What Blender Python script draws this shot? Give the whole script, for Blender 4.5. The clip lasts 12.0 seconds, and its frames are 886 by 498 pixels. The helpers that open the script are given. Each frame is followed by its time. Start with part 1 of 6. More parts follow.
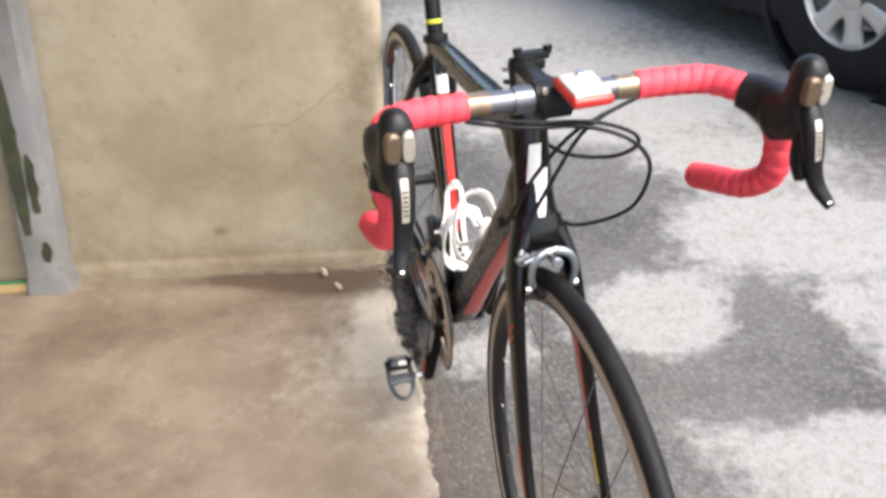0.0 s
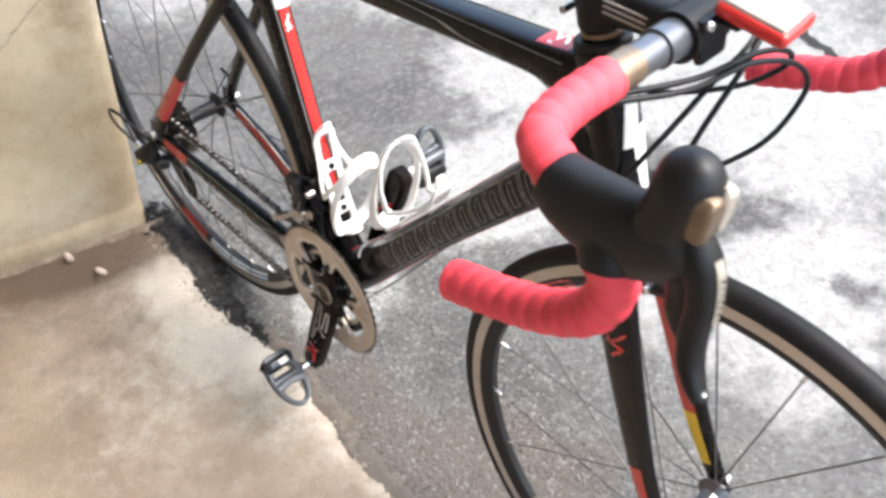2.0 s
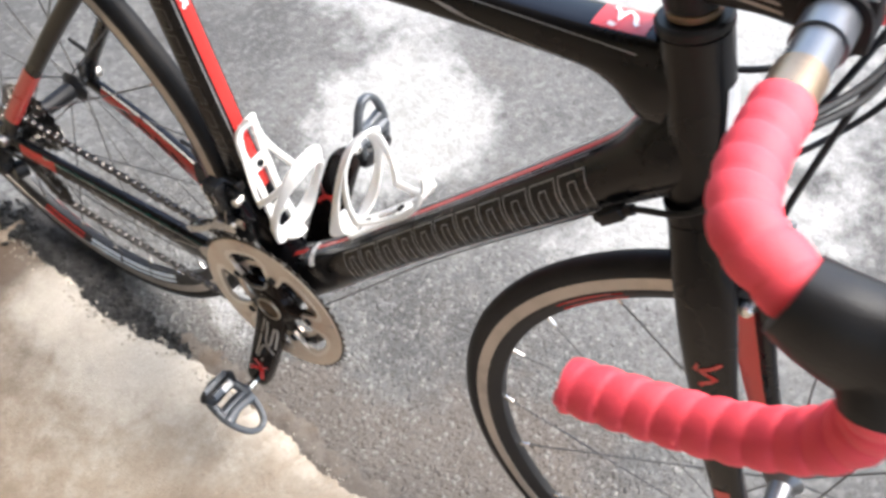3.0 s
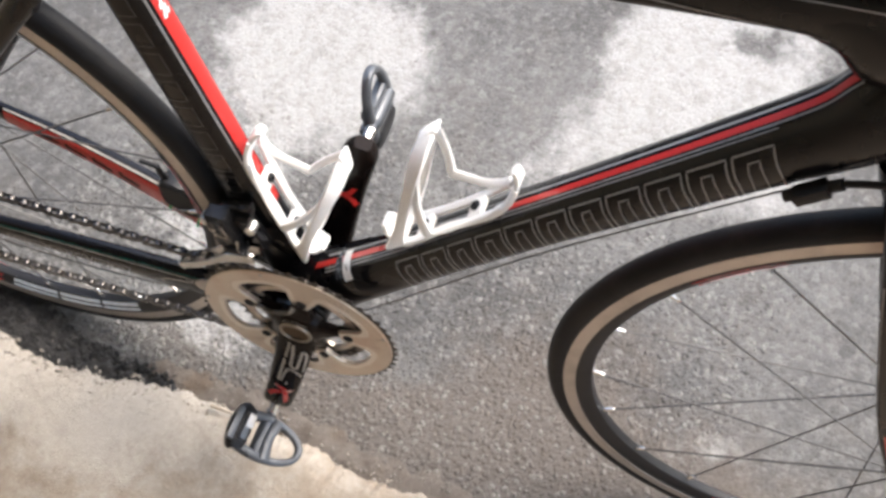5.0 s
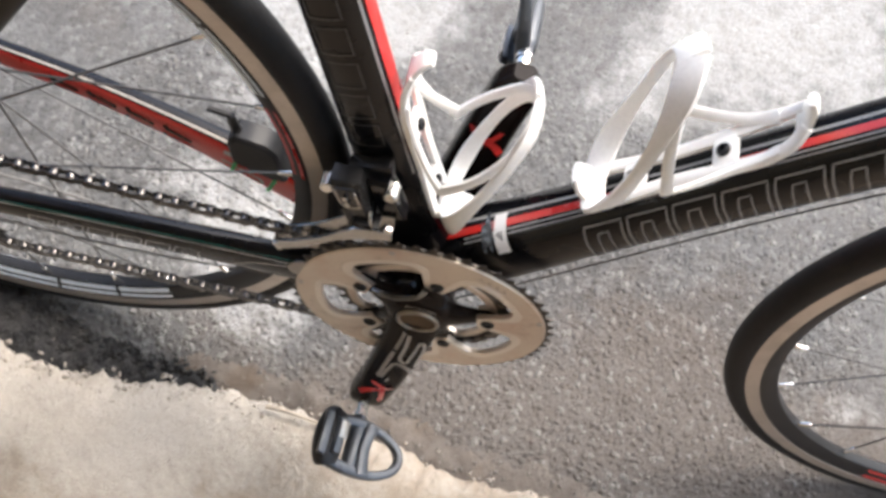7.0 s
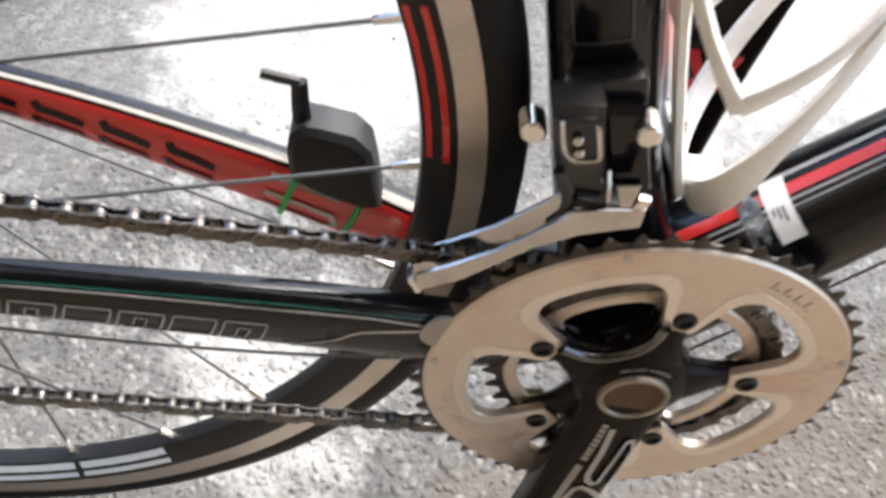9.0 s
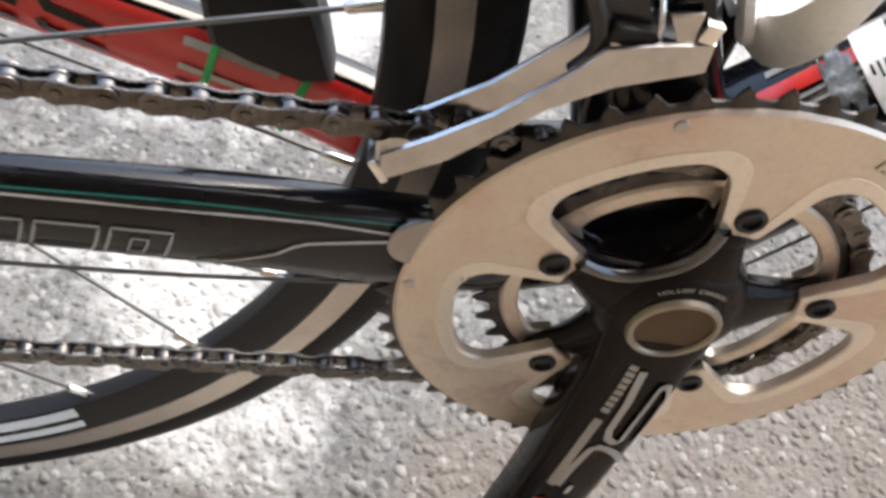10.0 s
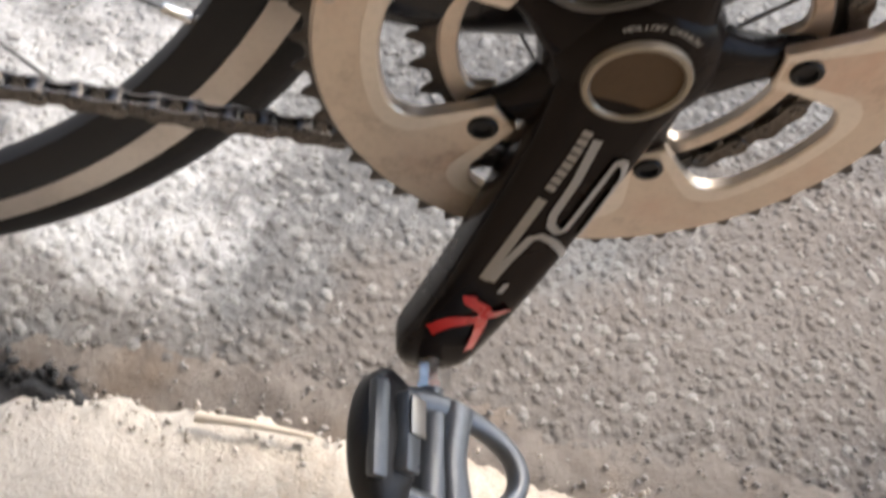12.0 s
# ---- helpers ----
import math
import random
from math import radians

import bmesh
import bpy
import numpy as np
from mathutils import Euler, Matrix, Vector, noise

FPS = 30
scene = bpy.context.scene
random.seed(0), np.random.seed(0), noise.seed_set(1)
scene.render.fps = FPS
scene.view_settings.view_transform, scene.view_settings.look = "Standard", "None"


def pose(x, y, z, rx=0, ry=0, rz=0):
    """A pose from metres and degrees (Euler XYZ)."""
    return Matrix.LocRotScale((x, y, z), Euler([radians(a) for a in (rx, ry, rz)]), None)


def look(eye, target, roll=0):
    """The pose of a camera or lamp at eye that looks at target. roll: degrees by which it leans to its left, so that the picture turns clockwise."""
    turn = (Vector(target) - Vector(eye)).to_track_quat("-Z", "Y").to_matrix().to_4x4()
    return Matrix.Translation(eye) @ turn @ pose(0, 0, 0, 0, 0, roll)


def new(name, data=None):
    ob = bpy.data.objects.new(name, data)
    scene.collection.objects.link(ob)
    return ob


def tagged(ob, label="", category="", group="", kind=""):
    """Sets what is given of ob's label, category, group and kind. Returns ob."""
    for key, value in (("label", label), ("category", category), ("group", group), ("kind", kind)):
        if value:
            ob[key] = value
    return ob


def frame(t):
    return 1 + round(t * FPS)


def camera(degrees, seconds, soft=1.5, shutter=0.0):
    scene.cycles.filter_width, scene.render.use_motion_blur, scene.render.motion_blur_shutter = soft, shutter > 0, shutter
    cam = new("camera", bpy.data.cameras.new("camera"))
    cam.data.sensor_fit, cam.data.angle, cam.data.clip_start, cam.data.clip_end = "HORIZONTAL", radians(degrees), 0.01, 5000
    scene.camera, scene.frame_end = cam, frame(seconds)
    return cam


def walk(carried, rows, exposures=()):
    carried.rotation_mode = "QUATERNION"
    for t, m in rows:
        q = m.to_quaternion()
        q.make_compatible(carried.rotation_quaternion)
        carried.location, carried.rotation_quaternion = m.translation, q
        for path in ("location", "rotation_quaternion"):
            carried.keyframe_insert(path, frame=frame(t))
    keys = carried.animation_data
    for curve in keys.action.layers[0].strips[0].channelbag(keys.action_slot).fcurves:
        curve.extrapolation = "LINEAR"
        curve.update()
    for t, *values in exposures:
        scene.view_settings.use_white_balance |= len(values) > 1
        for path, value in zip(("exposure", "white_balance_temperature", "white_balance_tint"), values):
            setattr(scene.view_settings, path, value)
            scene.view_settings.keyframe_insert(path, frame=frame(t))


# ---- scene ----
cam = camera(50.42, 12.0, soft=3.2, shutter=0.4)
PATH = [
    (0, (0.3009, 0.0583, 1.304), (0.09, 1.736, 0.2349), -6.7),
    (0.5, (0.1068, 0.1236, 1.313), (0.186, 1.713, 0.1026), -2.7),
    (1, (-0.0747, 0.187, 1.34), (0.3398, 1.701, 0.1013), -0.7),
    (1.5, (-0.1121, 0.3581, 1.313), (0.4196, 1.771, 0.0007), -1.4),
    (2, (-0.0966, 0.5739, 1.276), (0.4512, 1.839, -0.1726), -4.0),
    (2.5, (-0.0929, 0.71, 1.254), (0.5216, 1.831, -0.2836), -2.9),
    (2.7, (-0.1034, 0.7737, 1.241), (0.5734, 1.798, -0.3379), -1.8),
    (4.3, (-0.1019, 1.087, 1.163), (0.6138, 1.689, -0.6048), -1.1),
    (4.5, (-0.1004, 1.097, 1.16), (0.6207, 1.676, -0.6143), -1.1),
    (5, (-0.132, 1.14, 1.165), (0.6506, 1.623, -0.6109), 2.9),
    (5.5, (-0.15, 1.18, 1.151), (0.6569, 1.608, -0.6284), 6.3),
    (6, (-0.1622, 1.235, 1.107), (0.6892, 1.626, -0.6597), 9.7),
    (6.5, (-0.1815, 1.317, 1.048), (0.7478, 1.601, -0.7004), 13.3),
    (7, (-0.1466, 1.376, 0.9824), (0.6464, 1.6, -0.8407), 14.1),
    (7.5, (-0.1493, 1.475, 0.956), (0.6358, 1.575, -0.8804), 16.7),
    (7.7, (-0.1653, 1.529, 0.9412), (0.717, 1.543, -0.8538), 20.2),
    (9.3, (-0.1393, 1.522, 0.6187), (1.077, 1.706, -0.9575), 11.4),
    (9.5, (-0.1298, 1.522, 0.601), (1.058, 1.697, -0.9991), 11.2),
    (10, (-0.1006, 1.524, 0.5591), (1.049, 1.605, -1.075), 14.3),
    (10.5, (-0.0914, 1.523, 0.539), (1.041, 1.507, -1.109), 18.4),
    (11, (-0.0978, 1.522, 0.5295), (1.009, 1.449, -1.135), 21.5),
    (11.5, (-0.1044, 1.512, 0.5207), (0.9942, 1.422, -1.148), 22.6),
    (12, (-0.1127, 1.497, 0.4902), (0.9087, 1.428, -1.227), 24.6),
]
EXPOSURES = [(0.0, 1.80, 6550, 9), (1.0, 2.04, 6400, 8), (2.0, 2.12, 6350, 7), (2.5, 2.22, 6300, 7), (4.5, 1.92, 6550, 9), (5.5, 1.98, 6550, 9), (6.5, 2.04, 6550, 9), (7.5, 1.92, 6450, 8), (9.5, 2.50, 6400, 7), (10.5, 2.42, 6450, 8), (11.0, 2.38, 6650, 9), (11.5, 2.32, 6650, 9), (12.0, 2.22, 6550, 9)]
walk(cam, [(t, look(eye, target, roll)) for t, eye, target, roll in PATH], EXPOSURES)

# ---- light ----
sky = bpy.data.worlds.new("sky")
scene.world = sky
sky.use_nodes = True
wn = sky.node_tree
wtex = wn.nodes.new("ShaderNodeTexSky")
wtex.sky_type = "NISHITA"
wtex.sun_disc = False
SUN_EL, SUN_AZ = radians(54), radians(120)      # azimuth from +y towards +x
wtex.sun_elevation, wtex.sun_rotation = SUN_EL, SUN_AZ
wtex.air_density, wtex.dust_density = 1.0, 4.0
wn.nodes["Background"].inputs["Strength"].default_value = 0.15
wn.links.new(wtex.outputs[0], wn.nodes["Background"].inputs["Color"])
lamp = bpy.data.lights.new("sun", "SUN")
lamp.energy, lamp.angle, lamp.color = 0.8, radians(35), (1.0, 0.975, 0.94)
sun = new("sun", lamp)
sun.matrix_world = look((4 * math.sin(SUN_AZ) * math.cos(SUN_EL), 4 * math.cos(SUN_AZ) * math.cos(SUN_EL), 4 * math.sin(SUN_EL)), (0, 0, 0))


# ---- materials ----
def nodes_of(name):
    m = bpy.data.materials.new(name)
    m.use_nodes = True
    return m, m.node_tree.nodes, m.node_tree.links


def noise_tex(n, l, scale, detail=4, rough=0.55, vec=None):
    t = n.new("ShaderNodeTexNoise")
    t.inputs["Scale"].default_value, t.inputs["Detail"].default_value, t.inputs["Roughness"].default_value = scale, detail, rough
    if vec is not None:
        l.new(vec, t.inputs["Vector"])
    return t.outputs["Fac"]


def math_node(n, l, op, a, b=None, c=None, clamp=False):
    m = n.new("ShaderNodeMath")
    m.operation, m.use_clamp = op, clamp
    for i, v in enumerate((a, b, c)):
        if v is None:
            continue
        if isinstance(v, (int, float)):
            m.inputs[i].default_value = v
        else:
            l.new(v, m.inputs[i])
    return m.outputs[0]


def mix_col(n, l, fac, a, b, mode="MIX"):
    m = n.new("ShaderNodeMix")
    m.data_type, m.blend_type = "RGBA", mode
    for key, v in ((0, fac), (6, a), (7, b)):
        if isinstance(v, (int, float)):
            m.inputs[key].default_value = v
        elif isinstance(v, tuple):
            m.inputs[key].default_value = (*v, 1)
        else:
            l.new(v, m.inputs[key])
    return m.outputs[2]


def ramp(n, l, fac, lo, hi):
    r = n.new("ShaderNodeMapRange")
    r.interpolation_type = "SMOOTHSTEP"
    r.inputs["From Min"].default_value, r.inputs["From Max"].default_value = lo, hi
    l.new(fac, r.inputs["Value"])
    return r.outputs["Result"]


def material(name, col, rough=0.5, metal=0.0, coat=0.0, wear=0.25, wear_col=None, big=18.0, fine=420.0, bump=0.0, spread=0.12, spec=0.5, grime=None):
    """A procedural surface: base colour, blotches, fine grain, gloss that varies, and relief."""
    m, n, l = nodes_of(name)
    p = n["Principled BSDF"]
    vec = n.new("ShaderNodeTexCoord").outputs["Object"]
    a = noise_tex(n, l, big, 5, 0.6, vec)
    b = noise_tex(n, l, fine, 3, 0.6, vec)
    worn = wear_col or tuple(min(1, c * 0.6 + 0.012) for c in col)
    c1 = mix_col(n, l, math_node(n, l, "MULTIPLY", ramp(n, l, a, 0.45, 0.75), wear), col, worn)
    dark = tuple(c * 0.7 for c in col)
    c2 = mix_col(n, l, math_node(n, l, "MULTIPLY", ramp(n, l, b, 0.4, 0.8), 0.35), c1, dark)
    if grime:            # smears: colour, scale, share
        c2 = mix_col(n, l, math_node(n, l, "MULTIPLY", ramp(n, l, noise_tex(n, l, grime[1], 7, 0.7, vec), 0.52, 0.74), grime[2]), c2, grime[0])
    l.new(c2, p.inputs["Base Color"])
    l.new(math_node(n, l, "MULTIPLY_ADD", a, spread * 2, rough - spread, True), p.inputs["Roughness"])
    p.inputs["Metallic"].default_value = metal
    p.inputs["Specular IOR Level"].default_value = spec
    p.inputs["Coat Weight"].default_value = coat
    p.inputs["Coat Roughness"].default_value = 0.06
    if bump:
        bp = n.new("ShaderNodeBump")
        bp.inputs["Strength"].default_value, bp.inputs["Distance"].default_value = bump, 0.001
        l.new(b, bp.inputs["Height"])
        l.new(bp.outputs[0], p.inputs["Normal"])
    return m


BLACK = material("black_gloss_paint", (0.003, 0.003, 0.004), 0.28, coat=0.42, wear_col=(0.005, 0.005, 0.005), spec=0.10)
CARBON = material("carbon_crank", (0.0075, 0.0050, 0.0042), 0.26, coat=0.10, wear_col=(0.020, 0.011, 0.009), spec=0.06, spread=0.08)
GLOSS = material("moulded_black_gloss", (0.003, 0.003, 0.004), 0.12, coat=0.25, spec=0.2, spread=0.04)
LIPGLOSS = material("polished_black_lip", (0.004, 0.004, 0.005), 0.10, coat=1.0, spec=0.5, spread=0.03)
OILY = material("oily_black_teeth", (0.045, 0.040, 0.036), 0.35, metal=0.8, wear=0.6, wear_col=(0.12, 0.105, 0.09), big=160)
FDMET = material("dark_polished_alloy", (0.035, 0.034, 0.034), 0.24, metal=0.7, wear=0.5, wear_col=(0.10, 0.095, 0.09), big=90, spread=0.10)
HUBMET = material("dull_hub_alloy", (0.16, 0.16, 0.165), 0.34, metal=0.8)
CALIPER = material("brushed_caliper_alloy", (0.27, 0.29, 0.32), 0.34, metal=0.8)
CHROME = material("worn_chrome", (0.46, 0.45, 0.44), 0.20, metal=1.0, wear=0.6, wear_col=(0.26, 0.24, 0.22), big=60)
MATT = material("black_matt_plastic", (0.009, 0.009, 0.010), 0.42, bump=0.15, spec=0.24)
RUBBER = material("black_rubber", (0.007, 0.007, 0.008), 0.46, bump=0.2, wear_col=(0.014, 0.013, 0.012), spec=0.36)
TYRE = material("tyre_rubber", (0.010, 0.010, 0.011), 0.56, spec=0.18, bump=0.4, wear=0.5, wear_col=(0.032, 0.030, 0.028))
RED = material("red_gloss_paint", (0.52, 0.024, 0.020), 0.3, coat=0.4, wear_col=(0.42, 0.03, 0.025))
TAPE = material("red_bar_tape", (0.82, 0.060, 0.088), 0.6, bump=0.5, fine=900.0, wear_col=(0.9, 0.13, 0.14))
WHITE = material("white_plastic", (0.82, 0.81, 0.78), 0.42, wear_col=(0.72, 0.69, 0.62))
WHITE_PRINT = material("white_print", (0.78, 0.78, 0.77), 0.4)
DULLPRINT = material("dull_silver_print", (0.27, 0.245, 0.215), 0.38)
RINGPRINT = material("faint_ring_print", (0.30, 0.25, 0.20), 0.45, metal=0.4)
PALEBLUE = material("pale_blue_print", (0.62, 0.70, 0.78), 0.4)
GREY_PRINT = material("grey_print", (0.26, 0.26, 0.26), 0.4)
DIM_PRINT = material("dim_print", (0.045, 0.043, 0.042), 0.4)
SILVER_PRINT = material("silver_print", (0.40, 0.37, 0.335), 0.36)
SILVER = material("polished_alloy", (0.72, 0.70, 0.67), 0.22, metal=1.0)
STEEL = material("worn_steel", (0.42, 0.40, 0.38), 0.32, metal=1.0, wear=0.5, wear_col=(0.2, 0.18, 0.16))
CHAIN = material("oily_chain_steel", (0.125, 0.117, 0.110), 0.28, metal=1.0, wear=0.9, wear_col=(0.05, 0.042, 0.036), big=140)
RINGMET = material("champagne_chainring_alloy", (0.57, 0.495, 0.41), 0.40, metal=0.75, wear=0.75, wear_col=(0.50, 0.345, 0.265), big=20, grime=((0.16, 0.125, 0.10), 34.0, 0.55))
RINGPOL = material("polished_chainring_edge", (0.66, 0.605, 0.53), 0.32, metal=0.75)
TRACK = material("machined_brake_track", (0.52, 0.47, 0.42), 0.38, metal=0.7, wear=0.5, wear_col=(0.32, 0.28, 0.24), big=30)
RIMBLK = material("black_anodised_rim", (0.014, 0.014, 0.015), 0.36, wear_col=(0.022, 0.021, 0.020), spec=0.2)
SPOKE = material("dark_steel_spoke", (0.06, 0.058, 0.056), 0.38)
BRONZE = material("bronze_cap", (0.20, 0.145, 0.095), 0.35, metal=0.6)
CAPRIM = material("tan_cap_rim", (0.25, 0.215, 0.165), 0.35, metal=0.5)
DISH = material("brown_dish", (0.085, 0.055, 0.032), 0.6, spec=0.08)
PEDALGREY = material("grey_pedal_resin", (0.075, 0.082, 0.092), 0.30, metal=0.35, wear_col=(0.16, 0.17, 0.18), wear=0.6)
YELLOW = material("yellow_print", (0.72, 0.50, 0.03), 0.4)
GREEN = material("green_zip_tie", (0.02, 0.36, 0.07), 0.4)
# bar metal whose brown tint stands in for the tan wall it reflects
TANBAR = material("brown_tinted_alloy", (0.30, 0.225, 0.155), 0.30, metal=0.7, wear=0.6, wear_col=(0.14, 0.10, 0.07), big=45)
BARGREY = material("grey_alloy_bar", (0.16, 0.17, 0.19), 0.3, metal=0.7)
# pale base colour stands in for the sky reflected in the screen
SCREEN = material("glossy_screen", (0.42, 0.38, 0.33), 0.14, coat=1.0)
CREAM = material("cream_metal_plate", (0.55, 0.50, 0.42), 0.30, metal=0.5)
CARPAINT = material("dark_blue_car_paint", (0.010, 0.014, 0.030), 0.25, coat=1.0)
CARRIM = material("silver_wheel_paint", (0.52, 0.50, 0.46), 0.35, metal=0.5)
GLASS = material("dark_car_glass", (0.02, 0.024, 0.026), 0.08)
WOOD = material("pale_wood", (0.5, 0.36, 0.16), 0.6)


def asphalt(name, single=False):
    """single: each stone a little lighter or darker than the next."""
    m, n, l = nodes_of(name)
    p = n["Principled BSDF"]
    tc = n.new("ShaderNodeTexCoord").outputs["Object"]
    warp = n.new("ShaderNodeTexNoise")
    warp.inputs["Scale"].default_value, warp.inputs["Detail"].default_value, warp.inputs["Roughness"].default_value = 5.0, 7, 0.68
    l.new(tc, warp.inputs["Vector"])
    off = n.new("ShaderNodeVectorMath")
    off.operation = "MULTIPLY_ADD"
    l.new(warp.outputs["Color"], off.inputs[0])
    off.inputs[1].default_value, off.inputs[2].default_value = (0.32, 0.32, 0), (-0.16, -0.16, 0)
    add = n.new("ShaderNodeVectorMath")
    l.new(tc, add.inputs[0])
    l.new(off.outputs[0], add.inputs[1])
    sep = n.new("ShaderNodeSeparateXYZ")
    l.new(add.outputs[0], sep.inputs[0])
    total = None
    for cx, cy, rx, ry, w in STAINS:
        dx = math_node(n, l, "MULTIPLY_ADD", sep.outputs[0], 1 / rx, -cx / rx)
        dy = math_node(n, l, "MULTIPLY_ADD", sep.outputs[1], 1 / ry, -cy / ry)
        d2 = math_node(n, l, "ADD", math_node(n, l, "MULTIPLY", dx, dx), math_node(n, l, "MULTIPLY", dy, dy))
        g = math_node(n, l, "MULTIPLY", math_node(n, l, "EXPONENT", math_node(n, l, "MULTIPLY", d2, -0.8)), w)
        total = g if total is None else math_node(n, l, "ADD", total, g)
    grain = noise_tex(n, l, 26.0, 6, 0.7, tc)
    patch = ramp(n, l, math_node(n, l, "ADD", total, math_node(n, l, "MULTIPLY_ADD", grain, 1.1, -0.55)), 0.20, 0.82)
    vor = n.new("ShaderNodeTexVoronoi")
    vor.inputs["Scale"].default_value = 128.0
    jit = n.new("ShaderNodeTexNoise")
    jit.inputs["Scale"].default_value, jit.inputs["Detail"].default_value = 170.0, 5
    l.new(tc, jit.inputs["Vector"])
    jad = n.new("ShaderNodeVectorMath")
    jad.operation = "MULTIPLY_ADD"
    jad.inputs[1].default_value = (0.007, 0.007, 0.007)
    l.new(jit.outputs["Color"], jad.inputs[0])
    l.new(tc, jad.inputs[2])
    l.new(jad.outputs[0], vor.inputs["Vector"])
    sp = n.new("ShaderNodeSeparateColor")
    l.new(vor.outputs["Color"], sp.inputs[0])
    tone = noise_tex(n, l, 2.2, 5, 0.6, tc)
    base = mix_col(n, l, ramp(n, l, tone, 0.36, 0.64), (0.066, 0.065, 0.063), (0.120, 0.1185, 0.114))
    base = mix_col(n, l, math_node(n, l, "MULTIPLY", ramp(n, l, noise_tex(n, l, 7.0, 6, 0.65, tc), 0.5, 0.75), 0.6), base, (0.072, 0.062, 0.052))
    stones = mix_col(n, l, math_node(n, l, "MULTIPLY", ramp(n, l, sp.outputs[0], 0.50, 1.0), 0.34), base, (0.235, 0.230, 0.219))
    stones = mix_col(n, l, math_node(n, l, "MULTIPLY", ramp(n, l, sp.outputs[1], 0.55, 0.9), 0.30), stones, (0.052, 0.049, 0.046))
    gap = ramp(n, l, noise_tex(n, l, 95.0, 6, 0.75, jad.outputs[0]), 0.53, 0.66)
    lit = ramp(n, l, noise_tex(n, l, 120.0, 5, 0.7, off.outputs[0]), 0.54, 0.68)
    stones = mix_col(n, l, math_node(n, l, "MULTIPLY", lit, 0.30), stones, (0.26, 0.252, 0.238))
    stones = mix_col(n, l, math_node(n, l, "MULTIPLY", gap, 0.60), stones, (0.045, 0.041, 0.037))
    pale = mix_col(n, l, noise_tex(n, l, 60.0, 5, 0.7, tc), (0.25, 0.247, 0.236), (0.335, 0.332, 0.32))
    pale = mix_col(n, l, math_node(n, l, "MULTIPLY", ramp(n, l, sp.outputs[1], 0.5, 0.95), 0.36), pale, (0.17, 0.162, 0.15))
    pale = mix_col(n, l, math_node(n, l, "MULTIPLY", ramp(n, l, noise_tex(n, l, 24.0, 9, 0.72, tc), 0.46, 0.72), 0.6), pale, (0.185, 0.178, 0.165))
    pale = mix_col(n, l, math_node(n, l, "MULTIPLY", gap, 0.40), pale, (0.16, 0.15, 0.14))
    v2 = n.new("ShaderNodeTexVoronoi")
    v2.inputs["Scale"].default_value = 75.0
    l.new(jad.outputs[0], v2.inputs["Vector"])
    s2 = n.new("ShaderNodeSeparateColor")
    l.new(v2.outputs["Color"], s2.inputs[0])
    fleck = math_node(n, l, "MULTIPLY", ramp(n, l, v2.outputs["Distance"], 0.26, 0.16), ramp(n, l, s2.outputs[2], 0.94, 0.97))
    mud = None
    for cx, cy, rx, ry, w in MUD:
        dx = math_node(n, l, "MULTIPLY_ADD", sep.outputs[0], 1 / rx, -cx / rx)
        dy = math_node(n, l, "MULTIPLY_ADD", sep.outputs[1], 1 / ry, -cy / ry)
        d2 = math_node(n, l, "ADD", math_node(n, l, "MULTIPLY", dx, dx), math_node(n, l, "MULTIPLY", dy, dy))
        g = math_node(n, l, "MULTIPLY", math_node(n, l, "EXPONENT", math_node(n, l, "MULTIPLY", d2, -0.8)), w)
        mud = g if mud is None else math_node(n, l, "ADD", mud, g)
    muddy = ramp(n, l, math_node(n, l, "ADD", mud, math_node(n, l, "MULTIPLY_ADD", grain, 0.7, -0.35)), 0.15, 0.9)
    blot = ramp(n, l, noise_tex(n, l, 14.0, 8, 0.7, tc), 0.48, 0.72)
    stones = mix_col(n, l, math_node(n, l, "MULTIPLY", blot, 0.28), stones, (0.17, 0.164, 0.153))
    blot2 = ramp(n, l, noise_tex(n, l, 9.0, 8, 0.72, tc), 0.56, 0.74)
    stones = mix_col(n, l, math_node(n, l, "MULTIPLY", blot2, 0.55), stones, (0.062, 0.053, 0.045))
    stones = mix_col(n, l, math_node(n, l, "MULTIPLY", muddy, 0.6), stones, (0.105, 0.086, 0.070))
    road = mix_col(n, l, patch, stones, pale)
    road = mix_col(n, l, math_node(n, l, "MULTIPLY", fleck, 0.5), road, (0.38, 0.37, 0.35))
    if single:
        chance = n.new("ShaderNodeNewGeometry").outputs["Random Per Island"]
        road = mix_col(n, l, math_node(n, l, "MULTIPLY", ramp(n, l, chance, 0.55, 1.0), 0.32), road, (0.31, 0.30, 0.28))
        road = mix_col(n, l, math_node(n, l, "MULTIPLY", ramp(n, l, chance, 0.35, 0.0), 0.38), road, (0.075, 0.068, 0.060))
    l.new(road, p.inputs["Base Color"])
    p.inputs["Roughness"].default_value = 0.85
    p.inputs["Specular IOR Level"].default_value = 0.25
    h = math_node(n, l, "ADD", math_node(n, l, "MULTIPLY", vor.outputs["Distance"], -1.0), math_node(n, l, "MULTIPLY", noise_tex(n, l, 240.0, 5, 0.7, tc), 1.2))
    bp = n.new("ShaderNodeBump")
    bp.inputs["Strength"].default_value, bp.inputs["Distance"].default_value = 0.6, 0.0028
    l.new(h, bp.inputs["Height"])
    l.new(bp.outputs[0], p.inputs["Normal"])
    return m


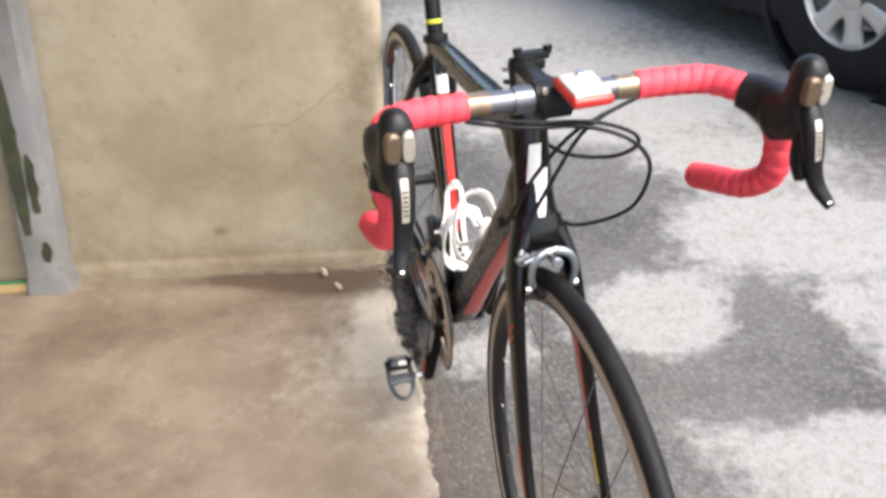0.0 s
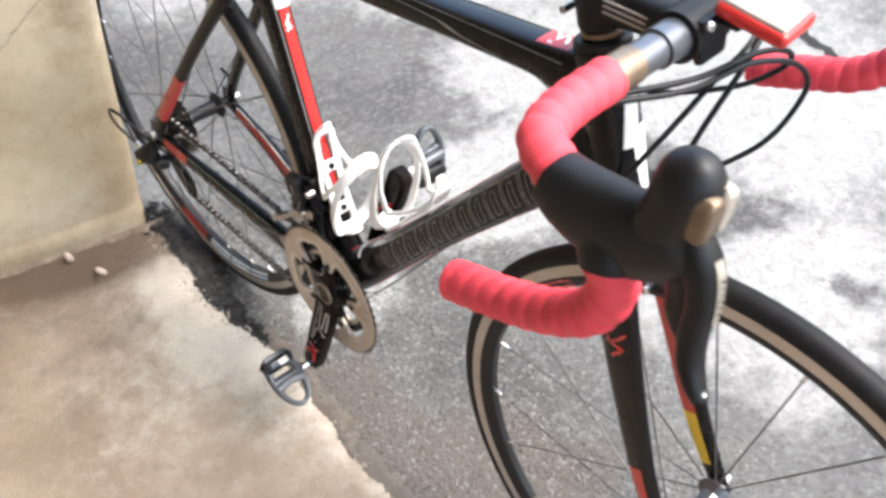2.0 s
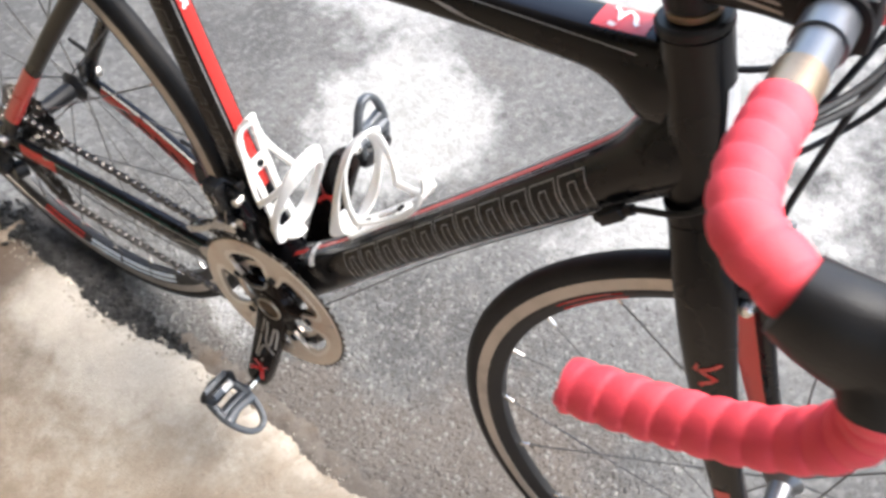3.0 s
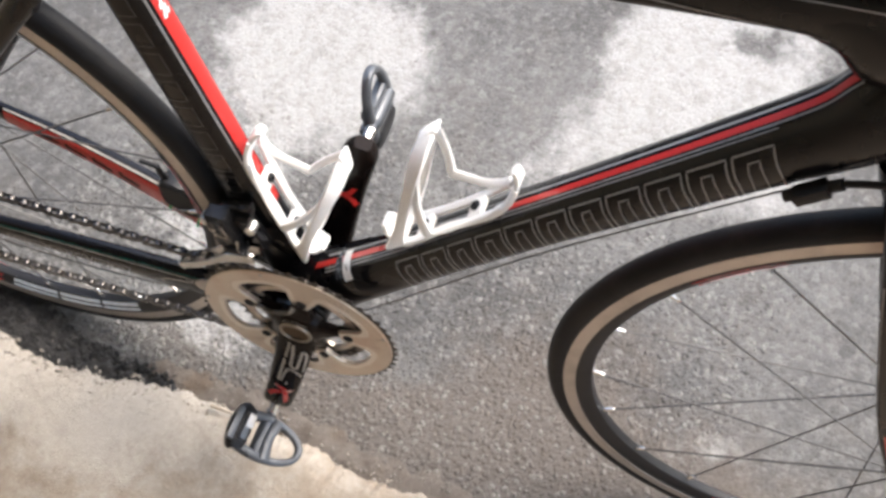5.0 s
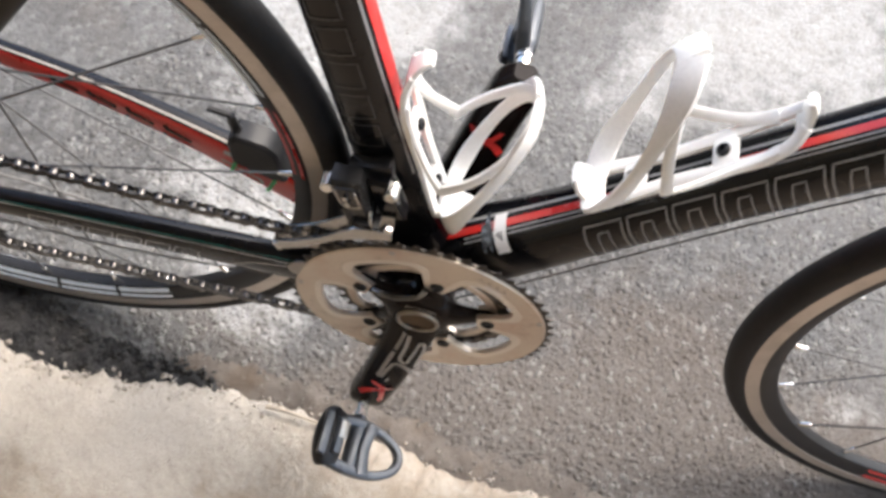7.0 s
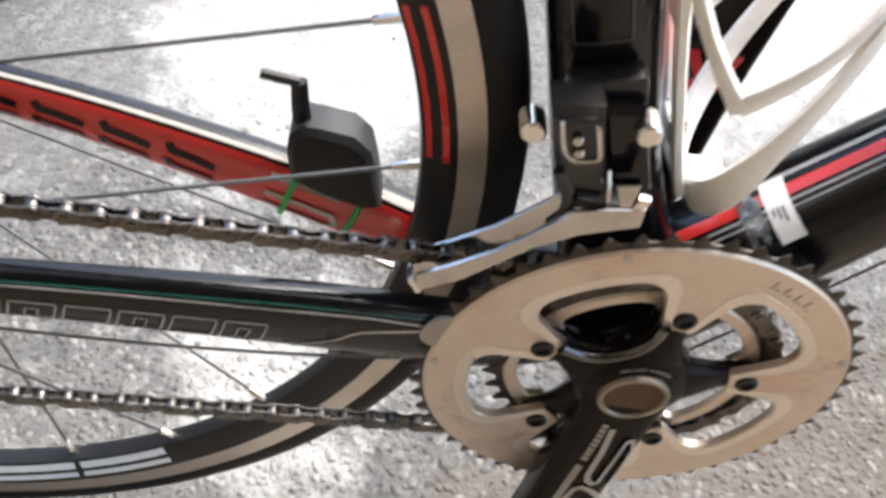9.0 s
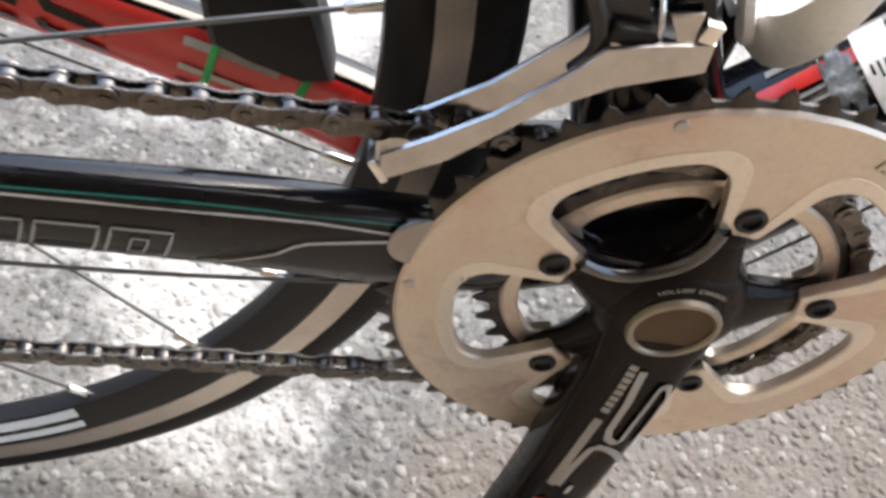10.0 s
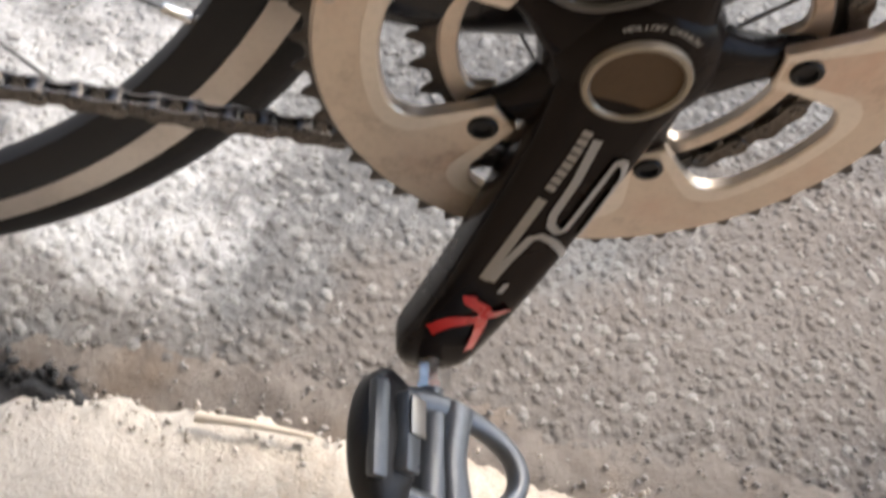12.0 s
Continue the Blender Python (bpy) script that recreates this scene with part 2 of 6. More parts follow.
# pale cement wash on the asphalt: centre, half sizes, weight (minus: bare again)
STAINS = [(0.57, 1.79, 0.14, 0.14, 1.4), (0.50, 1.86, 0.08, 0.08, 0.4), (0.77, 1.33, 0.17, 0.10, 0.95), (1.02, 1.33, 0.14, 0.10, 0.6), (0.62, 1.42, 0.06, 0.06, 0.4),
          (0.74, 1.12, 0.12, 0.10, 0.6), (1.15, 1.68, 0.22, 0.14, 0.8), (0.21, 1.70, 0.06, 0.10, 0.8), (0.37, 1.80, 0.06, 0.08, 0.3),
          (0.88, 2.12, 0.24, 0.15, 1.3), (1.30, 2.05, 0.34, 0.26, 0.8), (0.95, 1.80, 0.06, 0.05, 0.7), (1.10, 1.52, 0.14, 0.08, 0.5), (1.5, 1.3, 0.3, 0.4, 0.8),
          (0.55, 2.9, 0.40, 0.25, 1.0), (0.2, 3.2, 0.3, 0.3, 0.7), (0.3, 3.9, 0.7, 0.4, 0.9), (0.85, 2.50, 0.30, 0.14, 0.9), (0.9, 3.2, 0.4, 0.3, 0.6), (0.13, 1.66, 0.07, 0.06, 0.5),
          (0.96, 1.245, 0.04, 0.035, -1.0), (0.92, 1.19, 0.11, 0.08, 0.65), (0.33, 1.02, 0.035, 0.045, 0.45), (0.79, 1.67, 0.09, 0.15, -0.8), (0.92, 1.49, 0.10, 0.05, -0.3), (0.46, 2.07, 0.12, 0.10, -0.6), (0.45, 2.45, 0.16, 0.12, -0.4)]
# brown mud washed off the slab on to the asphalt
MUD = [(0.19, 1.10, 0.08, 0.14, 1.0), (0.145, 1.28, 0.055, 0.12, 1.0), (0.10, 1.42, 0.045, 0.10, 0.9), (0.08, 1.52, 0.05, 0.08, 0.7), (0.10, 1.66, 0.07, 0.05, 0.6), (0.27, 0.80, 0.12, 0.3, 0.8), (0.30, 1.30, 0.08, 0.08, 0.5), (0.42, 1.18, 0.08, 0.06, 0.4), (0.24, 1.16, 0.10, 0.12, 0.5)]
ASPHALT = asphalt("stained_asphalt")
AGGREGATE = asphalt("asphalt_stones", True)


def mineral(name, c_lo, c_hi, stain, scale=3.0, speck=60.0, bump=0.5, dist=0.002, powder=(), powder_col=(0.47, 0.43, 0.365), plane=(0, 1), grime=(), grime_col=(0.060, 0.037, 0.022)):
    m, n, l = nodes_of(name)
    p = n["Principled BSDF"]
    tc = n.new("ShaderNodeTexCoord").outputs["Object"]
    a = noise_tex(n, l, scale, 7, 0.62, tc)
    b = noise_tex(n, l, speck, 6, 0.7, tc)
    c = noise_tex(n, l, scale * 0.45, 4, 0.5, tc)
    col = mix_col(n, l, ramp(n, l, a, 0.3, 0.72), c_lo, c_hi)
    col = mix_col(n, l, math_node(n, l, "MULTIPLY", ramp(n, l, c, 0.5, 0.72), 0.55), col, stain)
    col = mix_col(n, l, math_node(n, l, "MULTIPLY", ramp(n, l, b, 0.56, 0.75), 0.45), col, tuple(x * 0.55 for x in stain))
    for areas, tint, sc, amp in ((powder, powder_col, 22.0, 2.2), (grime, grime_col, 12.0, 1.6)):
        if not areas:
            continue
        sep = n.new("ShaderNodeSeparateXYZ")
        l.new(tc, sep.inputs[0])
        total = None
        for cx, cy, rx, ry, w in areas:
            dx = math_node(n, l, "MULTIPLY_ADD", sep.outputs[plane[0]], 1 / rx, -cx / rx)
            dy = math_node(n, l, "MULTIPLY_ADD", sep.outputs[plane[1]], 1 / ry, -cy / ry)
            d2 = math_node(n, l, "ADD", math_node(n, l, "MULTIPLY", dx, dx), math_node(n, l, "MULTIPLY", dy, dy))
            g = math_node(n, l, "MULTIPLY", math_node(n, l, "EXPONENT", math_node(n, l, "MULTIPLY", d2, -0.8)), w)
            total = g if total is None else math_node(n, l, "ADD", total, g)
        mask = ramp(n, l, math_node(n, l, "ADD", total, math_node(n, l, "MULTIPLY_ADD", noise_tex(n, l, sc, 9, 0.75, tc), amp, -amp / 2)), 0.0, 1.2)
        col = mix_col(n, l, math_node(n, l, "MULTIPLY", mask, 0.86), col, tint)
    l.new(col, p.inputs["Base Color"])
    p.inputs["Roughness"].default_value = 0.82
    bp = n.new("ShaderNodeBump")
    bp.inputs["Strength"].default_value, bp.inputs["Distance"].default_value = bump, dist
    l.new(math_node(n, l, "ADD", b, math_node(n, l, "MULTIPLY", noise_tex(n, l, speck * 6, 3, 0.6, tc), 0.4)), bp.inputs["Height"])
    l.new(bp.outputs[0], p.inputs["Normal"])
    return m


# pale cement powder worn off along the slab's edge
POWDER = [(-0.07, 1.84, 0.08, 0.14, 1.3), (-0.01, 1.70, 0.09, 0.14, 1.2), (0.06, 1.50, 0.08, 0.16, 0.55), (0.12, 1.28, 0.08, 0.16, 0.35), (-0.18, 1.62, 0.12, 0.16, 0.35)]
# damp brown spill by the wall's foot, then wider browner areas on the slab
SLAB_BROWN = [(-0.15, 1.98, 0.13, 0.055, 2.4), (-0.28, 1.975, 0.12, 0.045, 2.0), (-0.42, 1.985, 0.12, 0.03, 1.2), (-0.50, 1.99, 0.20, 0.03, 0.5), (-0.30, 1.86, 0.20, 0.08, 0.35), (-0.80, 1.2, 0.3, 0.45, 0.45), (-0.50, 1.30, 0.16, 0.14, 0.25), (-0.70, 1.80, 0.35, 0.10, 0.35), (-0.20, 1.75, 0.16, 0.05, 0.3)]
CONCRETE = mineral("worn_concrete", (0.190, 0.145, 0.104), (0.280, 0.226, 0.170), (0.135, 0.094, 0.060), 4.5, 90.0, 0.9, 0.003, powder=POWDER, grime=SLAB_BROWN)
CHIPS = mineral("pale_cement_chips", (0.30, 0.265, 0.22), (0.42, 0.38, 0.33), (0.24, 0.20, 0.155), 30.0, 120.0)
# brown grime on the wall: x, z, half sizes, weight
GRIME = [(-0.11, 0.12, 0.08, 0.12, 0.5), (-0.09, 0.50, 0.05, 0.36, 0.65), (-0.10, 1.02, 0.05, 0.16, 0.6), (-0.22, 0.98, 0.10, 0.012, 0.7), (-0.495, 0.145, 0.014, 0.010, 1.6), (-0.40, 0.30, 0.25, 0.05, 0.35), (-0.35, 0.05, 0.22, 0.05, 0.6), (-0.72, 0.06, 0.28, 0.06, 0.5), (-0.85, 0.5, 0.08, 0.5, 0.3)]
PLASTER = mineral("stained_plaster", (0.275, 0.230, 0.157), (0.41, 0.355, 0.260), (0.235, 0.175, 0.102), 3.6, 40.0, 0.4, powder=GRIME, powder_col=(0.20, 0.145, 0.085), plane=(0, 2))
TAR = mineral("black_dirt", (0.012, 0.012, 0.012), (0.055, 0.052, 0.05), (0.022, 0.020, 0.018), 55.0, 140.0, 1.0, 0.004)
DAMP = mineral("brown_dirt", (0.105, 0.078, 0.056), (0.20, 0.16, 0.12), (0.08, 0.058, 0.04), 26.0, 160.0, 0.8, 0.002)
SILT = mineral("brown_silt", (0.085, 0.070, 0.057), (0.15, 0.128, 0.108), (0.11, 0.075, 0.045), 30.0, 190.0, 0.8, 0.002)
STONE = mineral("pebble", (0.12, 0.108, 0.095), (0.24, 0.22, 0.2), (0.1, 0.085, 0.07), 60.0, 200.0, 0.3)
POSTGREY = mineral("grey_post_paint", (0.20, 0.20, 0.205), (0.27, 0.265, 0.26), (0.05, 0.06, 0.035), 7.0, 50.0, 0.3)
PINKSTONE = mineral("pale_pink_stone", (0.34, 0.265, 0.215), (0.47, 0.385, 0.325), (0.28, 0.21, 0.165), 60.0, 200.0, 0.3)
CRACK = material("dark_crack", (0.016, 0.015, 0.014), 0.9)
HAIR = material("hairline_crack", (0.15, 0.112, 0.074), 0.9)


# ---- shapes ----
def rot(axis, deg):
    return Matrix.Rotation(radians(deg), 4, axis)


def moved(geo, m):
    return [tuple(m @ Vector(v)) for v in geo[0]], geo[1]


def join(*geos):
    V, F = [], []
    for v, f in geos:
        k = len(V)
        V += v
        F += [tuple(i + k for i in q) for q in f]
    return V, F


def mesh_of(name, geo, mats, sharp=40):
    me = bpy.data.meshes.new(name)
    me.from_pydata([tuple(v) for v in geo[0]], [], geo[1])
    me.materials.append(mats)
    me.polygons.foreach_set("use_smooth", [True] * len(me.polygons))
    me.update()
    me.set_sharp_from_angle(angle=radians(sharp))
    return me


def part(name, geo, mat, parent=None, label="", m=None, sharp=40):
    ob = new(name, geo if isinstance(geo, bpy.types.Mesh) else mesh_of(name, geo, mat, sharp))
    if parent is not None:
        ob.parent = parent
    if m is not None:
        ob.matrix_local = m
    if label:
        ob["label"] = label
    return ob


def thing(name, label, category, m=None, kind="", group=""):
    ob = tagged(new(name), label, category, group, kind)
    if m is not None:
        ob.matrix_world = m
    return ob


def spline(pts, count):
    """count points evenly along a smooth curve through pts; each point may carry further numbers."""
    P = np.array(pts, float)
    Q = np.vstack([2 * P[0] - P[1], P, 2 * P[-1] - P[-2]])
    out = []
    for i in range(1, len(Q) - 2):
        a, b, c, d = Q[i - 1], Q[i], Q[i + 1], Q[i + 2]
        for t in np.linspace(0, 1, 24, endpoint=False):
            out.append(0.5 * (2 * b + (c - a) * t + (2 * a - 5 * b + 4 * c - d) * t * t + (3 * b - a - 3 * c + d) * t ** 3))
    out.append(Q[-2])
    out = np.array(out)
    s = np.r_[0, np.cumsum(np.linalg.norm(np.diff(out[:, :3], axis=0), axis=1))]
    u = np.linspace(0, s[-1], count)
    return np.array([np.interp(u, s, out[:, k]) for k in range(out.shape[1])]).T, s[-1]


class Tube:
    """A swept tube. pts rows: x, y, z, half width across, half width in the other way. side: a fixed way for the first width."""

    def __init__(self, pts, side=(0, 1, 0), power=2.0, count=80):
        rows, self.length = spline(pts, count)
        self.P, self.a, self.b, self.power, self.count = rows[:, :3], rows[:, 3], rows[:, 4], power, count
        T = np.gradient(self.P, axis=0)
        T /= np.linalg.norm(T, axis=1)[:, None]
        N = np.zeros_like(T)
        v = np.array(side, float) if side is not None else np.array((0.3, 0.2, 1.0))
        for i in range(count):
            w = (np.array(side, float) if side is not None else v)
            w = w - T[i] * (w @ T[i])
            v = w / np.linalg.norm(w)
            N[i] = v
        self.T, self.N, self.B = T, N, np.cross(T, N)

    def at(self, s, th, off=0.0):
        """The surface at s (0 to 1) along it and th degrees round it; 0 is the side way."""
        x = min(max(s, 0), 1) * (self.count - 1)
        i = min(int(x), self.count - 2)
        k = x - i
        mixd = lambda A: A[i] * (1 - k) + A[i + 1] * k
        c, q = math.cos(radians(th)), math.sin(radians(th))
        e = 2 / self.power
        ca, qa = math.copysign(abs(c) ** e, c), math.copysign(abs(q) ** e, q)
        a, b = mixd(self.a) + off, mixd(self.b) + off
        return tuple(mixd(self.P) + mixd(self.N) * (a * ca) + mixd(self.B) * (b * qa))

    def skin(self, rings=40, segs=20, s0=0.0, s1=1.0, off=0.0, caps=True, ripple=None):
        V, F = [], []
        for i in range(rings):
            s = s0 + (s1 - s0) * i / (rings - 1)
            for j in range(segs):
                th = 360 * j / segs
                V.append(self.at(s, th, off + (ripple(s * self.length, th) if ripple else 0)))
        for i in range(rings - 1):
            for j in range(segs):
                k = (j + 1) % segs
                F.append((i * segs + j, i * segs + k, (i + 1) * segs + k, (i + 1) * segs + j))
        if caps:
            F.append(tuple(range(segs - 1, -1, -1)))
            F.append(tuple((rings - 1) * segs + j for j in range(segs)))
        return V, F

    def band(self, s0, s1, t0, t1, off=0.0006, rings=24, segs=6):
        """A patch of film on the surface between two stations and two angles (each angle a number or a function of 0 to 1)."""
        V, F = [], []
        f0 = t0 if callable(t0) else (lambda k: t0)
        f1 = t1 if callable(t1) else (lambda k: t1)
        for i in range(rings + 1):
            k = i / rings
            for j in range(segs + 1):
                V.append(self.at(s0 + (s1 - s0) * k, f0(k) + (f1(k) - f0(k)) * j / segs, off))
        w = segs + 1
        for i in range(rings):
            for j in range(segs):
                F.append((i * w + j, i * w + j + 1, (i + 1) * w + j + 1, (i + 1) * w + j))
        return V, F

    def line(self, pts, width, off=0.0007, closed=False):
        """A printed line on the surface through (s, degrees) points."""
        pts = list(pts) + ([pts[0]] if closed else [])
        fine = []
        for (s0, a0), (s1, a1) in zip(pts, pts[1:]):
            k = max(2, int(abs(a1 - a0) / 6) + 2)
            fine += [(s0 + (s1 - s0) * i / k, a0 + (a1 - a0) * i / k) for i in range(k)]
        fine.append(pts[-1])
        P = [Vector(self.at(s, a, off)) for s, a in fine]
        nor = [(Vector(self.at(s, a, off + 0.002)) - Vector(self.at(s, a, off))).normalized() for s, a in fine]
        V, F = [], []
        for i, p in enumerate(P):
            d = (P[min(i + 1, len(P) - 1)] - P[max(i - 1, 0)]).normalized()
            w = nor[i].cross(d).normalized() * width / 2
            V += [tuple(p - w), tuple(p + w)]
        for i in range(len(P) - 1):
            F.append((2 * i, 2 * i + 1, 2 * i + 3, 2 * i + 2))
        return V, F


def rod(pts, r, segs=10, rings=None, r2=None):
    n = len(pts)
    rows = [(*p, r + ((r2 or r) - r) * i / max(1, n - 1), r + ((r2 or r) - r) * i / max(1, n - 1)) for i, p in enumerate(pts)]
    return Tube(rows, side=None, count=max(2 if n == 2 else 24, (rings or 0))).skin(rings or (2 if n == 2 else 8 * n), segs)


def lathe(profile, segs=32, m=None, closed=False):
    """profile of (radius, height) turned round local z."""
    V, F = [], []
    k = len(profile)
    for j in range(segs):
        a = 2 * math.pi * j / segs
        V += [(r * math.cos(a), r * math.sin(a), h) for r, h in profile]
    for j in range(segs):
        q = (j + 1) % segs
        for i in range(k if closed else k - 1):
            i2 = (i + 1) % k
            F.append((j * k + i, q * k + i, q * k + i2, j * k + i2))
    if not closed:
        F.append(tuple(j * k for j in range(segs - 1, -1, -1)))
        F.append(tuple(j * k + k - 1 for j in range(segs)))
    return moved((V, F), m) if m is not None else (V, F)


def axis_m(p, way):
    """local z along way, at p."""
    return Matrix.Translation(p) @ Vector(way).to_track_quat("Z", "Y").to_matrix().to_4x4()


def disc(p, way, r, h, bev=0.0006, segs=20, hole=0.0):
    if hole:
        prof = [(hole, 0), (r - bev, 0), (r, bev), (r, h - bev), (r - bev, h), (hole, h)]
        return lathe(prof, segs, axis_m(p, way), True)
    return lathe([(r - bev, 0), (r, bev), (r, h - bev), (r - bev, h)], segs, axis_m(p, way))


def box(size, m=None, bev=0.002, segs=2):
    bm = bmesh.new()
    bmesh.ops.create_cube(bm, size=1, matrix=Matrix.Diagonal((*size, 1)))
    if bev:
        bmesh.ops.bevel(bm, geom=bm.edges[:], offset=bev, segments=segs, affect="EDGES", profile=0.6)
    bm.verts.index_update()
    geo = [tuple(v.co) for v in bm.verts], [tuple(v.index for v in f.verts) for f in bm.faces]
    bm.free()
    return moved(geo, m) if m is not None else geo


def prism(outline, h, m=None, bev=0.0):
    """An outline in local x, y raised to h, with a chamfered rim on top."""
    k = len(outline)
    c = np.mean(outline, axis=0)
    V = [(x, y, 0) for x, y in outline] + [(x, y, h - bev) for x, y in outline]
    V += [(c[0] + (x - c[0]) * (1 - bev / max(1e-6, math.hypot(x - c[0], y - c[1]))), c[1] + (y - c[1]) * (1 - bev / max(1e-6, math.hypot(x - c[0], y - c[1]))), h) for x, y in outline]
    F = []
    for j in range(k):
        q = (j + 1) % k
        F += [(j, q, k + q, k + j), (k + j, k + q, 2 * k + q, 2 * k + j)]
    F += [tuple(range(k - 1, -1, -1)), tuple(2 * k + j for j in range(k))]
    return moved((V, F), m) if m is not None else (V, F)


# ---- ground, slab and wall ----
def grid_sheet(xs, ys, zf):
    V = [(x, y, zf(x, y)) for y in ys for x in xs]
    w = len(xs)
    return V, [(j * w + i, j * w + i + 1, (j + 1) * w + i + 1, (j + 1) * w + i) for j in range(len(ys) - 1) for i in range(w - 1)]


ground = part("ground", grid_sheet([-150, -40, -10, -3, 0, 1, 2, 3, 10, 40, 150], [-150, -40, -10, -3, 0, 1, 2, 3, 10, 40, 150], lambda x, y: 0.0), ASPHALT)
tagged(ground, "grey asphalt with pale worn cement stains", "asphalt", kind="structure")

EDGE = [(-3.0, 0.85), (0.0, 0.32), (0.9, 0.150), (1.2, 0.096), (1.3, 0.077), (1.45, 0.046), (1.56, 0.030), (1.65, 0.003), (1.8, -0.048), (1.92, -0.068), (2.05, -0.088), (2.6, -0.12)]
SLAB_TOP = 0.016


def edge_x(y):
    x = float(np.interp(y, [e[0] for e in EDGE], [e[1] for e in EDGE]))
    return x + 0.011 * noise.noise((y * 9, 0.3, 0)) + 0.007 * noise.noise((y * 37, 1.7, 0)) + 0.005 * noise.noise((y * 110, 2.7, 0)) + 0.002 * noise.noise((y * 260, 4.7, 0))


def slab_geo():
    ys = np.r_[np.linspace(-3, 0.8, 12), np.linspace(0.82, 2.02, 520)]
    us = np.r_[0, 0.006, 0.016, 0.03, 0.05, 0.08, 0.13, 0.2, 0.4, 0.8, 1.6, 3.0, 6.0]
    V, F = [], []
    w = len(us) + 1
    for y in ys:
        x0 = edge_x(y)
        V.append((x0 + 0.004, y, -0.06))
        for u in us:
            z = SLAB_TOP * min(1.0, 0.35 + u * 28) + 0.0022 * noise.noise((y * 22, u * 22, 0)) * min(1, u * 40 + 0.4) + 0.004 * noise.noise((y * 2.5, u * 2.5, 5)) * min(1, u * 5)
            V.append((x0 - u, y, z))
    for j in range(len(ys) - 1):
        for i in range(w - 1):
            F.append((j * w + i, j * w + i + 1, (j + 1) * w + i + 1, (j + 1) * w + i)[::-1])
    return V, F


slab = part("pavement", slab_geo(), CONCRETE, sharp=60)
tagged(slab, "worn tan concrete slab with a broken edge beside the asphalt", "pavement", kind="structure")

WALL_Y, WALL_X, LEAN_X = 2.012, -0.094, 0.107


def wall_geo():
    """A plastered wall end; front face and return face are slightly uneven, the corner worn."""
    zs = np.r_[-0.05, 0.0, 0.03, 0.058, 0.062, 0.075, np.linspace(0.1, 3.0, 60)]
    ring = [(-4.0, 0.0), (-2.5, 0.0)] + [(-1.5 + 1.46 * k / 40, 0.0) for k in range(41)] + [(-0.018, 0.002), (-0.006, 0.007), (0.0, 0.018), (0.0, 0.04), (-0.004, 0.075), (-0.02, 0.085), (-4.0, 0.085)]
    V, F = [], []
    k = len(ring)
    for z in zs:
        foot = 0.0025 if z < 0.06 else 0.0
        chip = 0.02 * max(0, noise.noise((z * 14, 3.1, 0))) + 0.006 * noise.noise((z * 60, 8.1, 0))
        for i, (x, y) in enumerate(ring):
            near = max(0.0, 1 + x / 0.05) if i < k - 2 else 0
            d = 0.003 * noise.noise((x * 5, z * 5, 0)) + 0.0012 * noise.noise((x * 24, z * 24, 4))
            V.append((WALL_X + x + LEAN_X * z - chip * near * 0.5, WALL_Y + y - foot * (i < k - 3) + d, z))
    for j in range(len(zs) - 1):
        for i in range(k):
            q = (i + 1) % k
            F.append((j * k + i, j * k + q, (j + 1) * k + q, (j + 1) * k + i))
    F.append(tuple((len(zs) - 1) * k + i for i in range(k)))
    return V, F


wall = part("wall_north", wall_geo(), PLASTER, sharp=50)
tagged(wall, "stained tan plaster wall with fine cracks and a chipped corner", "wall", kind="structure")


def wall_crack(pts, w):
    fine = [(a[0] + (b[0] - a[0]) * k / 8 + 0.006 * noise.noise((k * 1.7 + a[0] * 30, a[1] * 9, 0)), a[1] + (b[1] - a[1]) * k / 8 + 0.006 * noise.noise((k * 1.3 + 5, a[0] * 21, 2))) for a, b in zip(pts, pts[1:]) for k in range(8)] + [pts[-1]]
    V, F = [], []
    for i, (x, z) in enumerate(fine):
        t = w * (0.35 + 0.65 * abs(noise.noise((i * 0.9, x * 5, 1)))) * (1 if 0 < i < len(fine) - 1 else 0.2)
        yy = WALL_Y + 0.003 * noise.noise(((x - WALL_X - LEAN_X * z) * 5, z * 5, 0)) - 0.0018
        V += [(x, yy, z - t), (x + t * 0.6, yy, z + t)]
    F = [(2 * i, 2 * i + 2, 2 * i + 3, 2 * i + 1) for i in range(len(fine) - 1)]
    return V, F


for pts, w in (([(-0.12, 0.52), (-0.20, 0.46), (-0.27, 0.42), (-0.30, 0.425), (-0.40, 0.42)], 0.0018), ([(-0.30, 0.66), (-0.305, 0.55), (-0.31, 0.44), (-0.315, 0.34)], 0.0014),
               ([(-0.27, 0.42), (-0.25, 0.36), (-0.22, 0.335)], 0.0012), ([(-0.40, 0.42), (-0.41, 0.33), (-0.47, 0.28), (-0.52, 0.27)], 0.0011)):
    part("plaster_crack", wall_crack(pts, w), HAIR, wall)


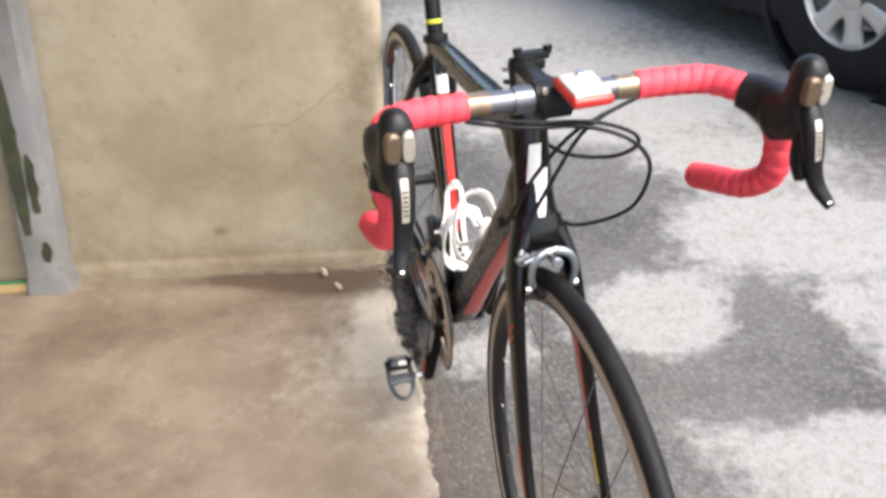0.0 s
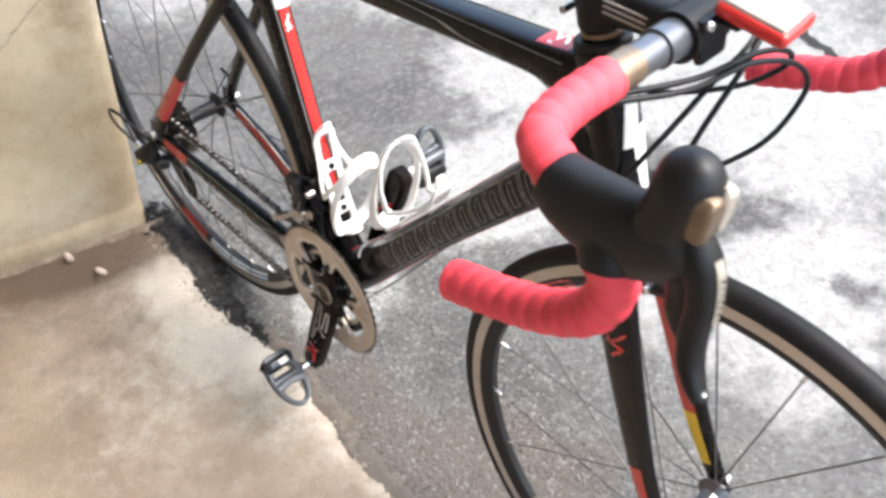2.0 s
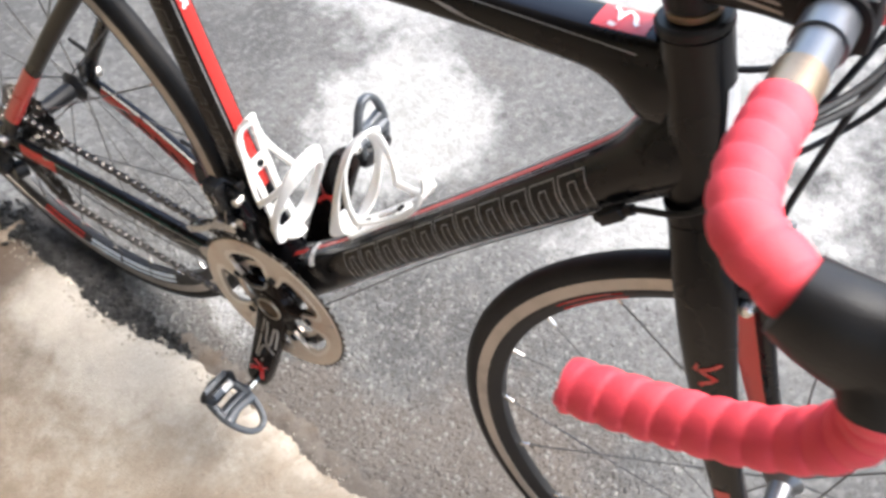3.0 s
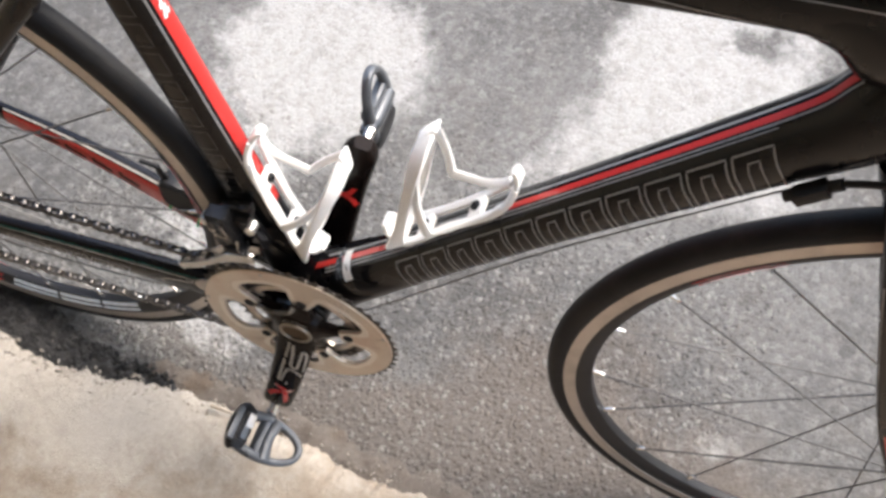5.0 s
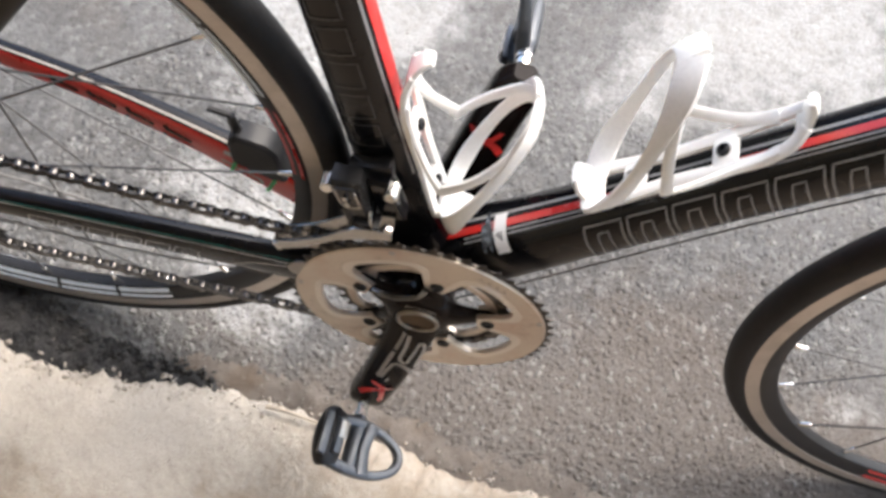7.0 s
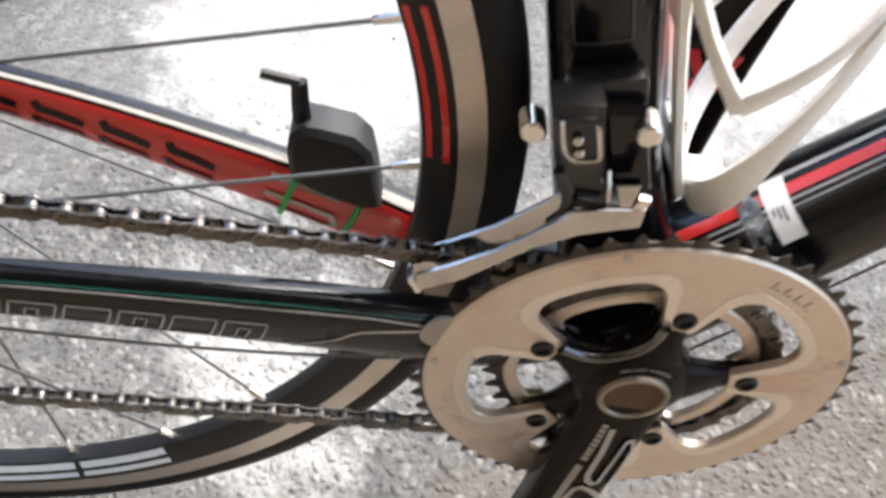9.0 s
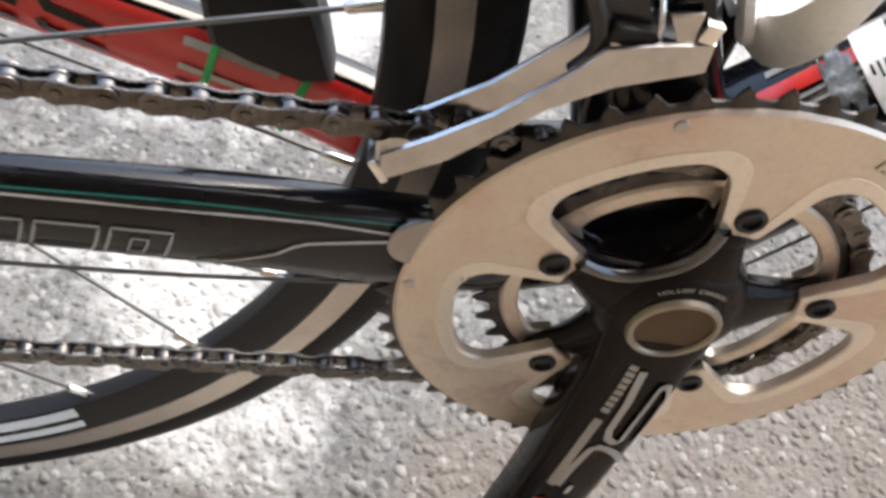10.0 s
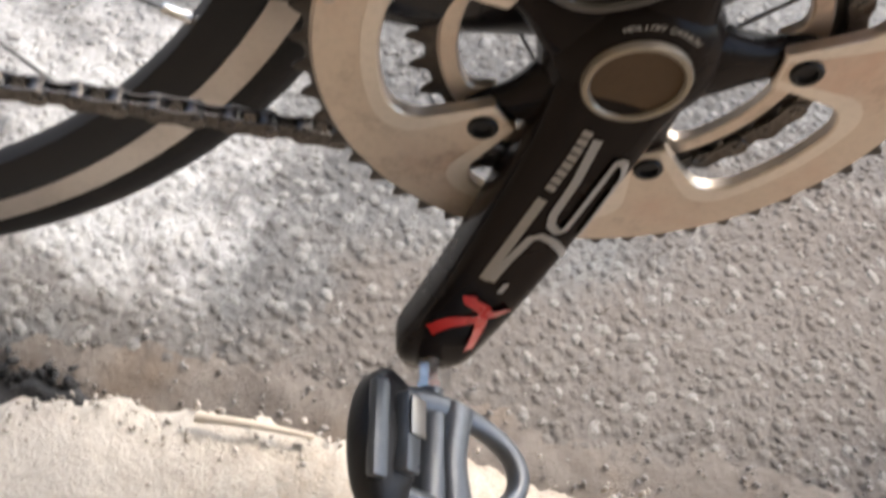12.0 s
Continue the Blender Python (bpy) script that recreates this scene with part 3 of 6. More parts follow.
def dirt_geo(y0, y1, lo, hi, z0, amp, seed, nu=10, nv=90):
    V, F = [], []
    for j in range(nv + 1):
        y = y0 + (y1 - y0) * j / nv
        fade = min(1, j / 8, (nv - j) / 8)
        for i in range(nu + 1):
            k = i / nu
            x = edge_x(y) + lo + (hi - lo) * k * (0.15 + 0.85 * min(1, j / 80, (nv - j) / 6)) + (0.012 * noise.noise((y * 30, k * 3, seed)) + 0.010 * noise.noise((y * 75, k, seed))) * (1 if i in (0, nu) else 0.3)
            z = z0 + fade * math.sin(math.pi * k) * amp * (0.55 + 0.9 * noise.noise((x * 60, y * 60, seed)) + 0.5 * noise.noise((x * 140, y * 140, seed)))
            V.append((x, y, max(z, 0.001) if 0 < i < nu else 0.0005))
    w = nu + 1
    for j in range(nv):
        for i in range(nu):
            F.append((j * w + i, j * w + i + 1, (j + 1) * w + i + 1, (j + 1) * w + i))
    return V, F


def pebbles(count, place, size, seed):
    rnd = random.Random(seed)
    V, F = [], []
    for _ in range(count):
        x, y, z = place(rnd)
        r = size * rnd.uniform(0.4, 1.0) ** 1.5
        b = len(V)
        q = Euler((rnd.uniform(0, 6), rnd.uniform(0, 6), rnd.uniform(0, 6))).to_matrix()
        sc = (rnd.uniform(0.7, 1.5), rnd.uniform(0.5, 1.0), rnd.uniform(0.35, 0.7))
        for ux, uy, uz in ((1, 0, 0), (-1, 0, 0), (0, 1, 0), (0, -1, 0), (0, 0, 1), (0, 0, -1), (.6, .6, .5), (-.6, .6, .5), (.6, -.6, .5), (-.6, -.6, .5), (.6, .6, -.5), (-.6, .6, -.5), (.6, -.6, -.5), (-.6, -.6, -.5)):
            v = q @ Vector((ux * sc[0] * r, uy * sc[1] * r, uz * sc[2] * r))
            V.append((x + v.x, y + v.y, z + r * 0.4 + v.z))
        for f in ((4, 6, 7), (4, 8, 6), (4, 9, 8), (4, 7, 9), (0, 6, 8), (1, 9, 7), (2, 7, 6), (3, 8, 9), (5, 11, 10), (5, 10, 12), (5, 12, 13), (5, 13, 11), (0, 12, 10), (1, 11, 13), (2, 10, 11), (3, 13, 12),
                  (0, 8, 12), (3, 12, 8), (0, 10, 6), (2, 6, 10), (1, 7, 11), (2, 11, 7), (1, 13, 9), (3, 9, 13)):
            F.append(tuple(b + i for i in f))
    return V, F


def by_dirt(rnd):
    y = rnd.triangular(1.62, 2.05, 1.95)
    return edge_x(y) + 0.005 + 0.075 * rnd.betavariate(1.6, 1.8) * min(1, (y - 1.57) / 0.30), y, 0.004


dirt = part("dirt_strip", join(dirt_geo(1.60, 2.06, -0.012, 0.070, 0.0022, 0.0085, 3.0, 14, 150), pebbles(1500, by_dirt, 0.0048, 31), pebbles(150, lambda rnd: (rnd.gauss(-0.074, 0.013), rnd.gauss(2.020, 0.022), rnd.uniform(0.003, 0.020)), 0.0085, 33)), TAR, sharp=80)
tagged(dirt, "black oily dirt along the slab's broken edge", "dirt", kind="stuff")
silt = part("silt", dirt_geo(0.95, 1.70, -0.003, 0.034, 0.0006, 0.0022, 7.0, 8, 160), SILT, sharp=80)
tagged(silt, "brown silt washed along the slab's edge", "dirt", kind="stuff")


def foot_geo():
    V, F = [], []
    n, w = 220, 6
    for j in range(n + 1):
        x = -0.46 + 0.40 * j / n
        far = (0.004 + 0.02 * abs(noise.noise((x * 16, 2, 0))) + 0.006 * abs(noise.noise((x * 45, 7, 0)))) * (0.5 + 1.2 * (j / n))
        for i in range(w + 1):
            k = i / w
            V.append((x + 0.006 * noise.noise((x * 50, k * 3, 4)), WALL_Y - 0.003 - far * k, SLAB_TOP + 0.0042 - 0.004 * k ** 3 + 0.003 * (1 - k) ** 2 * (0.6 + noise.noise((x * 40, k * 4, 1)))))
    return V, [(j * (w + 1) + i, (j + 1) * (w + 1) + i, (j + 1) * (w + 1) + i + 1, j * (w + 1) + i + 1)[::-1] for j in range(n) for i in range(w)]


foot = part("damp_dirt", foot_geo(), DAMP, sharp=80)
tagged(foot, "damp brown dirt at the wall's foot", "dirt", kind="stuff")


def by_edge(rnd):
    y = rnd.uniform(1.0, 2.02)
    return edge_x(y) + rnd.gauss(0.02, 0.022), y, 0.003


def on_road(rnd):
    return rnd.uniform(0.1, 1.2), rnd.uniform(1.0, 2.1), 0.0


grit = part("gravel", join(pebbles(420, by_edge, 0.0028, 4), pebbles(300, on_road, 0.0018, 5)), STONE, sharp=80)
tagged(grit, "small loose pebbles and grit scattered on the asphalt", "gravel", kind="stuff")


def aggregate():
    """Worn stones standing out of the asphalt, half sunk, on an uneven grid."""
    rnd = random.Random(77)
    V, F = [], []
    for j in range(118):
        y0 = 1.02 + j * 0.0078
        for i in range(62):
            if rnd.random() < 0.16:
                continue
            y = y0 + rnd.uniform(-0.0036, 0.0036)
            x = edge_x(y0) + 0.026 + i * 0.0080 + rnd.uniform(-0.0037, 0.0037) + 0.004 * (j % 2)
            if rnd.random() < (i - 36) / 26:
                continue
            r = rnd.uniform(0.0018, 0.0050)
            n, turn, long, top = 6, rnd.uniform(0, 6.3), rnd.uniform(1.0, 1.6), rnd.uniform(0.0004, 0.0015)
            b = len(V)
            for rr, z in ((1.0, -0.0006), (0.72, top * 0.75)):
                for k in range(n):
                    a = turn + 2 * math.pi * k / n + rnd.uniform(-0.25, 0.25)
                    q = r * rr * rnd.uniform(0.82, 1.12)
                    dx, dy = q * long * math.cos(a), q * math.sin(a)
                    V.append((x + dx * math.cos(turn) - dy * math.sin(turn), y + dx * math.sin(turn) + dy * math.cos(turn), z + (rnd.uniform(-0.0004, 0.0004) if z > 0 else 0)))
            V.append((x, y, top))
            for k in range(n):
                h = (k + 1) % n
                F += [(b + k, b + h, b + n + h, b + n + k), (b + n + k, b + n + h, b + 2 * n)]
    return V, F


worn = part("asphalt_stones", aggregate(), AGGREGATE, sharp=75)
tagged(worn, "worn grey stones standing out of the asphalt", "asphalt", kind="stuff")
crumbs = part("concrete_crumbs", join(pebbles(110, lambda rnd: (lambda y: (edge_x(y) + rnd.gauss(-0.006, 0.008), y, 0.009))(rnd.uniform(1.2, 2.0)), 0.0036, 21), pebbles(260, lambda rnd: (lambda y: (edge_x(y) - abs(rnd.gauss(0.0, 0.018)), y, SLAB_TOP - 0.002))(rnd.uniform(1.5, 2.0)), 0.0026, 22)), CHIPS, sharp=80)
tagged(crumbs, "pale crumbs broken off the concrete slab's edge", "rubble", kind="stuff")
stone = part("stone", pebbles(1, lambda rnd: (-0.200, 1.922, SLAB_TOP + 0.004), 0.022, 11), PINKSTONE, sharp=80)
tagged(stone, "small pale pink stone lying on the concrete slab", "stone")
stone2 = part("stone", pebbles(1, lambda rnd: (-0.246, 1.985, SLAB_TOP + 0.004), 0.014, 15), PINKSTONE, sharp=80)
tagged(stone2, "small pale pink stone lying on the concrete slab", "stone")

twig = part("twig", rod([(0.0235, 1.566, SLAB_TOP + 0.004), (0.0285, 1.545, SLAB_TOP + 0.005), (0.0325, 1.527, SLAB_TOP + 0.003), (0.036, 1.507, SLAB_TOP + 0.002)], 0.0028, 8, rings=30, r2=0.0015), material("dry_twig", (0.42, 0.36, 0.28), 0.7, bump=0.5), sharp=60)
tagged(twig, "pale dry twig lying on the concrete slab's edge", "twig")


def road_crack():
    base = [(1.52, 2.9), (1.555, 2.48), (1.50, 2.20), (1.45, 1.99), (1.415, 1.86), (1.42, 1.73), (1.46, 1.64), (1.55, 1.45), (1.6, 1.2)]
    rows, _ = spline([(x, y, 0) for x, y in base], 110)
    V = []
    for i, (x, y, _) in enumerate(rows):
        x += 0.026 * noise.noise((y * 14, 4, 0)) + 0.016 * noise.noise((y * 50, 9, 0))
        w = 0.011 + 0.018 * abs(noise.noise((y * 33, 6, 0)))
        V += [(x - w, y, 0.0015), (x + w, y, 0.0015)]
    return V, [(2 * i, 2 * i + 1, 2 * i + 3, 2 * i + 2) for i in range(109)]


part("road_crack", road_crack(), CRACK, ground, "dark jagged crack in the asphalt")

# the painted post at the wall, and the strip of wood beside it
post = thing("post", "grey painted post with peeling dark green patches against the wall", "post", kind="structure")


POST_X, POST_LEAN = -0.965, 0.165


def post_geo():
    V, F = [], []
    zs = np.linspace(0.0, 2.6, 40)
    ring = [(-0.055, 0.0), (-0.048, -0.045), (-0.04, -0.052), (0.04, -0.052), (0.05, -0.044), (0.057, 0.0)]
    k = len(ring)
    for z in zs:
        fl = 0.012 * max(0, 1 - z / 0.05)
        for x, y in ring:
            V.append((POST_X + x + math.copysign(fl, x) + POST_LEAN * z + 0.002 * noise.noise((z * 9, x * 20, 0)), WALL_Y - 0.006 + y, SLAB_TOP + z))
    for j in range(len(zs) - 1):
        for i in range(k - 1):
            F.append((j * k + i, j * k + i + 1, (j + 1) * k + i + 1, (j + 1) * k + i))
    F.append(tuple((len(zs) - 1) * k + i for i in range(k)))
    return V, F


part("shaft", post_geo(), POSTGREY, post, "grey peeling paint")
MOSS = mineral("dark_green_paint", (0.035, 0.042, 0.02), (0.07, 0.075, 0.04), (0.03, 0.03, 0.02), 18.0, 80.0, 0.5)


def flake(z0, z1, x0, x1, seed):
    V, n = [], 30
    for i in range(n + 1):
        z = z0 + (z1 - z0) * i / n
        e = math.sin(math.pi * min(1, max(0.02, i / n))) ** 0.35
        mid = (x0 + x1) / 2 + POST_LEAN * z
        h = (x1 - x0) / 2 * e
        V += [(POST_X + mid - h + 0.006 * noise.noise((z * 30, 1, seed)), WALL_Y - 0.0605, SLAB_TOP + z), (POST_X + mid + h + 0.006 * noise.noise((z * 34, 5, seed)), WALL_Y - 0.0605, SLAB_TOP + z)]
    return V, [(2 * i, 2 * i + 1, 2 * i + 3, 2 * i + 2) for i in range(n)]


for z0, z1, x0, x1, sd in ((0.18, 0.62, -0.038, 0.002, 1), (0.24, 0.40, 0.004, 0.03, 2), (0.10, 0.16, 0.008, 0.034, 3), (0.7, 1.5, -0.03, 0.02, 4)):
    part("paint_patch", flake(z0, z1, x0, x1, sd), MOSS, post, "dark green peeling patch")
strip = thing("wooden_strip", "short pale wooden strip with a green stripe lying by the post", "wood strip")
part("strip", box((0.16, 0.03, 0.018), pose(-1.08, WALL_Y - 0.03, SLAB_TOP + 0.01, 0, 0, 4), 0.003), WOOD, strip)
part("stripe", box((0.16, 0.012, 0.004), pose(-1.08, WALL_Y - 0.024, SLAB_TOP + 0.021, 0, 0, 4), 0.001), material("green_paint", (0.05, 0.25, 0.13), 0.5), strip, "green painted stripe")

# unseen wall and roof, added to keep light off the slab's left
def slab_box(x0, x1, y0, y1, z0, z1):
    return box((x1 - x0, y1 - y0, z1 - z0), Matrix.Translation(((x0 + x1) / 2, (y0 + y1) / 2, (z0 + z1) / 2)), 0.01)


tagged(part("shade_wall_west", slab_box(-2.4, -2.2, -1.4, 2.1, -0.05, 2.6), PLASTER), "unseen plain tan plaster wall, added to shade the slab", "wall", kind="structure")
tagged(part("ceiling", slab_box(-2.4, 0.35, -1.4, 2.1, 2.6, 2.75), PLASTER), "unseen plain tan plaster ceiling, added to shade the slab", "ceiling", kind="structure")

# ---- the bicycle ----
# its own axes: x ahead, y to its left, z up from the ground under the bottom bracket
LEFT = Vector((0.956, 0.288, -0.0597)).normalized()
AHEAD = Vector((LEFT.y, -LEFT.x, 0)).normalized()
UPWARD = AHEAD.cross(LEFT)
BIKE_AT = Vector((0.1324, 1.4614, 0.0))
BIKE_M = Matrix((AHEAD, LEFT, UPWARD)).transposed().to_4x4()
BIKE_M.translation = BIKE_AT
BBZ, R_WHEEL = 0.2747, 0.334
REAR, FRONT = Vector((-0.401, 0, R_WHEEL + 0.008)), Vector((0.581, 0, R_WHEEL + 0.002))
HEAD_ANGLE = 73.0
HEAD_DOWN = Vector((math.cos(radians(HEAD_ANGLE)), 0, -math.sin(radians(HEAD_ANGLE))))
HEAD_FWD = Vector((math.sin(radians(HEAD_ANGLE)), 0, math.cos(radians(HEAD_ANGLE))))
AXIS0 = FRONT - 0.045 * HEAD_FWD              # the point of the steering axis beside the hub


def on_axis(d, fwd=0.0, y=0.0):
    p = AXIS0 - HEAD_DOWN * d + HEAD_FWD * fwd
    return Vector((p.x, y, p.z))


STEER = 2.5
STEER_M = Matrix.Translation(AXIS0) @ Matrix.Rotation(radians(STEER), 4, -HEAD_DOWN) @ Matrix.Translation(-AXIS0)

bike = thing("road_bicycle", "black and red road bicycle with red bar tape beside the wall", "bicycle", BIKE_M)


def bp(name, geo, mat, label="", m=None, parent=None, sharp=40):
    return part(name, geo, mat, parent or bike, label, m, sharp)


def row(p, a, b=None):
    return (p[0], p[1], p[2], a, a if b is None else b)


# --- frame tubes ---
BB = Vector((0, 0, BBZ))
HT_LO, HT_HI = on_axis(0.402), on_axis(0.529)
ST_TOP = Vector((-0.134, 0, 0.747))
DT = Tube([row((0.002, 0, 0.285), 0.032, 0.032), row((0.045, 0, 0.330), 0.029, 0.029), row((0.12, 0, 0.415), 0.025, 0.0245), row((0.21, 0, 0.519), 0.0235, 0.0235), row((0.30, 0, 0.621), 0.0240, 0.0248), row((0.374, 0, 0.704), 0.0245, 0.0275)], power=2.4)
down_tube = bp("down_tube", DT.skin(50, 32), BLACK, "glossy black down tube with a red stripe")
ST = Tube([row((0.0, 0, BBZ + 0.008), 0.030, 0.032), row((-0.031, 0, BBZ + 0.09), 0.0175, 0.024), row((-0.0645, 0, BBZ + 0.21), 0.0165, 0.0215), row(ST_TOP, 0.0165, 0.019)], power=2.5)
seat_tube = bp("seat_tube", ST.skin(50, 28), BLACK, "glossy black seat tube with a red front face")
TT = Tube([row((-0.124, 0, 0.738), 0.0155, 0.0145), row((-0.03, 0, 0.751), 0.0165, 0.0155), row((0.10, 0, 0.766), 0.0175, 0.016), row((0.24, 0, 0.783), 0.0185, 0.0165), row((0.33, 0, 0.793), 0.0195, 0.0185), row((0.372, 0, 0.793), 0.020, 0.028)], power=3.6)
top_tube = bp("top_tube", TT.skin(44, 28), BLACK, "glossy black top tube")
HT = Tube([row(HT_LO, 0.027, 0.028), row(on_axis(0.425), 0.024, 0.026), row(on_axis(0.488), 0.0225, 0.024), row(HT_HI, 0.0235, 0.0235)], power=2.2)
head_tube = bp("head_tube", HT.skin(24, 32), BLACK, "black head tube with a white mark")
LUG = Tube([row((0.336, 0, 0.661), 0.0232, 0.0258), row((0.374, 0, 0.704), 0.0258, 0.0290), row((0.392, 0, 0.728), 0.0260, 0.0345), row((0.406, 0, 0.748), 0.022, 0.036)], power=2.3, count=40)
lug = bp("tube_junction", LUG.skin(20, 32), BLACK, "black flared joint at the head")
bp("tube_junction", Tube([row((0.318, 0, 0.7915), 0.0188, 0.0180), row((0.348, 0, 0.7885), 0.0205, 0.0245), row((0.370, 0, 0.783), 0.0222, 0.034), row((0.388, 0, 0.779), 0.020, 0.038)], power=2.4, count=40).skin(20, 32), BLACK, "black flared joint at the head")
bp("bottom_bracket_shell", lathe([(0.021, -0.0345), (0.0245, -0.0335), (0.0255, -0.02), (0.0255, 0.02), (0.0245, 0.0335), (0.021, 0.0345)], 36, axis_m(BB, (0, 1, 0))), BLACK)
for k, p in (("headset_bearing", on_axis(0.393)), ("headset_cap", on_axis(0.529))):
    bp(k, disc(p, -HEAD_DOWN, 0.0245, 0.009, 0.002, 32), MATT)

# printed stripes on the down tube: red between thin grey lines, then outlined block marks
# angles on in-plane tubes: 180 is the right side, 270 the upper face
def dt_top(tube, s):
    return 270 if Vector(tube.at(s, 270)).z > Vector(tube.at(s, 90)).z else 90


DTU = dt_top(DT, 0.5)
SGN = 1 if DTU == 90 else -1          # from the upper face towards the right side
bp("red_stripe", DT.band(0.06, 0.97, DTU + SGN * 4, DTU + SGN * 15, rings=40), RED, "red stripe", parent=down_tube)
for a, wide in ((-5, 4), (18.5, 3), (26, 2.5)):
    bp("pinstripe", DT.band(0.10, 0.95, DTU + SGN * a, DTU + SGN * (a + wide), rings=40, segs=3), GREY_PRINT, parent=down_tube)
bp("lower_stripe", DT.band(0.10, 0.90, DTU + 180 - 26, DTU + 180 + 26, rings=40), RED, "red underside stripe", parent=down_tube)


bp("red_stripe", LUG.band(0.12, 0.86, DTU + SGN * 4, DTU + SGN * 15, rings=20), RED, parent=lug)
for a, wide in ((-5, 4), (18.5, 3)):
    bp("pinstripe", LUG.band(0.12, 0.86, DTU + SGN * a, DTU + SGN * (a + wide), rings=20, segs=3), GREY_PRINT, parent=lug)


def block_mark(tube, s0, s1, a0, a1, slant, width, inner=True):
    """An outlined slanted block standing for a letter-sized print."""
    q = [(s0, a0), (s1, a0), (s1 + slant, a1), (s0 + slant, a1)]
    g = tube.line(q, width, closed=True)
    if inner:
        ds = (s1 - s0) * 0.36
        q2 = [(s0 + ds, a0 + (a1 - a0) * 0.2), (s1 - ds + slant * 0.2, a0 + (a1 - a0) * 0.2), (s1 - ds + slant * 0.8, a0 + (a1 - a0) * 0.8), (s0 + ds + slant * 0.8, a0 + (a1 - a0) * 0.8)]
        g = join(g, tube.line(q2, width * 0.8, closed=True))
    return g


for i in range(11):
    w = 0.052
    s0 = 0.262 + i * 0.0605
    bp("print_mark", block_mark(DT, s0, s0 + w, DTU + SGN * 134, DTU + SGN * 50, 0.022, 0.0013, True), GREY_PRINT, "grey outlined block print", parent=down_tube)
bp("white_label", DT.band(0.151, 0.171, DTU - SGN * 2, DTU + SGN * 58, 0.0012), WHITE_PRINT, "white paper label", parent=down_tube)
bp("label_print", join(*[DT.band(0.155 + 0.004 * k, 0.1565 + 0.004 * k, DTU + SGN * 22, DTU + SGN * (30 + 4 * k), 0.0016, 2, 3) for k in range(3)]), BLACK, parent=down_tube)
bp("label_film", DT.band(0.130, 0.148, lambda k: DTU - SGN * (2 - 9 * math.sin(9 * k)), lambda k: DTU + SGN * (46 + 7 * math.sin(11 * k)), 0.001), material("crumpled_clear_film", (0.05, 0.06, 0.07), 0.16, coat=1.0, wear=0.9, wear_col=(0.34, 0.40, 0.46), big=210, bump=1.0), "clear crumpled film", parent=down_tube)
STF = 270 if Vector(ST.at(0.5, 270)).x > Vector(ST.at(0.5, 90)).x else 90
STG = 1 if STF == 90 else -1
bp("red_panel", ST.band(0.30, 0.815, STF - 20, STF + 20, rings=30), RED, "red front face", parent=seat_tube)
bp("grey_line", ST.band(0.28, 0.95, STF + STG * 30, STF + STG * 36, rings=30, segs=2), GREY_PRINT, parent=seat_tube)
bp("white_panel", ST.band(0.815, 0.88, STF - 34, STF + 34, rings=8), WHITE_PRINT, "white band under the clamp", parent=seat_tube)
bp("white_mark", join(ST.line([(0.755, STF - 8), (0.773, STF + 4), (0.772, STF - 6), (0.795, STF + 8)], 0.0032), ST.line([(0.765, STF + 8), (0.757, STF + 2)], 0.0028)), WHITE_PRINT, parent=seat_tube)
for i in range(8):
    s0 = 0.36 + i * 0.06
    bp("print_mark", block_mark(ST, s0, s0 + 0.045, STF + STG * 118, STF + STG * 72, 0.0, 0.0010, False), DIM_PRINT, "dark grey outlined print", parent=seat_tube)
# white mark on the head tube's face
HTF = 270 if Vector(HT.at(0.5, 270)).x > Vector(HT.at(0.5, 90)).x else 90
bp("white_mark", join(HT.band(0.33, 0.70, lambda k: HTF - 36 + 18 * k, lambda k: HTF - 2 + 22 * k - 10 * abs(k - 0.5), rings=10), HT.band(0.0, 0.46, lambda k: HTF - 9 - 4 * k, lambda k: HTF + 6 + 26 * k, rings=10)), WHITE_PRINT, "white painted mark", parent=head_tube)
TSG = 1 if TT.at(0.5, 180 + 20)[2] > TT.at(0.5, 180 - 20)[2] else -1
bp("pinstripe", TT.band(0.30, 0.97, lambda k: 180 + TSG * (20 - 62 * k * k), lambda k: 180 + TSG * (23 - 62 * k * k), rings=24, segs=1), GREY_PRINT, parent=top_tube)
bp("pinstripe", TT.band(0.40, 0.97, lambda k: 180 + TSG * (48 - 30 * k), lambda k: 180 + TSG * (51 - 30 * k), rings=24, segs=1), GREY_PRINT, parent=top_tube)
TTU = 270 if TT.at(0.5, 270)[2] > TT.at(0.5, 90)[2] else 90
bp("red_panel", TT.band(0.90, 0.97, TTU - 24, TTU + 24, rings=8), RED, "red panel on the upper face", parent=top_tube)
bp("white_mark", join(TT.line([(0.915, TTU - 16), (0.93, TTU + 2), (0.935, TTU - 12), (0.955, TTU + 6)], 0.003, 0.0012), TT.line([(0.92, TTU + 10), (0.93, TTU + 14)], 0.003, 0.0012)), WHITE_PRINT, "white painted mark", parent=top_tube)

# --- stays ---
def stay(sd):
    dz, dy = (0.016, 0.008) if sd > 0 else (0.0, 0.0)      # the left one sets out lower and closer in
    return Tube([row((-0.026, sd * 0.018, BBZ + 0.006 - dz * 0.5), 0.014, 0.024), row((-0.075, sd * 0.034 - dy, BBZ + 0.012 - dz), 0.010, 0.0215), row((-0.16, sd * 0.046 - dy * 0.7, BBZ + 0.033 - dz * 0.75), 0.0095, 0.0185), row((-0.28, sd * 0.058 - dy * 0.3, BBZ + 0.052 - dz * 0.3), 0.008, 0.0140), row((-0.396, sd * 0.066, REAR.z - 0.006), 0.006, 0.012)], power=2.8)


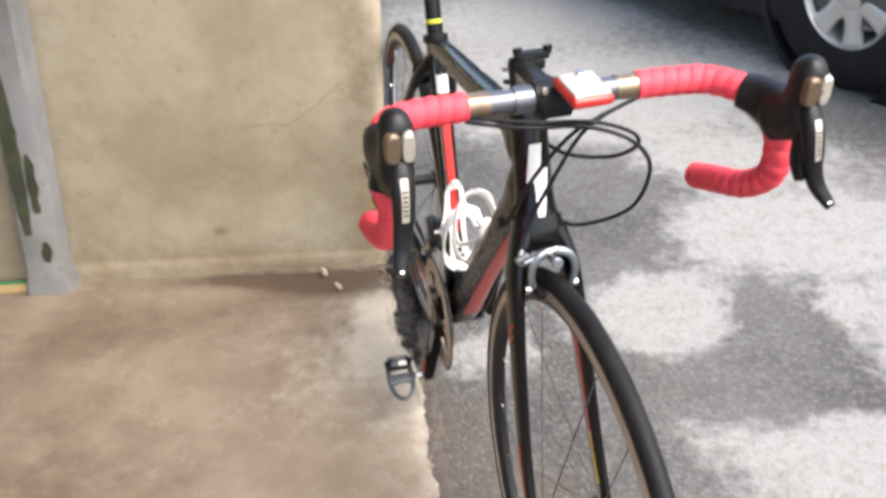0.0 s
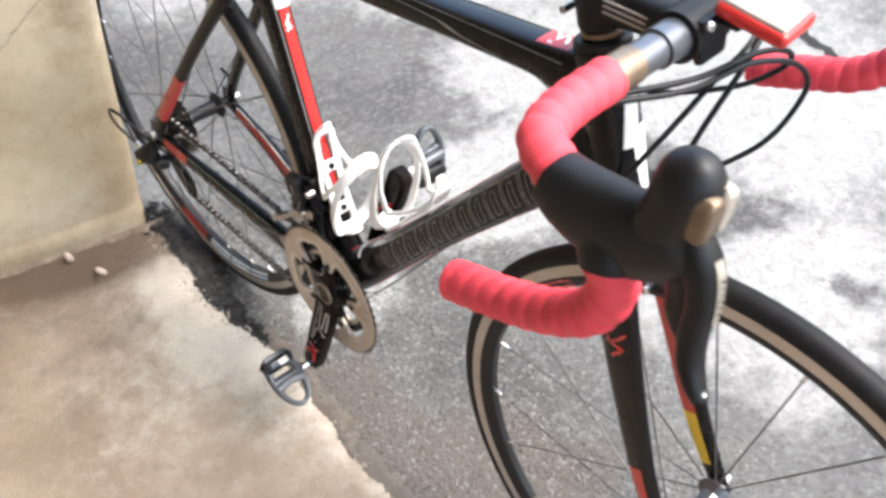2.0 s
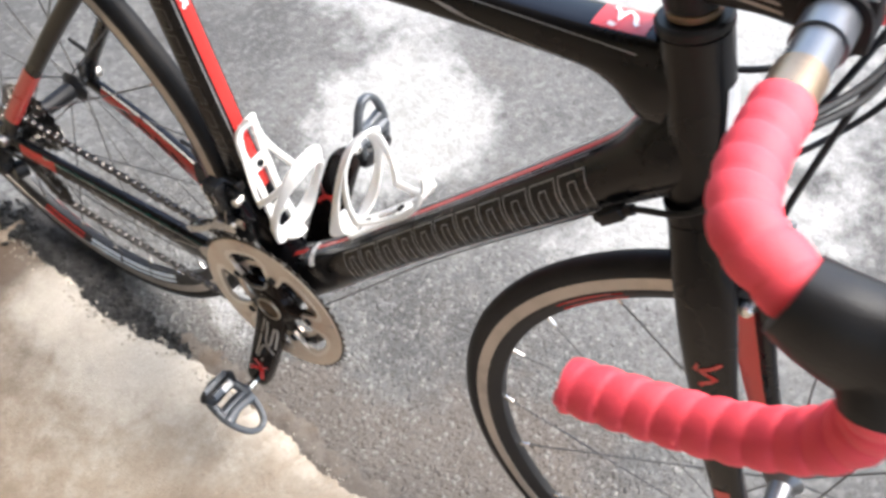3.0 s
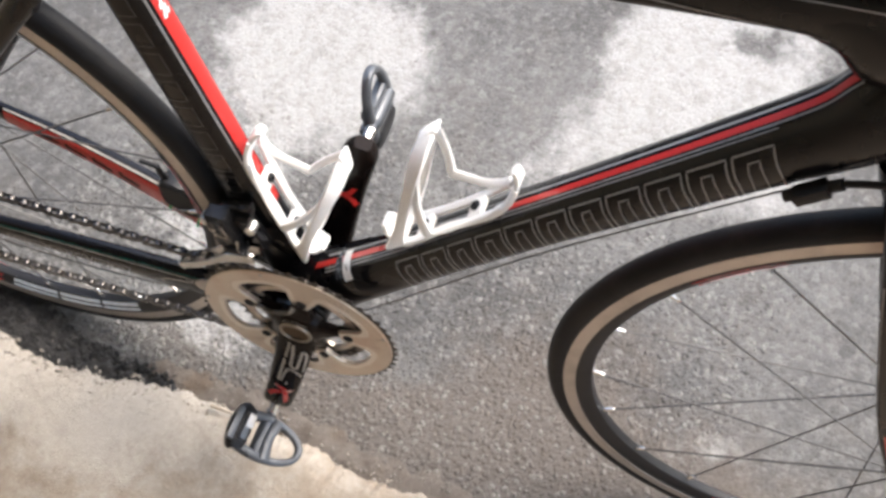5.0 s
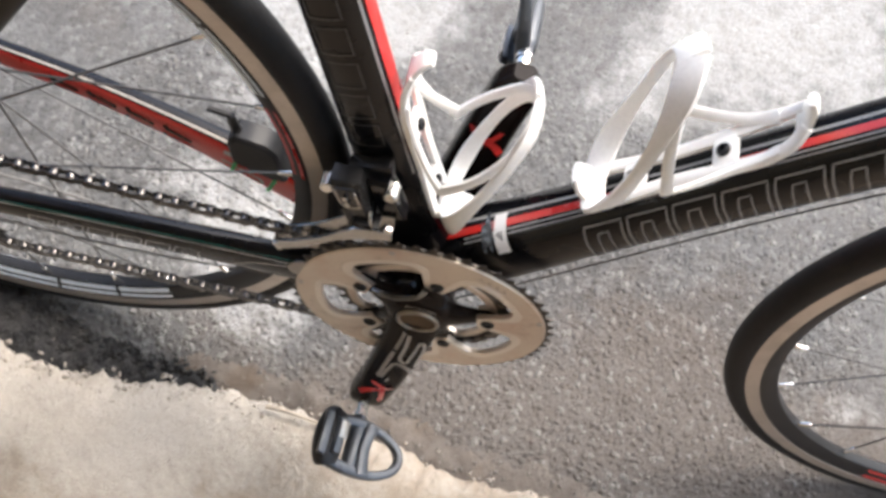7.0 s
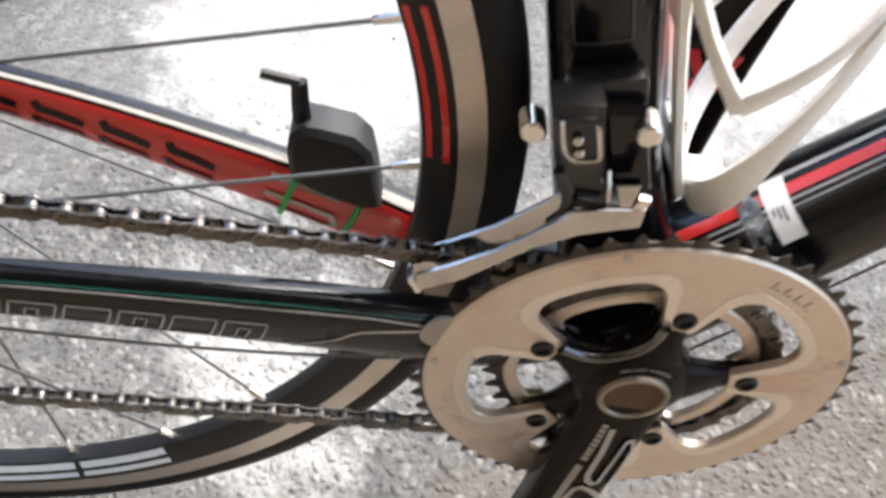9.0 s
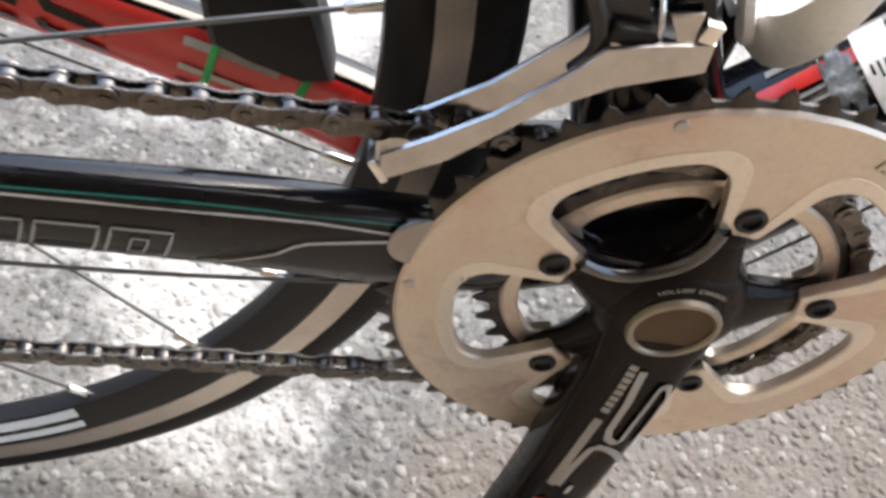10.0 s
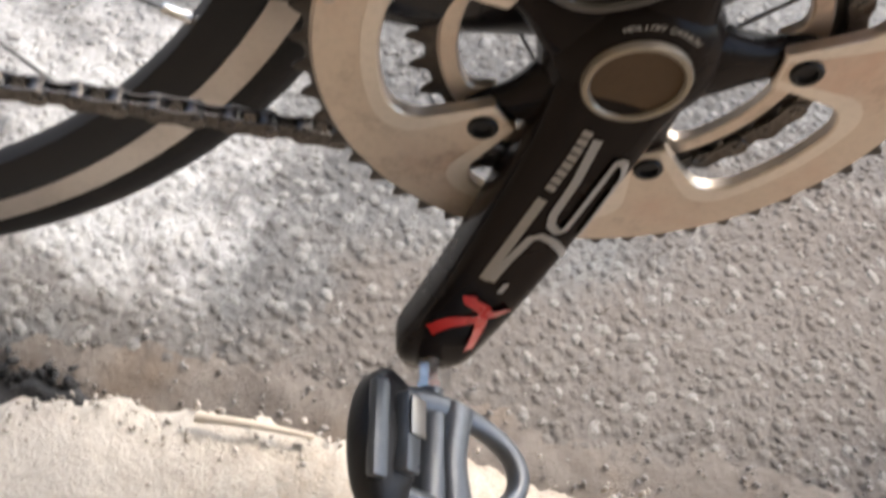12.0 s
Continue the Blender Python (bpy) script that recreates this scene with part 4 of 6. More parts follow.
def sstay(sd):
    return Tube([row((-0.128, sd * 0.012, 0.712), 0.009, 0.012), row((-0.165, sd * 0.034, 0.665), 0.0075, 0.010), row((-0.254, sd * 0.048, 0.553), 0.007, 0.0095), row((-0.362, sd * 0.062, 0.405), 0.007, 0.0095), row((-0.398, sd * 0.067, REAR.z + 0.006), 0.006, 0.010)], power=2.6)


for sd in (-1, 1):
    cs = stay(sd)
    c_ob = bp("chain_stay", cs.skin(40, 24), BLACK, "black chain stay" if sd < 0 else "red and black chain stay")
    ss = sstay(sd)
    s_ob = bp("seat_stay", ss.skin(36, 20), BLACK, "black seat stay, red towards the hub" if sd < 0 else "black seat stay")
    if sd < 0:
        bp("red_end", ss.band(0.62, 0.90, 0, 360, rings=12, segs=16), RED, "red end", parent=s_ob)
    up = 270 if Vector(cs.at(0.5, 270)).z > Vector(cs.at(0.5, 90)).z else 90
    if sd < 0:
        rs = 180      # outer right face
        g = 1 if up == 90 else -1
        for i in range(6):
            s0 = 0.412 + i * 0.056
            bp("print_mark", block_mark(cs, s0, s0 + 0.047, rs + g * 26, rs - g * 4, -0.004, 0.0009, i % 2 == 0), GREY_PRINT, "silver outlined block print", parent=c_ob)
        bp("silver_line", join(cs.line([(0.15, rs - g * 30), (0.22, rs - g * 26), (0.30, rs - g * 8), (0.385, rs + g * 32)], 0.0010), cs.line([(0.1, rs - g * 28), (0.3, rs - g * 38), (0.85, rs - g * 40)], 0.0008)), SILVER_PRINT, parent=c_ob)
        bp("green_line", cs.line([(0.2, rs - g * 50), (0.6, rs - g * 50), (0.85, rs - g * 48)], 0.0007), material("green_reflective_line", (0.01, 0.11, 0.09), 0.3), parent=c_ob)
        bp("guard_plate", disc((-0.0950, -0.0470, BBZ + 0.030), (0.15, -1, 0), 0.0115, 0.0016, 0.0005, 28), STEEL, "scuffed steel chain guard", parent=c_ob)
        bp("red_tip", cs.band(0.80, 0.95, rs - 50, rs + 50, rings=6), RED, parent=c_ob)
    else:
        # inner face, turned to the chain side
        inn = 180
        iu = 1 if cs.at(0.5, inn + 20)[2] > cs.at(0.5, inn - 20)[2] else -1
        # the reflection on the stay's upper edge, painted as a pale band
        bp("painted_sheen", cs.band(0.14, 0.93, inn + iu * 60, inn + iu * 74, rings=30, segs=3), SILVER_PRINT, "pale sheen painted along the upper edge", parent=c_ob)
        bp("red_panel", cs.band(0.16, 0.93, inn - 48, inn + 48, rings=30, segs=12), RED, "red inner face", parent=c_ob)
        for s0 in (0.50, 0.585, 0.67, 0.755):
            bp("print_mark", join(*[cs.line([(s0, inn - 24 + d), (s0 + 0.058, inn - 20 + d), (s0 + 0.063, inn - 8 + d)], 0.0042, 0.0013) for d in (0, 24)]), BLACK, parent=c_ob)
        bp("print_mark", join(*[cs.line([(0.335, inn + d), (0.43, inn + d)], 0.0034, 0.0013) for d in (-30, -4, 22)], cs.line([(0.337, inn - 30), (0.328, inn - 17), (0.337, inn - 4)], 0.0034, 0.0013)), SILVER_PRINT, "pale angular print", parent=c_ob)
bp("drive_dropout", prism([(-0.02, -0.03), (0.012, -0.022), (0.02, 0.0), (0.012, 0.022), (-0.012, 0.02), (-0.016, 0.0)], 0.006, Matrix.Translation((REAR.x, -0.064, REAR.z)) @ rot("X", 90), 0.001), MATT)
bp("left_dropout", prism([(-0.014, -0.02), (0.012, -0.018), (0.02, 0.0), (0.012, 0.022), (-0.012, 0.02), (-0.016, 0.0)], 0.006, Matrix.Translation((REAR.x, 0.070, REAR.z)) @ rot("X", 90), 0.001), MATT)
bp("stay_bridge", rod([(-0.163, -0.03, 0.667), (-0.163, 0.03, 0.667)], 0.009, 14), BLACK)

# --- seat post, clamp ---
SDIR = (ST_TOP - Vector((-0.031, 0, BBZ + 0.09))).normalized()
bp("seat_clamp", disc(ST_TOP - SDIR * 0.004, SDIR, 0.0215, 0.014, 0.0015, 32), MATT, "black seat clamp")
post_part = bp("seat_post", rod([ST_TOP, ST_TOP + SDIR * 0.19], 0.0136, 24), BLACK, "black seat post")
bp("yellow_mark", disc(ST_TOP + SDIR * 0.028, SDIR, 0.0139, 0.006, 0.0002, 24), material("yellow_green_tape", (0.6, 0.62, 0.04), 0.5), parent=post_part)

# --- bottle cages ---
def cage_at(tube, s, ang):
    p = Vector(tube.at(s, ang, 0.0))
    i = int(s * 79)
    u = Vector(tube.T[i])
    w = (p - Vector(tube.P[i])).normalized()
    w = (w - u * w.dot(u)).normalized()
    v = w.cross(u)
    m = Matrix((u, v, w)).transposed().to_4x4()      # x along the tube, y across, z away from it
    m.translation = p
    return m


def flat_strap(pts, w, t, out):
    """A strap whose broad side faces away from the bottle's axis (x direction, z = out)."""
    rows, ln = spline(pts, 40)
    T = np.gradient(rows, axis=0)
    T /= np.linalg.norm(T, axis=1)[:, None]
    V, F = [], []
    k = 8
    for i in range(40):
        c = rows[i]
        nrm = np.array((0, c[1], c[2] - out))
        if np.linalg.norm(nrm) < 1e-4:
            nrm = np.array((0, 0, 1.0))
        nrm = nrm - T[i] * (nrm @ T[i])
        nrm /= np.linalg.norm(nrm)
        bi = np.cross(T[i], nrm)
        ww = w if np.isscalar(w) else np.interp(i / 39, np.linspace(0, 1, len(w)), w)
        for j in range(k):
            a = 2 * math.pi * j / k + math.pi / k
            cc, sq = math.cos(a), math.sin(a)
            V.append(tuple(c + bi * ww * math.copysign(abs(cc) ** 0.6, cc) + nrm * t * math.copysign(abs(sq) ** 0.6, sq)))
    for i in range(39):
        for j in range(k):
            q = (j + 1) % k
            F.append((i * k + j, i * k + q, (i + 1) * k + q, (i + 1) * k + j))
    F += [tuple(range(k - 1, -1, -1)), tuple(39 * k + j for j in range(k))]
    return V, F


def cage(m):
    """White one-piece cage; x up the tube from its lower bolt, y across, z away from the tube."""
    ax = 0.043
    rails = [flat_strap([(-0.030, s * 0.004, 0.008), (-0.022, s * 0.013, 0.006), (0.0, s * 0.0125, 0.005), (0.032, s * 0.0110, 0.005), (0.064, s * 0.0125, 0.005), (0.090, s * 0.0135, 0.006), (0.108, s * 0.0120, 0.010), (0.119, s * 0.007, 0.016)], 0.0044, 0.0026, -1) for s in (-1, 1)]
    ob = bp("bottle_cage", rails[0], WHITE, "white plastic bottle cage", m, sharp=50)
    part("rail", rails[1], WHITE, ob, sharp=50)
    for s in (-1, 1):
        part("arm", flat_strap([(0.089, 0, 0.088), (0.086, s * 0.011, 0.0865), (0.078, s * 0.021, 0.081), (0.060, s * 0.030, 0.068), (0.037, s * 0.0345, 0.052), (0.010, s * 0.034, 0.034), (-0.013, s * 0.028, 0.020), (-0.026, s * 0.015, 0.012), (-0.030, 0, 0.010)], (0.0105, 0.0092, 0.0058, 0.0044, 0.0042, 0.0052, 0.0075, 0.0095, 0.0090), 0.0023, ax), WHITE, ob, "arm round the bottle down to the foot", sharp=50)
        part("arm", flat_strap([(0.084, s * 0.013, 0.0855), (0.072, s * 0.0265, 0.073), (0.056, s * 0.034, 0.052), (0.044, s * 0.0345, 0.034), (0.036, s * 0.032, 0.0225)], (0.0060, 0.0044, 0.0036, 0.0036, 0.0040), 0.0022, ax), WHITE, ob, "slim arm down to the notch", sharp=50)
        part("strut", flat_strap([(0.0345, s * 0.0325, 0.0235), (0.050, s * 0.0275, 0.0170), (0.068, s * 0.0205, 0.0115), (0.086, s * 0.0150, 0.0080), (0.100, s * 0.0120, 0.0085)], (0.0042, 0.0036, 0.0036, 0.0042, 0.0050), 0.0022, ax), WHITE, ob, "strut from the notch to the spine", sharp=50)
    part("top_tab", flat_strap([(0.113, 0, 0.012), (0.121, 0, 0.017), (0.127, 0, 0.024), (0.128, 0, 0.029)], (0.011, 0.010, 0.008, 0.005), 0.0026, ax), WHITE, ob)
    part("foot_tab", flat_strap([(-0.022, 0, 0.008), (-0.030, 0, 0.011), (-0.033, 0, 0.019), (-0.031, 0, 0.028)], (0.010, 0.014, 0.013, 0.008), 0.0026, ax), WHITE, ob)
    for x in (0.0, 0.064):
        part("boss", box((0.016, 0.024, 0.005), Matrix.Translation((x, 0, 0.005)), 0.0015), WHITE, ob)
        part("bolt", lathe([(0.0045, 0.004), (0.0045, 0.0095), (0.0035, 0.0105), (0.002, 0.0105), (0.002, 0.008)], 16, Matrix.Translation((x, 0, 0))), MATT, ob, "black bolt")
    return ob


def station(tube, z):
    """The station of a tube whose axis is at height z."""
    return float(np.interp(z, tube.P[:, 2], np.linspace(0, 1, tube.count)))


cage(cage_at(DT, station(DT, 0.437), DTU))
cage(cage_at(ST, station(ST, 0.3895), STF))

# --- wheels ---
def ring_lathe(prof, segs=120):
    """profile of (radius, y) turned round the y axis."""
    return lathe(prof, segs, rot("X", -90), True)


def tyre_geo():
    prof = []
    for k in range(16):
        a = 2 * math.pi * k / 16
        prof.append((R_WHEEL - 0.0125 + 0.0125 * math.cos(a), 0.0122 * math.sin(a)))
    return ring_lathe(prof)


def arc_patch(r0, r1, y, a0, a1, n=10):
    V = []
    for i in range(n + 1):
        a = a0 + (a1 - a0) * i / n
        for r, yy in ((r0, y[0]), (r1, y[1])):
            V.append((r * math.cos(a), yy, r * math.sin(a)))
    return V, [(2 * i, 2 * i + 1, 2 * i + 3, 2 * i + 2) for i in range(n)]


R_TR0, R_TR1, R_BED = 0.3035, 0.3165, 0.288
RIM_PROF = [(R_TR1, 0.0104), (R_TR0, 0.0108), (0.296, 0.0092), (R_BED + 0.001, 0.0050), (R_BED, 0.0), (R_BED + 0.001, -0.0050), (0.296, -0.0092), (R_TR0, -0.0108), (R_TR1, -0.0104), (0.3135, -0.008), (0.3125, 0.0), (0.3135, 0.008)]
RIM_MESH = mesh_of("rim", ring_lathe(RIM_PROF), RIMBLK, 30)
TYRE_MESH = mesh_of("tyre", tyre_geo(), TYRE)
TRACK_R = mesh_of("brake_track", ring_lathe([(R_TR1 - 0.0005, -0.0112), (R_TR0 + 0.0005, -0.0115), (R_TR0 + 0.0005, -0.0105), (R_TR1 - 0.0005, -0.0102)]), TRACK)
TRACK_L = mesh_of("brake_track", ring_lathe([(R_TR1 - 0.0005, 0.0112), (R_TR0 + 0.0005, 0.0115), (R_TR0 + 0.0005, 0.0105), (R_TR1 - 0.0005, 0.0102)]), TRACK)


def wheel(name, m, spokes, flange, half, crossed, turn, hub_mat, decals=True):
    prof = [(0.0075, -half - 0.004), (0.009, -half - 0.004), (0.0095, -half + 0.004), (flange, -half + 0.006), (flange + 0.001, -half + 0.008), (flange, -half + 0.010), (0.012, -half + 0.016),
            (0.0105, 0.0), (0.012, half - 0.016), (flange, half - 0.010), (flange + 0.001, half - 0.008), (flange, half - 0.006), (0.0095, half - 0.004), (0.009, half + 0.004), (0.0075, half + 0.004)]
    w = bp(name, lathe(prof, 28, rot("X", -90)), hub_mat, "spoked wheel with black rim and machined brake track", m)
    part("tyre", TYRE_MESH, None, w, "black road tyre")
    part("rim", RIM_MESH, None, w, "black anodised rim")
    part("brake_track", TRACK_R, None, w, "bare machined brake track")
    part("brake_track", TRACK_L, None, w, "bare machined brake track")
    L = R_BED - flange + 0.002
    sp = mesh_of("spoke", lathe([(0.0010, 0), (0.0010, L)], 6), SPOKE)
    nip = mesh_of("nipple", lathe([(0.0011, -0.012), (0.002, -0.011), (0.0022, 0.0), (0.0022, 0.003)], 10), SILVER)
    for i in range(spokes):
        a = 2 * math.pi * i / spokes + radians(turn)
        sd = 1 if i % 2 else -1
        off = radians(crossed) * (1 if (i // 2) % 2 else -1)
        p0 = Vector((flange * math.cos(a + off), sd * (half - 0.008), flange * math.sin(a + off)))
        p1 = Vector((R_BED * math.cos(a), sd * 0.001, R_BED * math.sin(a)))
        q = (p1 - p0)
        mm = axis_m(p0, q) @ Matrix.Diagonal((1, 1, q.length / L, 1))
        part("spoke", sp, None, w, m=mm)
        part("nipple", nip, None, w, m=axis_m(p1, q))
    # printed blocks on the rim's sides
    for c in (turn + 20, turn + 140, turn + 260):
        for sd in (-1, 1):
            y = (sd * 0.0109, sd * 0.0063)
            for k in range(3 if decals else 0):
                a = radians(c + k * 13)
                part("rim_decal", arc_patch(0.3005, 0.2897, y, a, a + radians(12.2)), PALEBLUE, w, "pale blue printed block")
            a = radians(c - 18)
            part("rim_decal", arc_patch(0.3005, 0.2905, y, a, a + radians(15)), RED, w, "red printed block")
    return w


front = wheel("front_wheel", STEER_M @ Matrix.Translation(FRONT), 20, 0.019, 0.046, 0, 8, HUBMET, False)
rear = wheel("rear_wheel", Matrix.Translation(REAR), 24, 0.021, 0.052, 38, 4, MATT)
part("skewer", join(rod([(0, -0.062, 0), (0, 0.068, 0)], 0.0035, 10), disc((0, -0.056, 0), (0, -1, 0), 0.0085, 0.014, 0.002), disc((0, 0.0465, 0), (0, 1, 0), 0.008, 0.014, 0.003)), STEEL, front, "steel quick-release skewer")
part("skewer", join(rod([(0, -0.074, 0), (0, 0.078, 0)], 0.0035, 10), disc((0, -0.070, 0), (0, -1, 0), 0.0085, 0.012, 0.002), disc((0, 0.070, 0), (0, 1, 0), 0.009, 0.016, 0.003)), STEEL, rear, "quick-release skewer")
part("lever", Tube([(0, 0.084, 0, 0.003, 0.008), (-0.02, 0.090, 0.015, 0.0025, 0.006), (-0.045, 0.086, 0.03, 0.002, 0.005)], side=(0, 1, 0), count=30).skin(14, 10), MATT, rear, "quick-release lever")

# --- toothed wheels ---
def toothed(teeth, r_in, t, y, tooth=0.0062, steps=6, inner=None, dish=None):
    """A toothed plate in the x-z plane; inner: function of degrees giving the inner edge."""
    rp = teeth * 0.0127 / (2 * math.pi)
    cols = teeth * steps
    V, F = [], []
    rings = 6
    for j in range(cols):
        a = 2 * math.pi * j / cols
        ph = j / steps % 1
        up = max(0.0, 0.25 + 0.75 * math.cos(2 * math.pi * ph)) ** 1.6
        ro = rp - tooth * 0.45 + tooth * 0.95 * up
        ri = inner(math.degrees(a)) if inner else r_in
        band = [(ri, 0.5), (ri + 0.0012, 1.0), (max(ri + 0.002, rp - 0.0145), 1.0), (max(ri + 0.003, rp - 0.013), 1.0), (max(ri + 0.004, rp - tooth * 0.8), 1.0), (ro, 0.35)]
        for r, k in band:
            V.append((r * math.cos(a), y - t / 2 * k, r * math.sin(a)))
        for r, k in band:
            V.append((r * math.cos(a), y + t / 2 * k, r * math.sin(a)))
    w = 2 * rings
    for j in range(cols):
        q = (j + 1) % cols
        for i in range(rings - 1):
            F.append((j * w + i, j * w + i + 1, q * w + i + 1, q * w + i))
            F.append((j * w + rings + i, q * w + rings + i, q * w + rings + i + 1, j * w + rings + i + 1))
        F.append((j * w + rings - 1, j * w + w - 1, q * w + w - 1, q * w + rings - 1))
        F.append((j * w, q * w, q * w + rings, j * w + rings))
    return V, F


# --- crankset: angles in the x-z plane ---
CRANK = math.degrees(math.atan2(-0.982, -0.190))       # way of the right arm
BOLTS = [81.2 + 72 * k for k in range(5)]
Y_OUT, Y_IN = -0.0465, -0.0385


def lobes(r_lo, r_hi, half=9.0, shift=0.0, grow=0.0):
    """Inner edge of a ring: narrow tabs at the bolts, windows with rounded corners between."""
    def f(a):
        d = min(abs((a - b + 180) % 360 - 180) for b in BOLTS) + shift
        mid = r_lo + (r_hi - r_lo) * 0.58
        if d < half:
            return r_lo
        if d < half + 3:
            return r_lo + (mid - r_lo) * (d - half) / 3 + grow * (d - half) / 3
        k = min(1.0, (d - half - 3) / 11.0)
        return mid + grow + (r_hi - mid) * math.sqrt(max(0.0, 1 - (1 - k) ** 2))
    return f


def ring_face(inner, r_out, t, y, n=400):
    """A flat annulus with a bevelled outer edge."""
    V, F = [], []
    for j in range(n):
        a = 360 * j / n
        r, cc, sq = inner(a), math.cos(radians(a)), math.sin(radians(a))
        for rr, yy in ((r, y + t / 2), (r, y - t / 2 + 0.0006), (r + 0.0007, y - t / 2), (r_out - 0.0012, y - t / 2), (r_out, y - t / 2 + 0.0012), (r_out, y + t / 2)):
            V.append((rr * cc, yy, rr * sq))
    for j in range(n):
        q = (j + 1) % n
        for i in range(6):
            k = (i + 1) % 6
            F.append((j * 6 + i, j * 6 + k, q * 6 + k, q * 6 + i))
    return V, F


CRANK_M = Matrix.Translation(BB)
crankset = bp("crankset", lathe([(0.0125, -0.0525), (0.0130, -0.0520), (0.0130, -0.050), (0.0130, 0.050), (0.0130, 0.052), (0.0125, 0.0525)], 32, rot("X", -90)), STEEL, "black carbon crankset with champagne alloy chainrings", CRANK_M)
outer_in, inner_in = lobes(0.0465, 0.0795), lobes(0.0465, 0.0550, 8.0)
outer_ring = part("outer_chainring", ring_face(outer_in, 0.1010, 0.0044, Y_OUT - 0.0004), RINGMET, crankset, "champagne anodised outer chainring", sharp=25)
part("teeth", toothed(52, 0.094, 0.0032, Y_OUT + 0.0004, 0.0052, 8), OILY, outer_ring, "oily black teeth", sharp=25)
inner_ring = part("inner_chainring", ring_face(inner_in, 0.0618, 0.0040, Y_IN - 0.0004), RINGMET, crankset, "champagne anodised inner chainring", sharp=25)
part("teeth", toothed(34, 0.057, 0.0030, Y_IN + 0.0004, 0.0066, 8), OILY, inner_ring, "oily black teeth", sharp=25)


def window_rim():
    """The polished step that follows the outer ring's windows."""
    f, g = outer_in, lobes(0.0465, 0.0795, 9.0, 4.0, 0.0062)
    V, F = [], []
    n = 400
    for j in range(n):
        a = 360 * j / n
        r, c, q = f(a), math.cos(radians(a)), math.sin(radians(a))
        r2 = max(r + 0.0012, min(g(a), 0.0868))
        y0 = Y_OUT - 0.0004 - 0.0022
        V += [((r + 0.0004) * c, y0 + 0.0002, (r + 0.0004) * q), ((r + 0.0011) * c, y0 - 0.0002, (r + 0.0011) * q), ((r2 - 0.0002) * c, y0 - 0.0002, (r2 - 0.0002) * q), (r2 * c, y0 + 0.0002, r2 * q)]
    return V, [(4 * j + i, 4 * j + i + 1, 4 * ((j + 1) % n) + i + 1, 4 * ((j + 1) % n) + i) for j in range(n) for i in range(3)]


part("window_edge", window_rim(), RINGPOL, outer_ring, "polished stepped edge", sharp=20)
for b in BOLTS:
    c, q = math.cos(radians(b)), math.sin(radians(b))
    p = (0.055 * c, Y_OUT + 0.0106, 0.055 * q)
    part("chainring_bolt", lathe([(0.0054, 0.0), (0.0054, 0.0142), (0.0048, 0.0148), (0.0034, 0.0148), (0.0030, 0.0133)], 20, axis_m(p, (0, -1, 0))), MATT, crankset, "black hollow chainring bolt")
for k in range(3):
    b = radians(CRANK + 180 + (-60, 28, 96)[k])
    part("shift_pin", disc((0.0970 * math.cos(b), Y_OUT - 0.0024, 0.0970 * math.sin(b)), (0, -1, 0), 0.0023, 0.0010, 0.0002, 14), STEEL, crankset, "riveted shift pin")


def spider_arm(b):
    c, q = math.cos(radians(b)), math.sin(radians(b))
    return Tube([(0.006 * c, -0.0445, 0.006 * q, 0.022, 0.009), (0.024 * c, -0.0450, 0.024 * q, 0.0150, 0.0075), (0.040 * c, -0.0435, 0.040 * q, 0.0088, 0.0055), (0.0545 * c, -0.0415, 0.0545 * q, 0.0086, 0.0028), (0.0605 * c, -0.0415, 0.0605 * q, 0.0062, 0.0024)], side=(-q, 0, c), power=2.6, count=50).skin(26, 18)


for b in BOLTS:
    part("spider_arm", spider_arm(b), CARBON, crankset, "black carbon spider arm")
# the moulded black web between the two upper arms


def lip_at(u):
    """Radius and angle of the bowl's lip: flat at the bottom, steep at the sides."""
    x, z = 0.0235 * u, 0.0288 + 0.0150 * abs(u) ** 2.6
    return math.hypot(x, z), math.degrees(math.atan2(x, z))


def web(b):
    """A glossy bowl: its lip dips towards the axle between the two arms."""
    V, F = [], []
    n, k = 28, 12
    for i in range(n + 1):
        u = 2 * i / n - 1
        lip, off = lip_at(u)
        a = radians(b + off)
        for j in range(k + 1):
            t = j / k
            s = max(0.0, (j - 3) / (k - 3))
            if j < 4:
                rr, yy = lip - 0.0010 + 0.0010 * j, -0.0500 + (0.0, 0.003, 0.010, 0.014)[j]
            else:
                rr, yy = lip + 0.0020 + (0.0590 - lip - 0.0020) * s, -0.0360 + 0.002 * s
            V.append((rr * math.cos(a), yy, rr * math.sin(a)))
    for i in range(n):
        for j in range(k):
            F.append((i * (k + 1) + j, i * (k + 1) + j + 1, (i + 1) * (k + 1) + j + 1, (i + 1) * (k + 1) + j))
    return V, F


part("web", web(BOLTS[0] + 36), GLOSS, crankset, "glossy black moulded bowl between the arms", sharp=70)
lip_pts = []
for u in np.linspace(-1, 1, 21):
    rr, off = lip_at(u)
    lip_pts.append((rr * math.cos(radians(BOLTS[0] + 36 + off)), -0.0498, rr * math.sin(radians(BOLTS[0] + 36 + off))))
part("web_lip", rod(lip_pts, 0.0030, 14, rings=50), LIPGLOSS, crankset, "rolled glossy lip")
cd, qd = math.cos(radians(CRANK)), math.sin(radians(CRANK))


